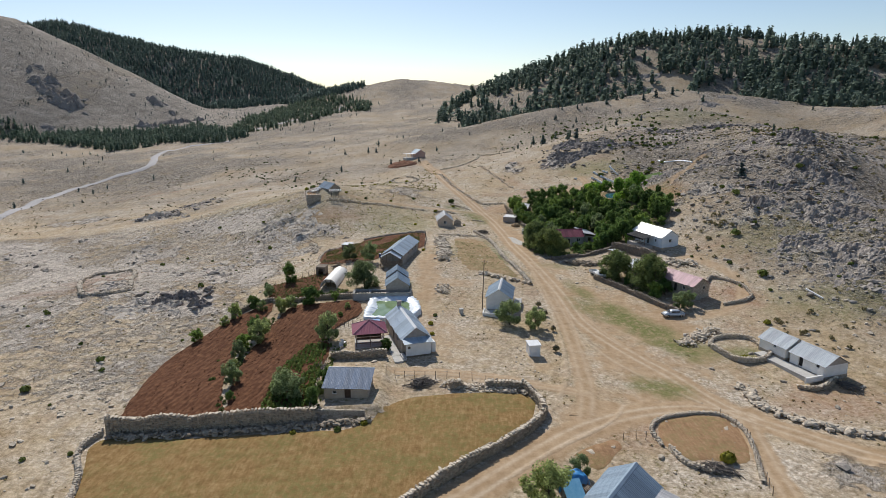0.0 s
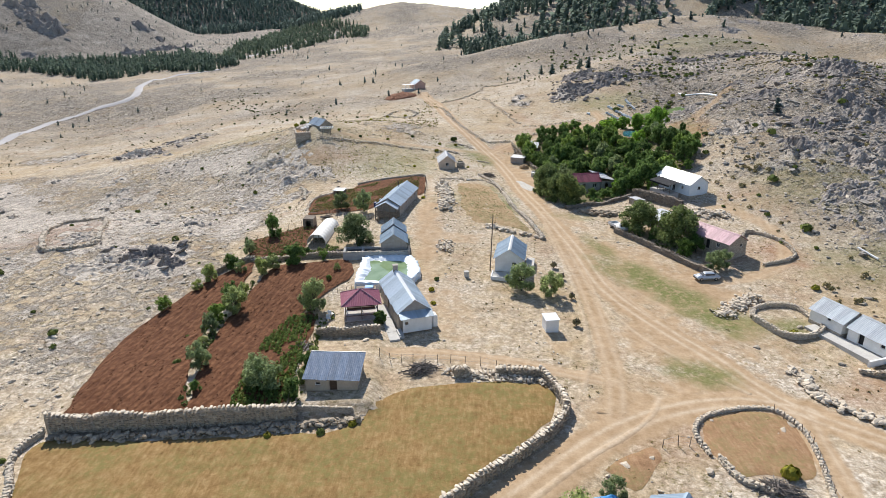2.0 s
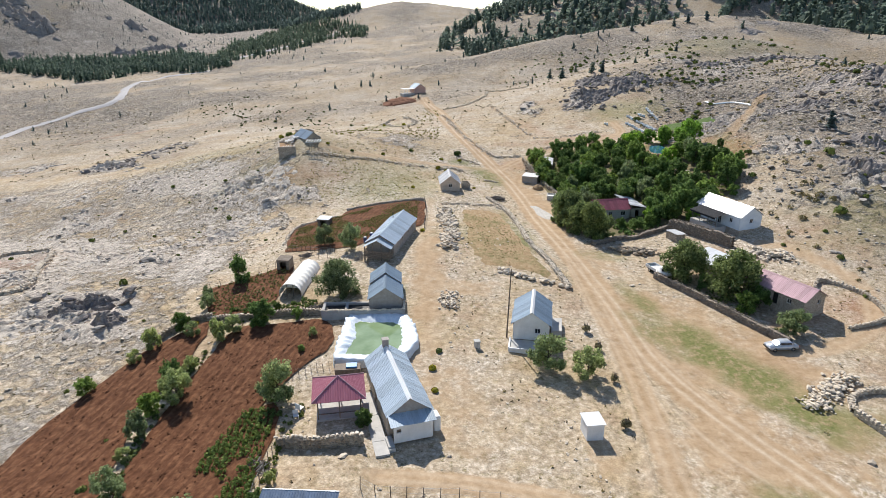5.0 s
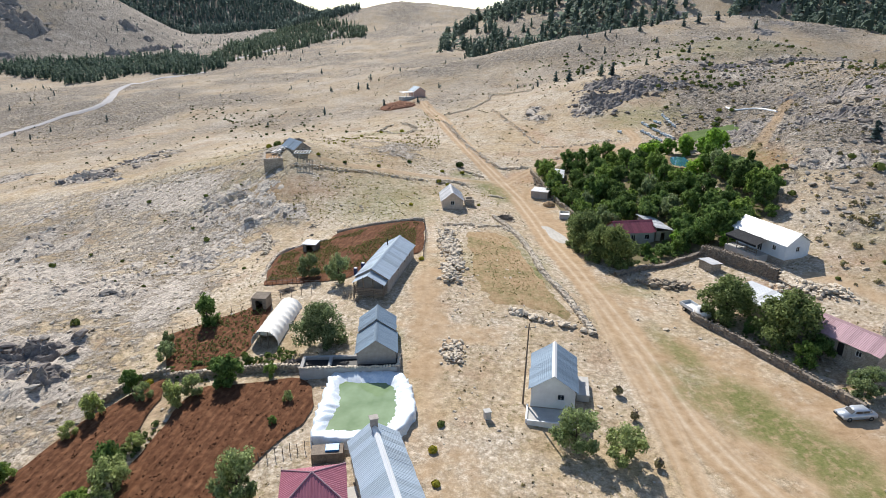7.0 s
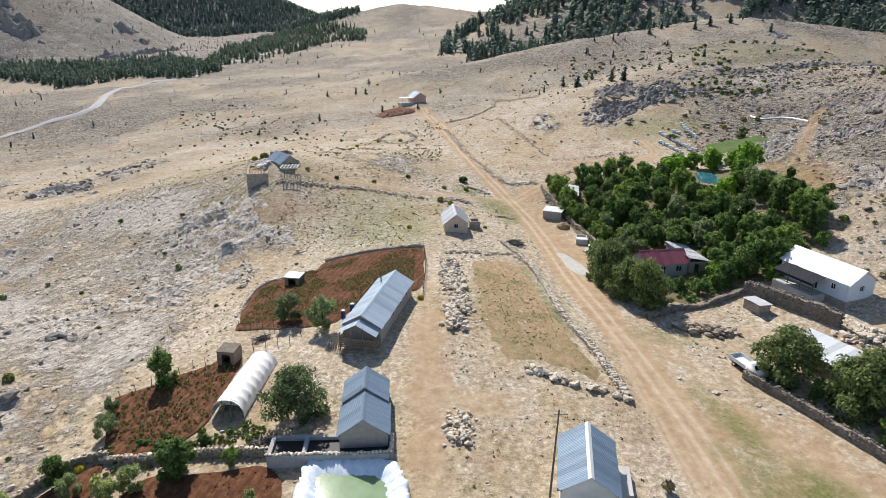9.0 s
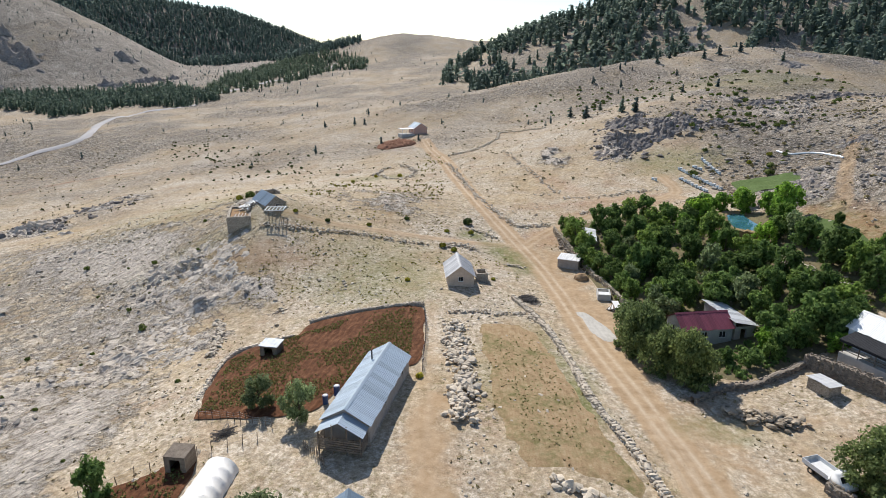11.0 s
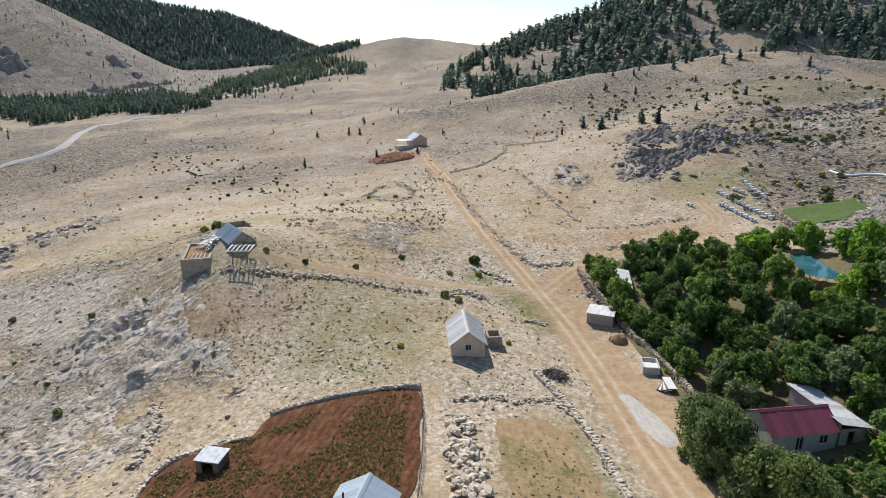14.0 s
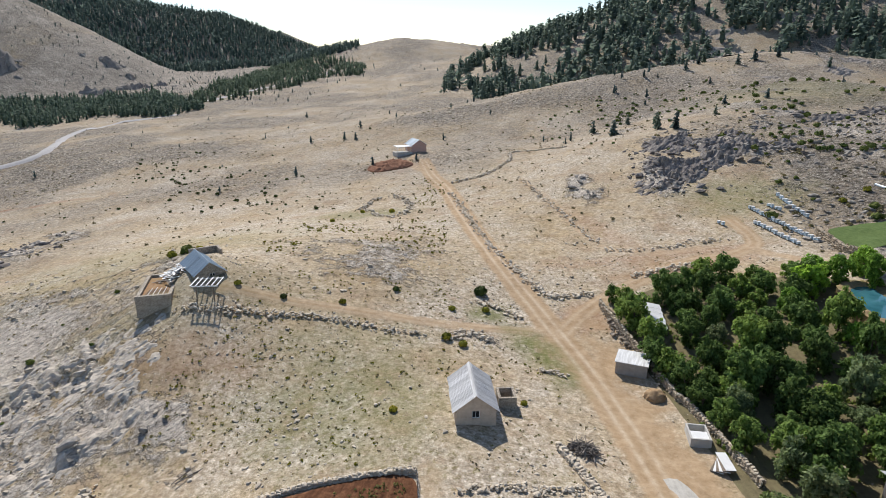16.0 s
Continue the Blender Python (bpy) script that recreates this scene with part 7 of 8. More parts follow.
plant_copies([fruit[1], fruit[5], small, fruit[3]], [(-26.2, 124.6, 1.0), (-31.2, 120.8, 0.62), (-32.6, 113.4, 0.55), (-33.4, 109.6, 0.55), (-34.0, 104.4, 0.62), (-33.8, 100.2, 0.6), (-33.4, 96, 0.4), (-30.0, 83.5, 0.3), (-34.0, 140.9, 0.7),
                                                (-40.4, 119.8, 0.55), (-41.4, 116.4, 0.5), (-44.6, 109.6, 0.42), (-17.2, 80.6, 0.5), (-16.5, 83.6, 0.35), (-36.5, 131.5, 0.6), (-20.8, 125.3, 0.35), (-18.4, 116, 0.3), (-17.5, 120, 0.35), (-35.6, 122.6, 0.5), (-38, 124.6, 0.5),
                                                (-8.2, 99.6, 0.36), (-37.8, 135.5, 0.4), (-29.6, 122.5, 0.5), (-16.6, 86.5, 0.4), (-24.5, 128.2, 0.3), (-16.4, 90.5, 0.25)], 28)


# ---- conifers ----
def conifer_arrays(x, y, z, high, wide, seed, sprays=26):
    """Arrays of many cedars and pines: a dark heart and flat drooping sprays round it."""
    rng = np.random.RandomState(seed)
    n = len(x)
    foot = np.stack([x, y, z], -1)
    # heart
    ang = np.arange(4) * math.pi / 2 + rng.uniform(0, 6.28, (n, 1))
    ring = lambda k, h: np.stack([x[:, None] + np.cos(ang) * wide[:, None] * k, y[:, None] + np.sin(ang) * wide[:, None] * k, np.repeat((z + high * h)[:, None], 4, 1)], -1)
    heart = np.concatenate([ring(0.16, -0.05), ring(0.42, 0.2), ring(0.13, 0.84)], 1)
    i = np.arange(4)
    side = np.stack([i, (i + 1) % 4, (i + 1) % 4 + 4, i + 4], -1)
    side = np.concatenate([side, side + 4])
    fs = [(side[None] + 12 * np.arange(n)[:, None, None]).reshape(-1, 4)]
    # sprays
    f = 0.06 + 0.92 * rng.rand(n, sprays) ** 1.1
    a = rng.uniform(0, 6.28, (n, sprays))
    blunt = rng.uniform(0.32, 0.8, (n, 1))
    lop = 1 + 0.3 * np.cos(a - rng.uniform(0, 6.28, (n, 1)))
    full = wide[:, None] * lop * (1.04 - f) ** blunt * rng.uniform(0.65, 1.2, (n, sprays))
    out = np.stack([np.cos(a), np.sin(a), np.zeros_like(a)], -1)
    c = foot[:, None] + out * (full * rng.uniform(0.3, 0.85, (n, sprays)))[..., None]
    c[..., 2] += high[:, None] * f
    down = rng.uniform(-0.25, 0.45, (n, sprays))[..., None]
    u = out - np.array([0, 0, 1.0]) * down
    v = np.stack([-out[..., 1], out[..., 0], rng.randn(n, sprays) * 0.5], -1)
    long, broad = (0.16 * wide[:, None] + 0.30 * full)[..., None], (0.14 * wide[:, None] + 0.26 * full)[..., None]
    kite = np.stack([c - u * long * 0.8, c - v * broad, c + u * long, c + v * broad], 2)
    kite[:, :, 0, 2] += 0.04 * high[:, None]
    vs = [heart.reshape(-1, 3), kite.reshape(-1, 3)]
    fs.append(12 * n + np.arange(n * sprays * 4).reshape(-1, 4))
    return np.concatenate(vs), np.concatenate(fs)


def forest(name, label, polys, spacing, high, wide, material, seed, thin=None, sprays=20, ragged=26):
    rng = np.random.RandomState(seed)
    xs, ys = [], []
    for poly in polys:
        p = np.array(poly, float)
        lo, hi = p.min(0), p.max(0)
        gx_, gy_ = np.meshgrid(np.arange(lo[0], hi[0], spacing), np.arange(lo[1], hi[1], spacing))
        x, y = gx_.ravel() + rng.uniform(-0.5, 0.5, gx_.size) * spacing, gy_.ravel() + rng.uniform(-0.5, 0.5, gx_.size) * spacing
        wob = ragged * fbm(x, y, 50, 4, 6)
        ok = inside(x + wob, y + wob, p)
        if thin is not None:
            ok &= rng.rand(len(x)) < thin(x, y)
        xs.append(x[ok])
        ys.append(y[ok])
    x, y = np.concatenate(xs), np.concatenate(ys)
    h = rng.uniform(*high, len(x)) * (0.75 + 0.25 * rng.rand(len(x)))
    w = h * rng.uniform(*wide, len(x))
    v, f = conifer_arrays(x, y, land(x, y), h, w, seed, sprays)
    return tagged(new(name, mesh_fast(name, v, f, material, True)), label, "forest", kind="stuff")


HILL = [(10, 700), (18, 590), (45, 560), (80, 575), (110, 556), (142, 534), (178, 530), (198, 560), (222, 505), (240, 462), (290, 425), (380, 385), (520, 400), (640, 560), (560, 760), (330, 830), (180, 880), (70, 900), (20, 830)]
forest("pine_forest", "dark cedar and pine forest on the rocky hill", [HILL], 6.3, (7, 18), (0.28, 0.46), PINE, 61,
       lambda x, y: np.clip(0.86 - 0.8 * smooth(-0.08, 0.22, fbm(x, y, 30, 3, 14)) - 0.6 * smooth(20, 6, far_from(x, y, [(215, 560), (220, 620), (228, 690)])) - 0.35 * smooth(540, 470, y), 0.0, 1))
forest("pine_plantation", "dense young pine plantation on the plain", [[(-560, 715), (-470, 690), (-429, 682), (-351, 618), (-303, 590), (-284, 604), (-252, 642), (-205, 612), (-185, 640), (-215, 700), (-262, 770), (-321, 800), (-388, 780), (-440, 752), (-560, 745)]], 5.0, (5, 11), (0.26, 0.40), YOUNGPINE, 62,
       lambda x, y: np.clip(1.0 - 0.35 * smooth(0.1, 0.5, fbm(x, y, 30, 3, 15)), 0, 1), 22, 14)
forest("pine_plantation", "young pine plantation along the road", [[(-212, 690), (-178, 705), (-150, 808), (-130, 925), (-97, 900), (-92, 963), (-112, 1052), (-157, 1082), (-234, 1130), (-262, 1014), (-256, 830), (-240, 760)]], 5.4, (5, 11), (0.26, 0.40), YOUNGPINE, 63,
       lambda x, y: np.clip(0.95 - 0.5 * smooth(0.1, 0.5, fbm(x, y, 35, 3, 16)) - 0.55 * smooth(845, 760, y) * smooth(-215, -195, x), 0, 1) * smooth(5, 9, far_from(x, y, ROAD_UP)), 22, 14)
forest("mountain_forest", "dark conifer forest on the far slope", [[(-900, 1440), (-640, 1130), (-540, 1085), (-470, 1095), (-390, 1115), (-340, 1150), (-294, 1190), (-210, 1150), (-158, 1108), (-120, 1120), (-160, 1300), (-215, 1470), (-400, 1490), (-1000, 1490)]], 6.4, (9, 17), (0.28, 0.44), PINE, 64, lambda x, y: 0.7 + 0.3 * smooth(0.3, -0.1, fbm(x, y, 45, 3, 17)), 12)
# single conifers and bushes on the slopes, seen far off
def sprinkle(count, seed, box4, keep):
    rng = np.random.RandomState(seed)
    x, y = rng.uniform(box4[0], box4[1], count), rng.uniform(box4[2], box4[3], count)
    ok = rng.rand(count) < keep(x, y)
    return x[ok], y[ok]


x1, y1 = sprinkle(3400, 71, (-620, 330, 330, 1100), lambda x, y: 0.05 + 0.75 * smooth(-190, -280, x) * smooth(620, 720, y) + 0.4 * smooth(0.1, 0.45, fbm(x, y, 70, 3, 18)))
r1 = np.random.RandomState(72)
h1 = r1.uniform(1.2, 4.2, len(x1))
tagged(new("scattered_conifers", mesh_fast("scattered_conifers", *conifer_arrays(x1, y1, land(x1, y1), h1, h1 * 0.36, 73, 16), PINE, True)), "scattered young conifers on the dry slopes", "trees", kind="stuff")


def conifer(name, label, x, y, high, wide, seed, material=None):
    t = thing(name, x, y, ground(x, y), seed * 53 % 360, label, "conifer", "hillside conifers")
    rng = np.random.RandomState(seed)
    one = np.array([0.0])
    v, f = conifer_arrays(one, one, one, np.array([high]), np.array([wide]), seed, 90)
    again("crown", mesh_fast("crown", v, f, material or PINE, True), t, Matrix())
    part("trunk", rod(fresh(), (0, 0, -0.5), (0, 0, high * 0.4), wide * 0.09, wide * 0.05), BARK, t)
    return t


con = conifer("young_pine", "young pine standing among the rocks", 97.6, 193, 4.6, 1.4, 5)
for i, (x, y, s) in enumerate([(63.4, 354.9, 1.6), (79.3, 357.7, 1.2), (77.5, 333.5, 1.5), (145, 479, 1.5), (134, 480, 1.3), (165, 464, 1.7), (177, 464, 1.5), (155, 461, 1.4), (75, 377, 1.0), (127, 457, 1.2), (137, 466, 1.2), (122, 364, 1.0), (61, 374, 1.3), (75, 343, 1.3), (153, 278, 0.8), (150, 291, 0.8), (228, 383, 1.2), (98, 352, 0.8), (110, 372, 0.9), (190, 440, 1.2)]):
    copy_thing(con, pose(x, y, ground(x, y), 0, 0, 41 * i) @ Matrix.Diagonal((s * 0.8, s * 0.8, s * (0.72 + 0.05 * (i % 5)), 1)))


# ---- bushes ----
def bush_arrays(x, y, s, seed, per=34, lift=0.0):
    """Low cushions of small leaf sprays."""
    z = land(x, y) + lift
    c = np.stack([x, y, z + s * 0.28, s * 0.5], -1)
    rng = np.random.RandomState(seed)
    n = len(x)
    d = rng.randn(n, per, 3)
    d /= np.linalg.norm(d, axis=2)[..., None]
    d[..., 2] = np.abs(d[..., 2]) * 0.8
    p = c[:, None, :3] + d * (c[:, None, 3:4] * rng.uniform(0.55, 1.05, (n, per, 1))) - np.array([0, 0, 0.1])
    u = np.cross(d, rng.randn(n, per, 3))
    u /= np.linalg.norm(u, axis=2)[..., None] + 1e-9
    v = np.cross(d, u)
    q = (s[:, None, None] * rng.uniform(0.16, 0.34, (n, per, 1)))
    quad = np.stack([p - u * q, p - v * q * 0.8, p + u * q + d * q * 0.4, p + v * q * 0.8], 2)
    return quad.reshape(-1, 3), np.arange(n * per * 4).reshape(-1, 4)


def bushes(name, label, count, seed, box4, keep, sizes, material, per=26):
    x, y = sprinkle(count, seed, box4, keep)
    rng = np.random.RandomState(seed + 1)
    s = sizes[0] + (sizes[1] - sizes[0]) * rng.rand(len(x)) ** 2
    return tagged(new(name, mesh_fast(name, *bush_arrays(x, y, s, seed + 2, per), material, True)), label, "bushes", kind="stuff")


bushes("thorn_cushions", "dry thorn cushions dotted over the slopes", 21000, 81, (-110, 130, 55, 262), lambda x, y: open_ground(x, y) * (0.06 + 0.8 * smooth(-0.1, 0.4, fbm(x, y, 20, 3, 22))), (0.14, 0.5), THORN, 8)
bushes("thorn_cushions", "dry thorn cushions on the far slopes", 6000, 84, (-260, 260, 262, 480), lambda x, y: 0.1 + 0.8 * smooth(-0.05, 0.4, fbm(x, y, 40, 4, 23)), (0.3, 1.0), THORN, 8)
bushes("dry_tufts", "brown tufts of dry grass and thistle", 15000, 85, (-60, 66, 84, 330), lambda x, y: open_ground(x, y) * (0.08 + 0.92 * smooth(-0.15, 0.3, fbm(x, y, 7, 3, 53))), (0.12, 0.45), DRYTUFT, 6)
bushes("juniper_bushes", "low green juniper bushes on the rocky hill", 620, 87, (64, 200, 100, 420), lambda x, y: (1 - inside(x, y, MEADOW_LINE)) * (0.25 + 0.7 * smooth(0.0, 0.4, fbm(x, y, 25, 3, 24))), (0.8, 2.4), GREENBUSH, 40)
bushes("juniper_bushes", "dark low bushes on the dry plain", 520, 90, (-150, -30, 300, 450), lambda x, y: smooth(24, 8, far_from(x, y, [(-125, 420), (-100, 385), (-70, 350), (-45, 325)])) + 0.08, (0.4, 1.5), GREENBUSH, 30)
bushes("green_bushes", "small green bushes on the left slope", 90, 93, (-95, -32, 70, 230), lambda x, y: 0.7 + 0 * x, (0.5, 1.5), GREENBUSH, 40)
yb = [(7.2, 230.7, 2.0), (2.2, 224, 1.0), (7.7, 224.6, 1.1), (1.1, 214.5, 1.3), (3.5, 213, 1.2), (-47, 243, 2.2), (-49, 241, 1.6), (-45, 244, 1.4), (-0.5, 110.8, 0.9), (-0.2, 106, 0.8), (0.4, 115, 0.8), (-12, 291, 1.4), (-20, 293, 1.2), (-26, 281, 1.2), (-2.5, 160.5, 0.9), (-13, 74.9, 0.9), (-9.5, 76, 0.9), (-19, 75, 0.8), (54, 98.4, 1.3), (36.6, 67.8, 1.7), (-7, 228, 1.0), (-15, 222, 1.0), (95, 265, 1.6), (88, 262, 1.4), (65, 112, 1.2), (-24, 221.4, 1.0), (-31, 222, 1.0), (10.5, 199.5, 0.8), (-5.5, 196.5, 0.9), (-36.5, 126, 1.0)]
for i, (x, y, s) in enumerate(yb):
    b = thing("bush", x, y, ground(x, y), 0, "yellow-green broom bush on dry ground" if i % 5 else "low green bush on dry ground", "bush", "broom bushes")
    v, f = bush_arrays(np.array([x]), np.array([y]), np.array([float(s)]), 200 + i, 120)
    again("foliage", mesh_fast("foliage", v - np.array([x, y, b.matrix_basis.translation.z]), f, YELLOWBUSH if i % 5 else GREENBUSH, True), b, Matrix())

# crop rows: potato leaves, vegetables, wheat stubble
def crop(name, label, poly, turn, pitch, gap, sizes, material, seed, thin=0.8, per=14, lift=0.3):
    p = np.array(poly, float)
    c, s = math.cos(radians(turn)), math.sin(radians(turn))
    mid = p.mean(0)
    u, v = np.meshgrid(np.arange(-40, 40, pitch), np.arange(-40, 40, gap))
    rng = np.random.RandomState(seed)
    x = mid[0] + c * u - s * v + rng.randn(*u.shape) * 0.10
    y = mid[1] + s * u + c * v + rng.randn(*u.shape) * 0.15
    x, y = x.ravel(), y.ravel()
    ok = inside(x, y, p) & (rng.rand(x.size) < thin * smooth(-0.35, 0.2, fbm(x, y, 6, 2, seed)))
    x, y = x[ok], y[ok]
    sz = rng.uniform(*sizes, len(x))
    return tagged(new(name, mesh_fast(name, *bush_arrays(x, y, sz, seed, per, lift), material, True)), label, "crop", kind="stuff")


crop("potato_plants", "low green potato leaves in rows", [(-29, 156), (-30, 171), (-22, 176), (-12, 182.4), (-3.5, 183.6), (-4, 165), (-9, 164), (-14, 156)], -8, 0.37, 0.32, (0.18, 0.46), POTATO, 311, 1.1, 7)
crop("garden_vegetables", "leafy vegetables in garden rows", [(-24.6, 79), (-24.8, 88), (-24.6, 96), (-22.4, 103.6), (-18.9, 103), (-18.2, 92), (-17.8, 79)], 3, 0.72, 0.27, (0.32, 0.78), GREENVEG, 312, 1.7, 12)
crop("plot_weeds", "weeds in the small red plot", [(-38, 139), (-29, 144.6), (-26, 145), (-26, 132), (-30, 128.5), (-35, 130)], 3, 0.55, 0.5, (0.25, 0.55), POTATO, 313, 0.8, 9)
crop("wheat_stubble", "cut golden straw stubble", WHEATLINE, 2, 0.36, 0.36, (0.10, 0.2), leaf_material("straw", (0.27, 0.165, 0.065), (0.46, 0.32, 0.15), glow=0.45), 314, 0.7, 4, 0.14)

crop("row_undergrowth", "weeds and young shrubs between the ploughed plots", [(-31.4, 78), (-33.2, 92), (-35.2, 103), (-34.4, 111), (-33.4, 119), (-34, 126), (-29.6, 124), (-31.4, 115), (-32.6, 106), (-32.4, 95), (-30.8, 86), (-29.6, 78)], 5, 0.8, 0.8, (0.4, 1.0), GREENBUSH, 315, 0.8, 22, 0.05)
crop("field_edge_weeds", "dry weeds along the garden wall", [(-34, 127.5), (-17, 127), (-16.5, 124.6), (-24, 124.6), (-33, 125.4)], 5, 0.8, 0.8, (0.3, 0.8), GREENBUSH, 316, 0.8, 20, 0.05)
crop("yard_weeds", "green weeds in the farm yard", [(40.5, 141), (44, 134.6), (47.5, 127.6), (50.4, 121.6), (53, 124), (50.5, 132), (47, 140), (43, 145)], 5, 0.9, 0.9, (0.3, 0.9), GREENBUSH, 317, 0.6, 20, 0.0)
crop("path_weeds", "green and yellow weeds beside the garden", [(-17.2, 78), (-17.6, 90), (-18, 101), (-20.5, 105), (-17, 112), (-14.2, 111), (-15.5, 104), (-16.2, 92), (-16.3, 78)], 5, 0.8, 0.8, (0.3, 0.8), GREENBUSH, 318, 0.7, 20, 0.05)
bushes("heath_bushes", "grey-green cushions over the rocky hill", 3600, 97, (66, 200, 100, 330), lambda x, y: (1 - inside(x, y, MEADOW_LINE)) * (0.2 + 0.7 * smooth(-0.1, 0.4, fbm(x, y, 18, 3, 26))), (0.4, 1.5), THORN, 16)

bushes("far_scrub", "small dark bushes and stones on the far slopes", 15000, 101, (-460, 340, 262, 1000), lambda x, y: 0.25 + 0.75 * smooth(-0.2, 0.3, fbm(x, y, 60, 4, 27)), (0.4, 1.3), THORN, 6)

bushes("flowering_weeds", "yellow-green flowering weeds in the dry grass", 2600, 105, (-34, 16, 186, 232), lambda x, y: open_ground(x, y) * smooth(-0.05, 0.35, fbm(x, y, 9, 3, 29)), (0.15, 0.55), YELLOWBUSH, 8)
bushes("grass_tufts", "olive grass tufts on the dry plot", 5200, 106, (-34, 22, 140, 232), lambda x, y: open_ground(x, y) * smooth(-0.2, 0.3, fbm(x, y, 12, 3, 30)), (0.12, 0.38), POTATO, 6)
bushes("grass_tufts", "green grass tufts beside the track", 3600, 107, (28, 56, 92, 136), lambda x, y: smooth(0.3, 0.8, blobs(x, y, GREENS, 3)), (0.08, 0.22), POTATO, 6)

crop("garden_shrubs", "tangled shrubs and weeds in the farmhouse garden", [(33.5, 166.5), (37, 170.5), (44, 171.5), (49, 173), (49, 166.2), (42, 163.2), (36.5, 162)], 20, 0.9, 0.9, (0.6, 1.6), LEAF, 321, 0.8, 26, 0.0)
crop("garden_shrubs", "dark shrubs along the garden wall", [(-36, 127.4), (-36, 131), (-29, 130.4), (-25.6, 131), (-20, 132), (-18, 128.6), (-26, 127.8)], 5, 0.8, 0.8, (0.4, 1.1), GREENVEG, 322, 0.8, 20, 0.05)
crop("orchard_undergrowth", "tall grass and shoots under the orchard trees", ORCHARD, 12, 1.1, 1.1, (0.5, 1.3), GREENVEG, 323, 0.55, 9, 0.0)
crop("roadside_grass", "green grass at the foot of the willows", [(30, 157), (33, 157.6), (36, 160), (33, 161), (31, 166), (29, 172), (28, 166)], 5, 0.4, 0.4, (0.12, 0.3), POTATO, 324, 0.8, 6, 0.0)
plant_copies(fruit[:4], [(31.8, 203, 0.8), (32.6, 199, 0.85), (33.6, 195.4, 0.8), (34.0, 190.8, 0.85), (30.6, 226.0, 0.75), (29.6, 229.2, 0.6), (36.6, 199, 0.9), (36.2, 206.6, 0.9), (38.6, 223.6, 0.9), (36.8, 214, 0.8)], 29)

crop("plot_weeds", "green weeds on the dry brown plot", [(8, 176), (13, 176), (15.6, 165), (17, 153), (18.6, 144), (12, 145), (8.4, 150), (7.6, 165)], 8, 0.5, 0.5, (0.12, 0.36), POTATO, 325, 0.75, 7, 0.08)

bushes("flowering_weeds", "yellow-green flowering weeds on the shoulder", 1500, 108, (-34, 2, 238, 330), lambda x, y: smooth(0.0, 0.35, fbm(x, y, 16, 3, 36)), (0.3, 0.9), YELLOWBUSH, 7)
bushes("green_bushes", "low green bushes between the crags", 420, 109, (40, 130, 285, 440), lambda x, y: smooth(-0.05, 0.35, fbm(x, y, 26, 3, 37)), (0.6, 1.9), GREENVEG, 24)
# ---- pool with white liner and stone tanks ----
def pool(name, label, outline, high, water_at, liner, water, seed, rim_out=1.2):
    """A banked pool: liner from the outer foot over the rim down under the water."""
    ring = loop_along(outline, 0.3)
    c = ring.mean(0)
    z0 = ground(*c)
    t = thing(name, c[0], c[1], z0, 0, label, "pool")
    n = len(ring)
    k = np.arange(n)
    d = ring - c
    r = np.linalg.norm(d, axis=1)
    u = d / r[:, None]
    fold = vnoise(k * 0.9, k * 0 + seed, 3) * 1.3
    fold2 = vnoise(k * 0.37, k * 0 + seed, 5)
    rows = []
    for off, z, amp in ((rim_out, -0.4, 0.1), (rim_out * 0.8, high * 0.6, 0.12), (0.55, high * 0.95, 0.12), (0.25, high, 0.10), (0.0, high, 0.06), (-0.3, high * 0.98, 0.11), (-0.6, high * 0.93, 0.13), (-1.0, water_at + 0.3, 0.12), (-1.35, water_at + 0.1, 0.12), (-1.7, water_at - 0.02, 0.08), (-2.4, water_at - 0.5, 0.05)):
        q = ring + u * (off + 0.09 * fold + 0.14 * fold2)[:, None]
        zz = z + amp * fold
        if off == rim_out:
            zz = land(q[:, 0], q[:, 1]) - z0 - 0.05
        rows.append(np.column_stack([q - c, zz]))
    v = np.concatenate(rows)
    f = []
    for a in range(len(rows) - 1):
        for i in range(n):
            j = (i + 1) % n
            f.append((a * n + i, a * n + j, (a + 1) * n + j, (a + 1) * n + i))
    again("liner", mesh_fast("liner", v, f, liner, False), t, Matrix(), "crumpled white plastic liner")
    q = ring + u * -1.5 - c
    wv = np.vstack([[0, 0, water_at], np.column_stack([q, np.full(n, water_at)])])
    wf = [(0, i + 1, (i + 1) % n + 1) for i in range(n)]
    again("water", mesh_fast("water", wv, wf, water), t, Matrix(), "still green water")
    return t


pool("irrigation_pool", "irrigation pool with green water and crumpled white liner", [(-13.0, 112.3), (-13.0, 115), (-12.9, 118), (-12.8, 121), (-12.5, 124.2), (-10, 124.4), (-8, 124.4), (-5.0, 123.8), (-3.6, 121.6), (-3.2, 119.0), (-3.2, 116), (-4.6, 113.0), (-7.5, 112.0), (-10.4, 112)], 1.0, 0.5, LINER, POOLWATER, 4, 0.7)
pool("orchard_pond", "blue-green pond with plastic edge in the orchard", [(58.6, 207.6), (59.4, 214.5), (63.2, 221.6), (70.4, 221.4), (73.0, 214), (70, 207.6), (63.6, 204.6)], 0.45, 0.2, WEEDYPLOT, PONDWATER, 7, 0.5)
tn = thing("stone_tank", -9.0, 125.4, ground(-9.0, 125.4), 1.5, "pair of roofless stone tanks lined with pale plaster", "stone tank")
zt = 1.1
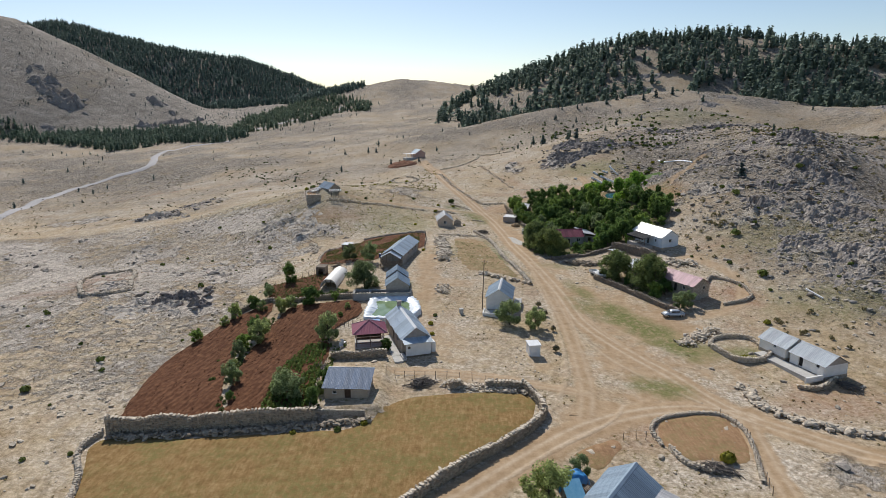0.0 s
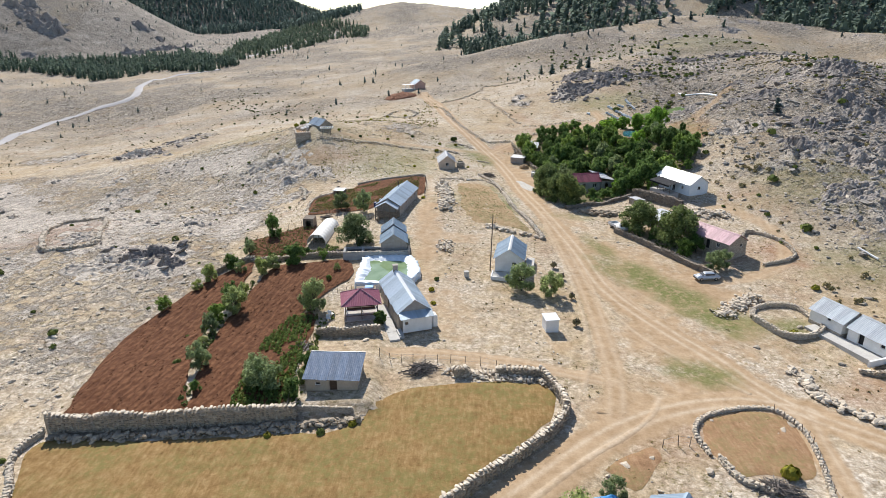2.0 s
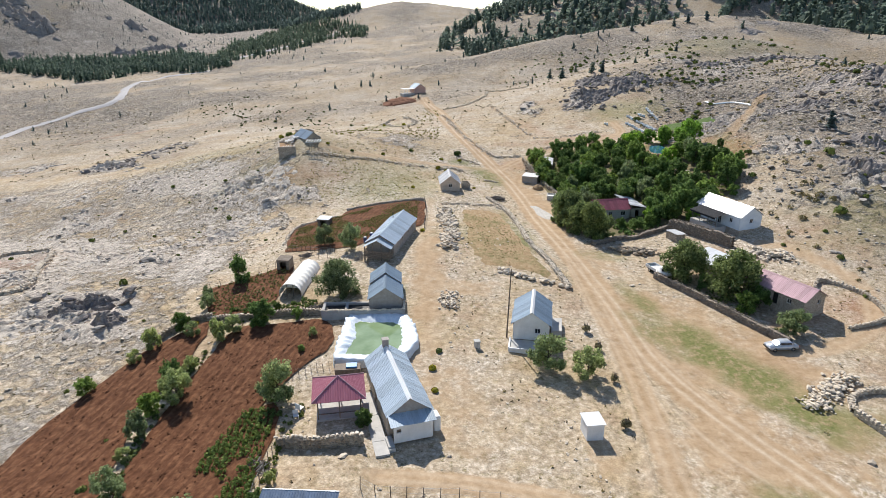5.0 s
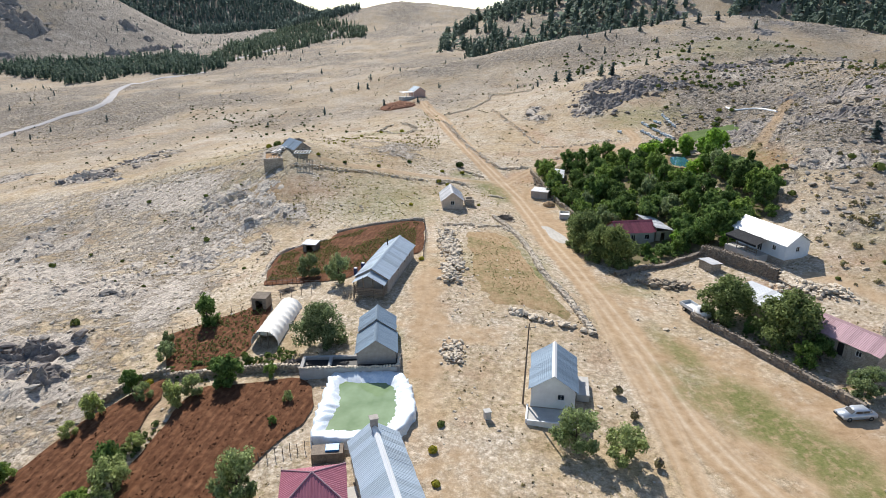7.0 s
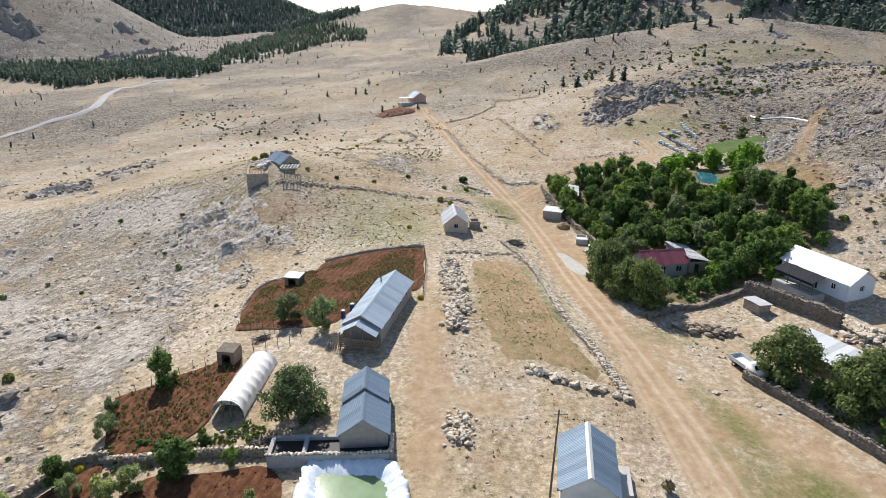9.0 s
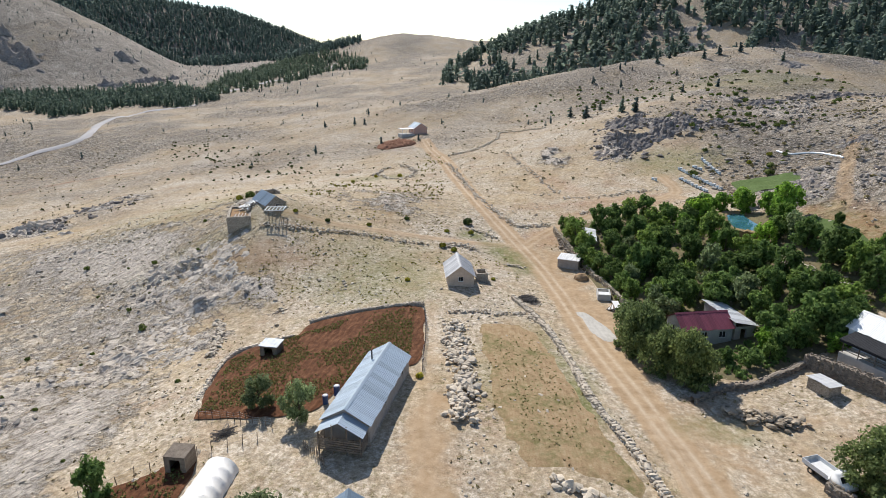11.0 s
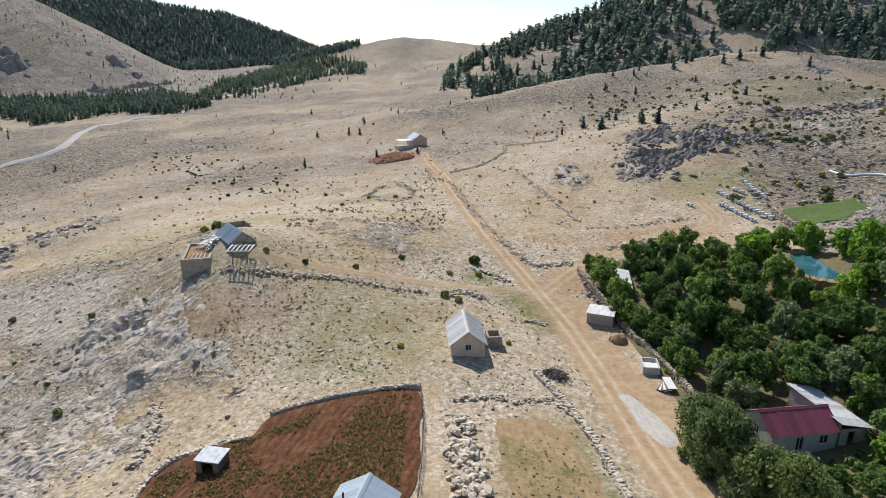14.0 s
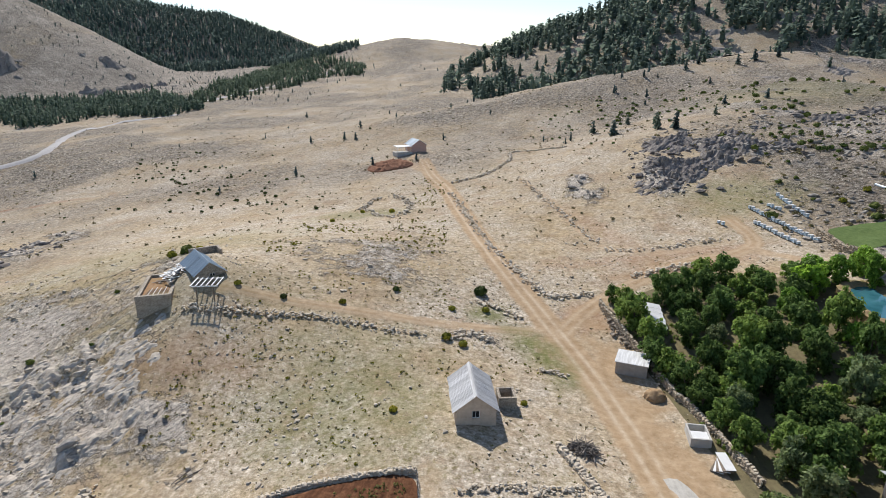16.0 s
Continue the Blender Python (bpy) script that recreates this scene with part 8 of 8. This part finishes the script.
for x0, y0, length, turn_ in ((-8.0, -0.9, 12.0, 0), (-8.0, 2.0, 12.0, 0), (-7.6, -0.5, 2.5, 90), (-4.2, -0.5, 2.5, 90), (4.4, -0.5, 2.5, 90)):
    part("tank_wall", walled(fresh(), length, zt + 0.8, 0.42, []), GREYPLASTER, tn, "plastered stone tank wall", pose(x0, y0, -0.8, 0, 0, turn_))
# near-black blocks put the shade inside the tanks into colour
part("dark_tank_fill", box(box(fresh(), -7.6, -0.48, 0.6, -4.62, 2.0, 0.7), -4.2, -0.48, 0.6, 3.98, 2.0, 0.7), DARK, tn, "near-black fill that gives the shaded tank insides")
rows = []
r9 = np.random.RandomState(9)
for k in range(34):
    rows.append((-8 + 0.36 * k, -0.7 + r9.randn() * 0.08, zt + 0.1, r9.uniform(0.3, 0.6), 0.4, 0.3, r9.uniform(0, 360)))
for k in range(9):
    rows.append((4.2 + r9.randn() * 0.06, -0.6 + 0.33 * k, zt + 0.1, r9.uniform(0.3, 0.55), 0.4, 0.3, r9.uniform(0, 360)))
again("coping", mesh_fast("coping", *rocks(rows, 91), BOULDER, True), tn, Matrix(), "pale coping stones")

# ---- polytunnel ----
pt = thing("polytunnel", -22.9, 138.4, ground(-22.9, 138.4), -6, "polytunnel with cream plastic film over hoops", "polytunnel")
bm = fresh()
arcs = []
L, W, Hh = 11.0, 3.8, 2.15
segs = 48
for j in range(segs + 1):
    y = -L / 2 + L * j / segs
    sag = 0.10 * abs(math.sin(math.pi * j / segs * 8))
    row = []
    for i in range(15):
        a = math.pi * i / 14
        s = 1 - sag * (0.5 + 0.5 * math.sin(a)) * 0.5 + 0.012 * math.sin(7 * a + 3 * j)
        row.append(bm.verts.new((-math.cos(a) * W / 2 * s, y, math.sin(a) ** 0.8 * Hh * s - 0.15)))
    arcs.append(row)
for r0, r1_ in zip(arcs, arcs[1:]):
    for i in range(14):
        bm.faces.new((r0[i], r0[i + 1], r1_[i + 1], r1_[i]))
back = [bm.verts.new(v.co) for v in arcs[-1]]
bm.faces.new(back)
part("film", bm, FILM, pt, flat=False)
for k in range(9):
    y = -L / 2 + L * k / 8
    bm = fresh()
    pts = [(-math.cos(math.pi * i / 14) * (W / 2 - 0.03), y, math.sin(math.pi * i / 14) ** 0.8 * (Hh - 0.03) - 0.15) for i in range(15)]
    tube(bm, pts, 0.02, 5)
    part("hoop", bm, WHITEPAINT, pt)
part("entrance_frame", box(box(fresh(), -0.6, -L / 2 - 0.06, -0.2, -0.5, -L / 2 + 0.04, 1.9), 0.5, -L / 2 - 0.06, -0.2, 0.6, -L / 2 + 0.04, 1.9), WOOD, pt)
bm = fresh()
vs_ = [bm.verts.new((-math.cos(math.pi * i / 14) * W / 2 * 0.97, -L / 2 + 0.3, max(1.2, math.sin(math.pi * i / 14) ** 0.8 * Hh - 0.15))) for i in range(2, 13)]
bm.faces.new(vs_)
bmesh.ops.solidify(bm, geom=bm.faces[:], thickness=0.03)
part("front_flap", bm, FILM, pt, "loose film over the entrance")

# ---- vehicles ----
def wheel(parent, x, y, r, side):
    w = part("wheel", rod(fresh(), (x - 0.09, y, r), (x + 0.09, y, r), r, r, 18), RUBBER, parent, "black tyre")
    part("rim", rod(fresh(), (x + side * 0.08, y, r), (x + side * 0.105, y, r), r * 0.6, r * 0.5, 14), CHROME, w, "silver wheel rim")


def side_profile(bm, outline, half, tuck):
    """A body from a side outline (y, z), narrower towards the top."""
    z_lo, z_hi = min(z for _, z in outline), max(z for _, z in outline)
    a = [bm.verts.new((-half + tuck * (z - z_lo) / (z_hi - z_lo), y, z)) for y, z in outline]
    b = [bm.verts.new((half - tuck * (z - z_lo) / (z_hi - z_lo), y, z)) for y, z in outline]
    bm.faces.new(a)
    bm.faces.new(b[::-1])
    for i in range(len(a)):
        j = (i + 1) % len(a)
        bm.faces.new((a[j], a[i], b[i], b[j]))
    bmesh.ops.recalc_face_normals(bm, faces=bm.faces)
    bmesh.ops.bevel(bm, geom=bm.edges[:], offset=0.05, segments=2, affect="EDGES")
    return bm


car = thing("car", 48.9, 118.0, ground(48.9, 118.0), 94, "silver-blue saloon car parked by the yard wall", "car")
part("body", side_profile(fresh(), [(-2.15, 0.35), (-2.15, 0.82), (-1.3, 0.92), (1.15, 0.95), (2.1, 0.78), (2.18, 0.35), (1.7, 0.28), (-1.7, 0.28)], 0.84, 0.06), CARPAINT, car, flat=False)
part("cabin", side_profile(fresh(), [(-1.55, 0.90), (-1.05, 1.36), (0.35, 1.38), (1.15, 0.92)], 0.74, 0.14), CARPAINT, car, flat=False)
part("windscreen", box(fresh(), -0.56, -0.02, 0, 0.56, 0.02, 0.55), GLASS, car, "dark windscreen", pose(0, 1.15, 0.95, 58 - 0, 0, 0) @ pose(0, -0.02, 0.02))
part("rear_window", box(fresh(), -0.56, -0.02, 0, 0.56, 0.02, 0.5), GLASS, car, "dark rear window", pose(0, -1.52, 0.95, -46, 0, 0))
for s in (-1, 1):
    for y0, y1_ in ((-1.05, -0.30), (-0.22, 0.62)):
        part("side_window", box(fresh(), s * 0.685 - 0.02, y0, 1.0, s * 0.685 + 0.02, y1_, 1.28), GLASS, car, "dark side window", pose(0, 0, 0))
    for y0 in (-1.32, 1.35):
        wheel(car, s * 0.76, y0, 0.30, s)
    part("headlight", box(fresh(), s * 0.6 - 0.16, 2.10, 0.58, s * 0.6 + 0.16, 2.17, 0.72), WHITEPAINT, car, "clear headlight")
    part("tail_light", box(fresh(), s * 0.62 - 0.14, -2.19, 0.6, s * 0.62 + 0.14, -2.13, 0.74), REDLAMP, car, "red tail light")
    part("mirror", box(fresh(), s * 0.80 - 0.08, 0.66, 0.95, s * 0.80 + 0.08, 0.76, 1.06), CARPAINT, car)
for y0, y1_ in ((-2.22, -2.12), (2.12, 2.24)):
    part("bumper", box(fresh(), -0.8, y0, 0.34, 0.8, y1_, 0.52, 0.03), RUBBER, car, "dark plastic bumper")

tr = thing("pickup_truck", 40.0, 143.2, ground(40.0, 143.2), 196, "old white pickup truck with drop-side bed", "pickup truck")
part("chassis", box(fresh(), -0.7, -2.5, 0.45, 0.7, 2.4, 0.6), RUBBER, tr)
part("bed_floor", box(fresh(), -0.95, -2.6, 0.72, 0.95, 0.55, 0.80), WHITEPAINT, tr)
for s in (-1, 1):
    part("side_board", box(fresh(), s * 0.95 - 0.03, -2.6, 0.805, s * 0.95 + 0.03, 0.55, 1.25), WHITEPAINT, tr)
    for y0 in (-1.5, 1.6):
        wheel(tr, s * 0.82, y0, 0.36, s)
part("tail_board", box(fresh(), -0.91, -2.6, 0.805, 0.91, -2.54, 1.25), WHITEPAINT, tr)
part("cab", side_profile(fresh(), [(0.65, 0.55), (0.65, 1.85), (1.5, 1.85), (1.95, 1.25), (2.55, 1.15), (2.6, 0.55)], 0.9, 0.1), WHITEPAINT, tr, flat=False)
part("cab_window", box(fresh(), -0.7, -0.02, 0, 0.7, 0.02, 0.6), GLASS, tr, "dark windscreen", pose(0, 1.98, 1.28, 36, 0, 0))
part("rear_window", box(fresh(), -0.6, 0.61, 1.35, 0.6, 0.64, 1.72), GLASS, tr, "dark rear window")

# ---- beehives ----
def hive(x, y, turn_, tall):
    h = thing("beehive", x, y, ground(x, y), turn_, "pale blue wooden beehive with white lid", "beehive", "rows of beehives")
    part("stand", box(fresh(), -0.25, -0.3, -0.3, 0.25, 0.3, 0.18), WOOD, h)
    part("hive_body", box(fresh(), -0.28, -0.34, 0.18, 0.28, 0.34, 0.62 + tall, 0.01), HIVEBLUE, h)
    part("lid", box(fresh(), -0.34, -0.40, 0.622 + tall, 0.34, 0.40, 0.75 + tall, 0.01), WHITEMETAL, h, "white metal lid")
    return h


hv = [hive(69.85, 265.5, 0, 0.0), hive(70.0, 264.7, 4, 0.22)]
rng = random.Random(5)
k = 0
for a, b, n in (((70.1, 263.9), (73.1, 244.9), 24), ((67.2, 257.3), (69.3, 244.9), 15), ((78.0, 269.6), (77.9, 257.3), 15), ((74.0, 265.5), (74.8, 262.6), 4), ((60.3, 259.4), (60.8, 258.2), 2)):
    for i in range(n):
        f = i / max(1, n - 1)
        x, y = a[0] + (b[0] - a[0]) * f + rng.uniform(-0.12, 0.12), a[1] + (b[1] - a[1]) * f
        copy_thing(hv[k % 2], pose(x, y, ground(x, y), 0, 0, rng.uniform(-8, 8)) @ Matrix.Scale(0.92, 4))
        k += 1

# ---- pole, fences, woodpiles, small things ----
pole = thing("utility_pole", 10.0, 119.2, ground(10.0, 119.2), 0, "thin wooden utility pole with lamp arm", "utility pole")
part("pole", rod(fresh(), (0, 0, -0.6), (0.3, 0, 10.4), 0.12, 0.07, 8), WOOD, pole)
part("crossarm", rod(fresh(), (-0.15, 0, 9.9), (1.1, 0, 9.9), 0.04), WOOD, pole)
part("insulator", rod(fresh(), (-0.1, 0, 9.93), (-0.1, 0, 10.1), 0.05), WHITEPAINT, pole)
part("insulator", rod(fresh(), (1.0, 0, 9.93), (1.0, 0, 10.1), 0.05), WHITEPAINT, pole)


def fence(points, gap, high, label, seed, wires=2, bent=0.06):
    r = random.Random(seed)
    line = along(points, gap)
    o = line[0]
    z0 = ground(*o)
    t = thing("fence", o[0], o[1], z0, 0, label, "fence", "post fences")
    tops = []
    for q in line:
        z = ground(*q) - z0
        a = Vector((q[0] - o[0], q[1] - o[1], z - 0.3))
        b = a + Vector((r.uniform(-bent, bent) * 2, r.uniform(-bent, bent) * 2, high * r.uniform(0.8, 1.15) + 0.3))
        part("post", rod(fresh(), a, b, 0.05, 0.04, 5), WOOD, t)
        tops.append((a, b))
    for w in range(wires):
        bm = fresh()
        f = 0.5 + 0.42 * w / max(1, wires - 1)
        tube(bm, [a.lerp(b, f) for a, b in tops], 0.012, 3)
        part("wire", bm, WORNTIN, t, "thin rusty wire")
    return t


fence([(40.8, 79), (42.2, 75.4), (41.2, 70.4), (39.9, 66.4), (38.6, 61)], 1.3, 1.2, "leaning post and wire fence round the dry plot", 1)
fence([(24.6, 71.8), (26.5, 72.2), (29, 72)], 1.3, 1.3, "thin leaning fence posts by the road", 2)
fence([(-2.3, 184.4), (-1.9, 176), (-2.0, 168), (-2.2, 162)], 0.7, 1.3, "stick fence along the red field", 3, 3)
fence([(-38.5, 139), (-33, 143.5), (-27.5, 146.8), (-20, 148.6)], 1.6, 1.2, "stick fence at the garden plot", 4)
fence([(-28.8, 155), (-24, 153.4), (-19, 151)], 1.0, 1.2, "stick fence at the head of the red field", 5, 3)
fence([(-7.5, 89.4), (-3, 88.6), (2, 88.3), (8, 87.2)], 1.8, 1.3, "thin wire fence along the side track", 6)
fence([(-14.4, 146.6), (-12.6, 144.8), (-11.8, 143.4)], 0.35, 1.1, "rough paling fence beside the barn", 7, 2)
fence([(-17.5, 78), (-17.6, 88), (-17.4, 97)], 1.6, 1.1, "thin garden fence of sticks", 8)
fence([(-18.5, 110.4), (-15.5, 111.4), (-13.2, 111.6)], 0.8, 1.1, "stick fence below the pool", 9)


def woodpile(x, y, w, d, h, count, label, seed, long=(1.0, 2.6), material=None):
    r = random.Random(seed)
    t = thing("woodpile", x, y, ground(x, y), r.uniform(0, 180), label, "woodpile", "woodpiles")
    vs_all = fresh()
    for _ in range(count):
        cx, cy = r.gauss(0, 0.35) * w, r.gauss(0, 0.35) * d
        cz = max(0.05, h * (1 - min(1, (cx / w) ** 2 + (cy / d) ** 2)) * r.uniform(0.1, 1.0))
        a, l = r.gauss(0, 0.8), r.uniform(*long)
        dx, dy, dz = math.cos(a) * l / 2, math.sin(a) * l / 2, r.uniform(-0.2, 0.2)
        rod(vs_all, (cx - dx, cy - dy, cz - dz), (cx + dx, cy + dy, cz + dz), r.uniform(0.03, 0.08), r.uniform(0.02, 0.05), 5)
    ob = part("brushwood", vs_all, material or BRANCH, t)
    return t


woodpile(-1.8, 86.6, 2.2, 1.3, 0.9, 150, "heap of dry firewood branches beside the path", 1)
woodpile(34.0, 65.8, 3.0, 1.0, 0.8, 170, "heap of dry branches at the dry plot", 2)
woodpile(15.9, 190.6, 1.5, 2.6, 0.8, 130, "grey brushwood heap beside the track", 3)
woodpile(-18.4, 127.6, 1.4, 1.0, 0.7, 80, "heap of sticks beside the stone tank", 4)
woodpile(65.5, 88.5, 2.2, 1.4, 0.5, 60, "timbers lying behind the barn", 5, (1.5, 3.5))
woodpile(-41.5, 226.0, 1.6, 1.4, 0.8, 40, "bleached timbers and boards beside the old house", 6, (1.0, 2.4), WHITEPAINT)
woodpile(-24.2, 150.6, 1.8, 1.0, 0.5, 50, "sticks and boards beside the garden path", 7, (1.0, 2.2))
woodpile(-18.0, 93.0, 0.8, 2.4, 0.4, 40, "boards and sticks along the garden edge", 8, (1.0, 2.2))

hay = thing("hay_heap", 27.9, 202.4, ground(27.9, 202.4), 0, "rounded brown hay heap beside the orchard wall", "hay heap")
bm = fresh()
bmesh.ops.create_icosphere(bm, subdivisions=4, radius=1.0)
for v in bm.verts:
    n_ = noise.noise(v.co * 2.3) * 0.16 + noise.noise(v.co * 7) * 0.06
    v.co = Vector((v.co.x * 1.4, v.co.y * 1.25, max(-0.3, v.co.z) * 1.15)) * (1 + n_)
part("hay", bm, HAY, hay, flat=False)

hp = thing("earth_heap", -17, 358, ground(-17, 358), 0, "wide heap of red excavated earth", "earth heap")
bm = fresh()
bmesh.ops.create_grid(bm, x_segments=60, y_segments=40, size=1)
co = np.array([v.co[:2] for v in bm.verts]) * np.array([8.6, 7.0])
lie = land(co[:, 0] - 17.0, co[:, 1] + 358) - ground(-17, 358)
for v, base_z in zip(bm.verts, lie):
    r = max(0, 1 - v.co.x ** 2 - v.co.y ** 2)
    n_ = noise.noise(Vector((v.co.x * 4, v.co.y * 4, 0)))
    lump = 0.45 * noise.noise(Vector((v.co.x * 11, v.co.y * 9, 3))) + 0.2 * noise.noise(Vector((v.co.x * 25, v.co.y * 22, 5)))
    v.co = Vector((v.co.x * 8.6, v.co.y * 7.0, base_z + (2.1 * r ** 0.7 * (1 + 0.45 * n_) + lump if r > 0 else -0.6)))
part("earth", bm, REDHEAP, hp, flat=False)

# blue tarpaulin shelter near the road end
tp = thing("tarpaulin_shelter", 15.8, 61.0, ground(15.8, 61.0), 10, "blue tarpaulin shelter with crumpled cover", "shelter")
bm = fresh()
bmesh.ops.create_grid(bm, x_segments=26, y_segments=20, size=1)
for v in bm.verts:
    n_ = noise.noise(Vector((v.co.x * 3, v.co.y * 3, 1)))
    v.co = Vector((v.co.x * 1.9, v.co.y * 1.1 + 0.9, 2.1 - 0.9 * abs(v.co.x) ** 3 - 0.9 * abs(v.co.y) ** 3 + 0.28 * n_))
part("crumpled_cover", bm, TARP, tp, flat=False)
part("sloping_cover", box(fresh(), -1.7, -2.6, 0, 0.5, 0, 0.04), plain("pale_blue_tarpaulin", (0.10, 0.32, 0.55), (0.20, 0.45, 0.66), 0.5, vary=0), tp, "paler blue sheet", pose(0, 0.1, 1.75, 24, 0, 0))
for px, py in ((-1.6, 1.6), (1.5, 1.6), (-1.6, -0.2), (1.5, -0.2), (-1.6, -2.3), (0.4, -2.3)):
    part("pole", rod(fresh(), (px, py, -0.4), (px, py, 1.5 if py > -1 else 0.9), 0.05), WOOD, tp)
for k in range(5):
    part("plank", box(fresh(), 0.7 + 0.16 * k, -1.8, 0.02, 0.82 + 0.16 * k, -0.2, 0.9), WOOD, tp, "", pose(0, 0, 0, -12, 0, 3 * k))

# blue water barrels at the barn and roof of the pool pump
for x, y, s in ((-12.5, 157.0, 1.0), (-13.6, 155.2, 0.9)):
    b = thing("water_barrel", x, y, ground(x, y), 0, "dark blue plastic water barrel beside the barn", "barrel", "water barrels")
    bm = fresh()
    rod(bm, (0, 0, 0), (0, 0, 1.25 * s), 0.38 * s, 0.38 * s, 16)
    part("barrel", bm, BLUEPLASTIC, b, flat=True)
    part("lid", rod(fresh(), (0, 0, 1.25 * s + 0.002), (0, 0, 1.32 * s), 0.3 * s, 0.24 * s, 14), WHITEPAINT, b, "white lid")
pb = thing("pump_box", -11.3, 110.2, ground(-11.3, 110.2), 5, "dark plank box with blue lid below the pool", "box")
part("planks", box(fresh(), -1.6, -0.8, -0.3, 1.6, 0.8, 1.1), WOOD, pb)
part("lid", box(fresh(), -0.2, -0.5, 1.104, 1.2, 0.6, 1.3, 0.03), TARP, pb, "blue plastic lid")

# white garden chairs and bricks lying about
gc = thing("garden_chair", -16.2, 101.6, ground(-16.2, 101.6), 20, "white plastic garden chair beside the summer house", "chair")
part("seat", box(fresh(), -0.3, -0.3, 0.40, 0.3, 0.3, 0.45, 0.01), WHITEPAINT, gc)
part("backrest", box(fresh(), -0.3, 0.28, 0.455, 0.3, 0.34, 1.0, 0.01), WHITEPAINT, gc)
for px in (-0.26, 0.26):
    for py in (-0.26, 0.26):
        part("leg", box(fresh(), px - 0.03, py - 0.03, -0.05, px + 0.03, py + 0.03, 0.397), WHITEPAINT, gc)
copy_thing(gc, pose(-16.0, 103.0, ground(-16.0, 103.0), 0, 0, 150) @ Matrix.Scale(1.2, 4))
sb = thing("concrete_block", 5.6, 116.2, ground(5.6, 116.2), 15, "small concrete post block on dry ground", "concrete block")
part("block", box(box(fresh(), -0.35, -0.35, -0.2, 0.35, 0.35, 0.9, 0.04), -0.42, -0.42, 0.9, 0.42, 0.42, 1.05, 0.03), CONCRETE, sb)
# paved path between long house and summer house
pv = thing("paved_path", -7.2, 100.5, ground(-7.2, 100.5), 14, "pale concrete path between the houses", "path", kind="structure")
for k in range(5):
    part("slab", box(fresh(), -0.75, -6.3 + 2.4 * k, -0.5, 0.75, -3.94 + 2.4 * k, 0.10 + 0.02 * (k % 2)), CONCRETE, pv)
# stacked dead shrubs by the track
for x, y, s in ((21.9, 121.6, 0.8), (22.6, 109.0, 0.7), (21.3, 99.6, 0.8), (22.5, 116.8, 0.7)):
    b = thing("dead_shrub", x, y, ground(x, y), 0, "dry leafless shrub beside the track", "shrub", "dry shrubs")
    bm = fresh()
    r = random.Random(int(x * 10))
    for _ in range(26):
        a, q = r.uniform(0, 6.28), r.uniform(0.1, 0.6)
        rod(bm, (0, 0, -0.1), (math.cos(a) * q * s, math.sin(a) * q * s, s * r.uniform(0.9, 2.0)), 0.05, 0.02, 4)
    part("brushwood", bm, BRANCH, b)
    v, f = bush_arrays(np.array([0.0]), np.array([0.0]), np.array([1.4 * s]), int(x * 7), 70)
    v = v - np.array([0, 0, ground(0, 0)]) + np.array([0, 0, 0.5 * s])
    again("foliage", mesh_fast("foliage", v, f, THORN, True), b, Matrix())

hose = thing("white_hose", 98.1, 267.1, ground(98.1, 267.1), 0, "long white plastic sheet roll lying on the slope", "hose")
bm = fresh()
pts = [Vector((q[0] - 98.1, q[1] - 267.1, ground(*q) - ground(98.1, 267.1) + 0.2)) for q in along([(98.1, 267.1), (99.2, 262.3), (103.1, 259.0), (104.8, 254.8), (104.5, 247.0)], 0.8)]
tube(bm, pts, 0.28, 7)
part("roll", bm, LINER, hose)
bmz = thing("timber_beam", 79.2, 120.8, ground(79.2, 120.8) + 0.2, -78, "bleached timber beam lying on the slope", "beam")
part("beam", box(fresh(), -2.3, -0.16, -0.15, 2.3, 0.16, 0.15, 0.03), WHITEPAINT, bmz, "", pose(0, 0, 0.15, 0, 8, 0))
for x, y, a in ((-27, 188, 62), (-26.2, 187.6, 48)):
    b = thing("fallen_branch", x, y, ground(x, y), a, "bleached fallen branch on the grass", "branch", "fallen branches")
    part("branch", rod(fresh(), (-1.9, 0, 0.1), (1.9, 0.2, 0.12), 0.07, 0.04, 5), BRANCH, b)
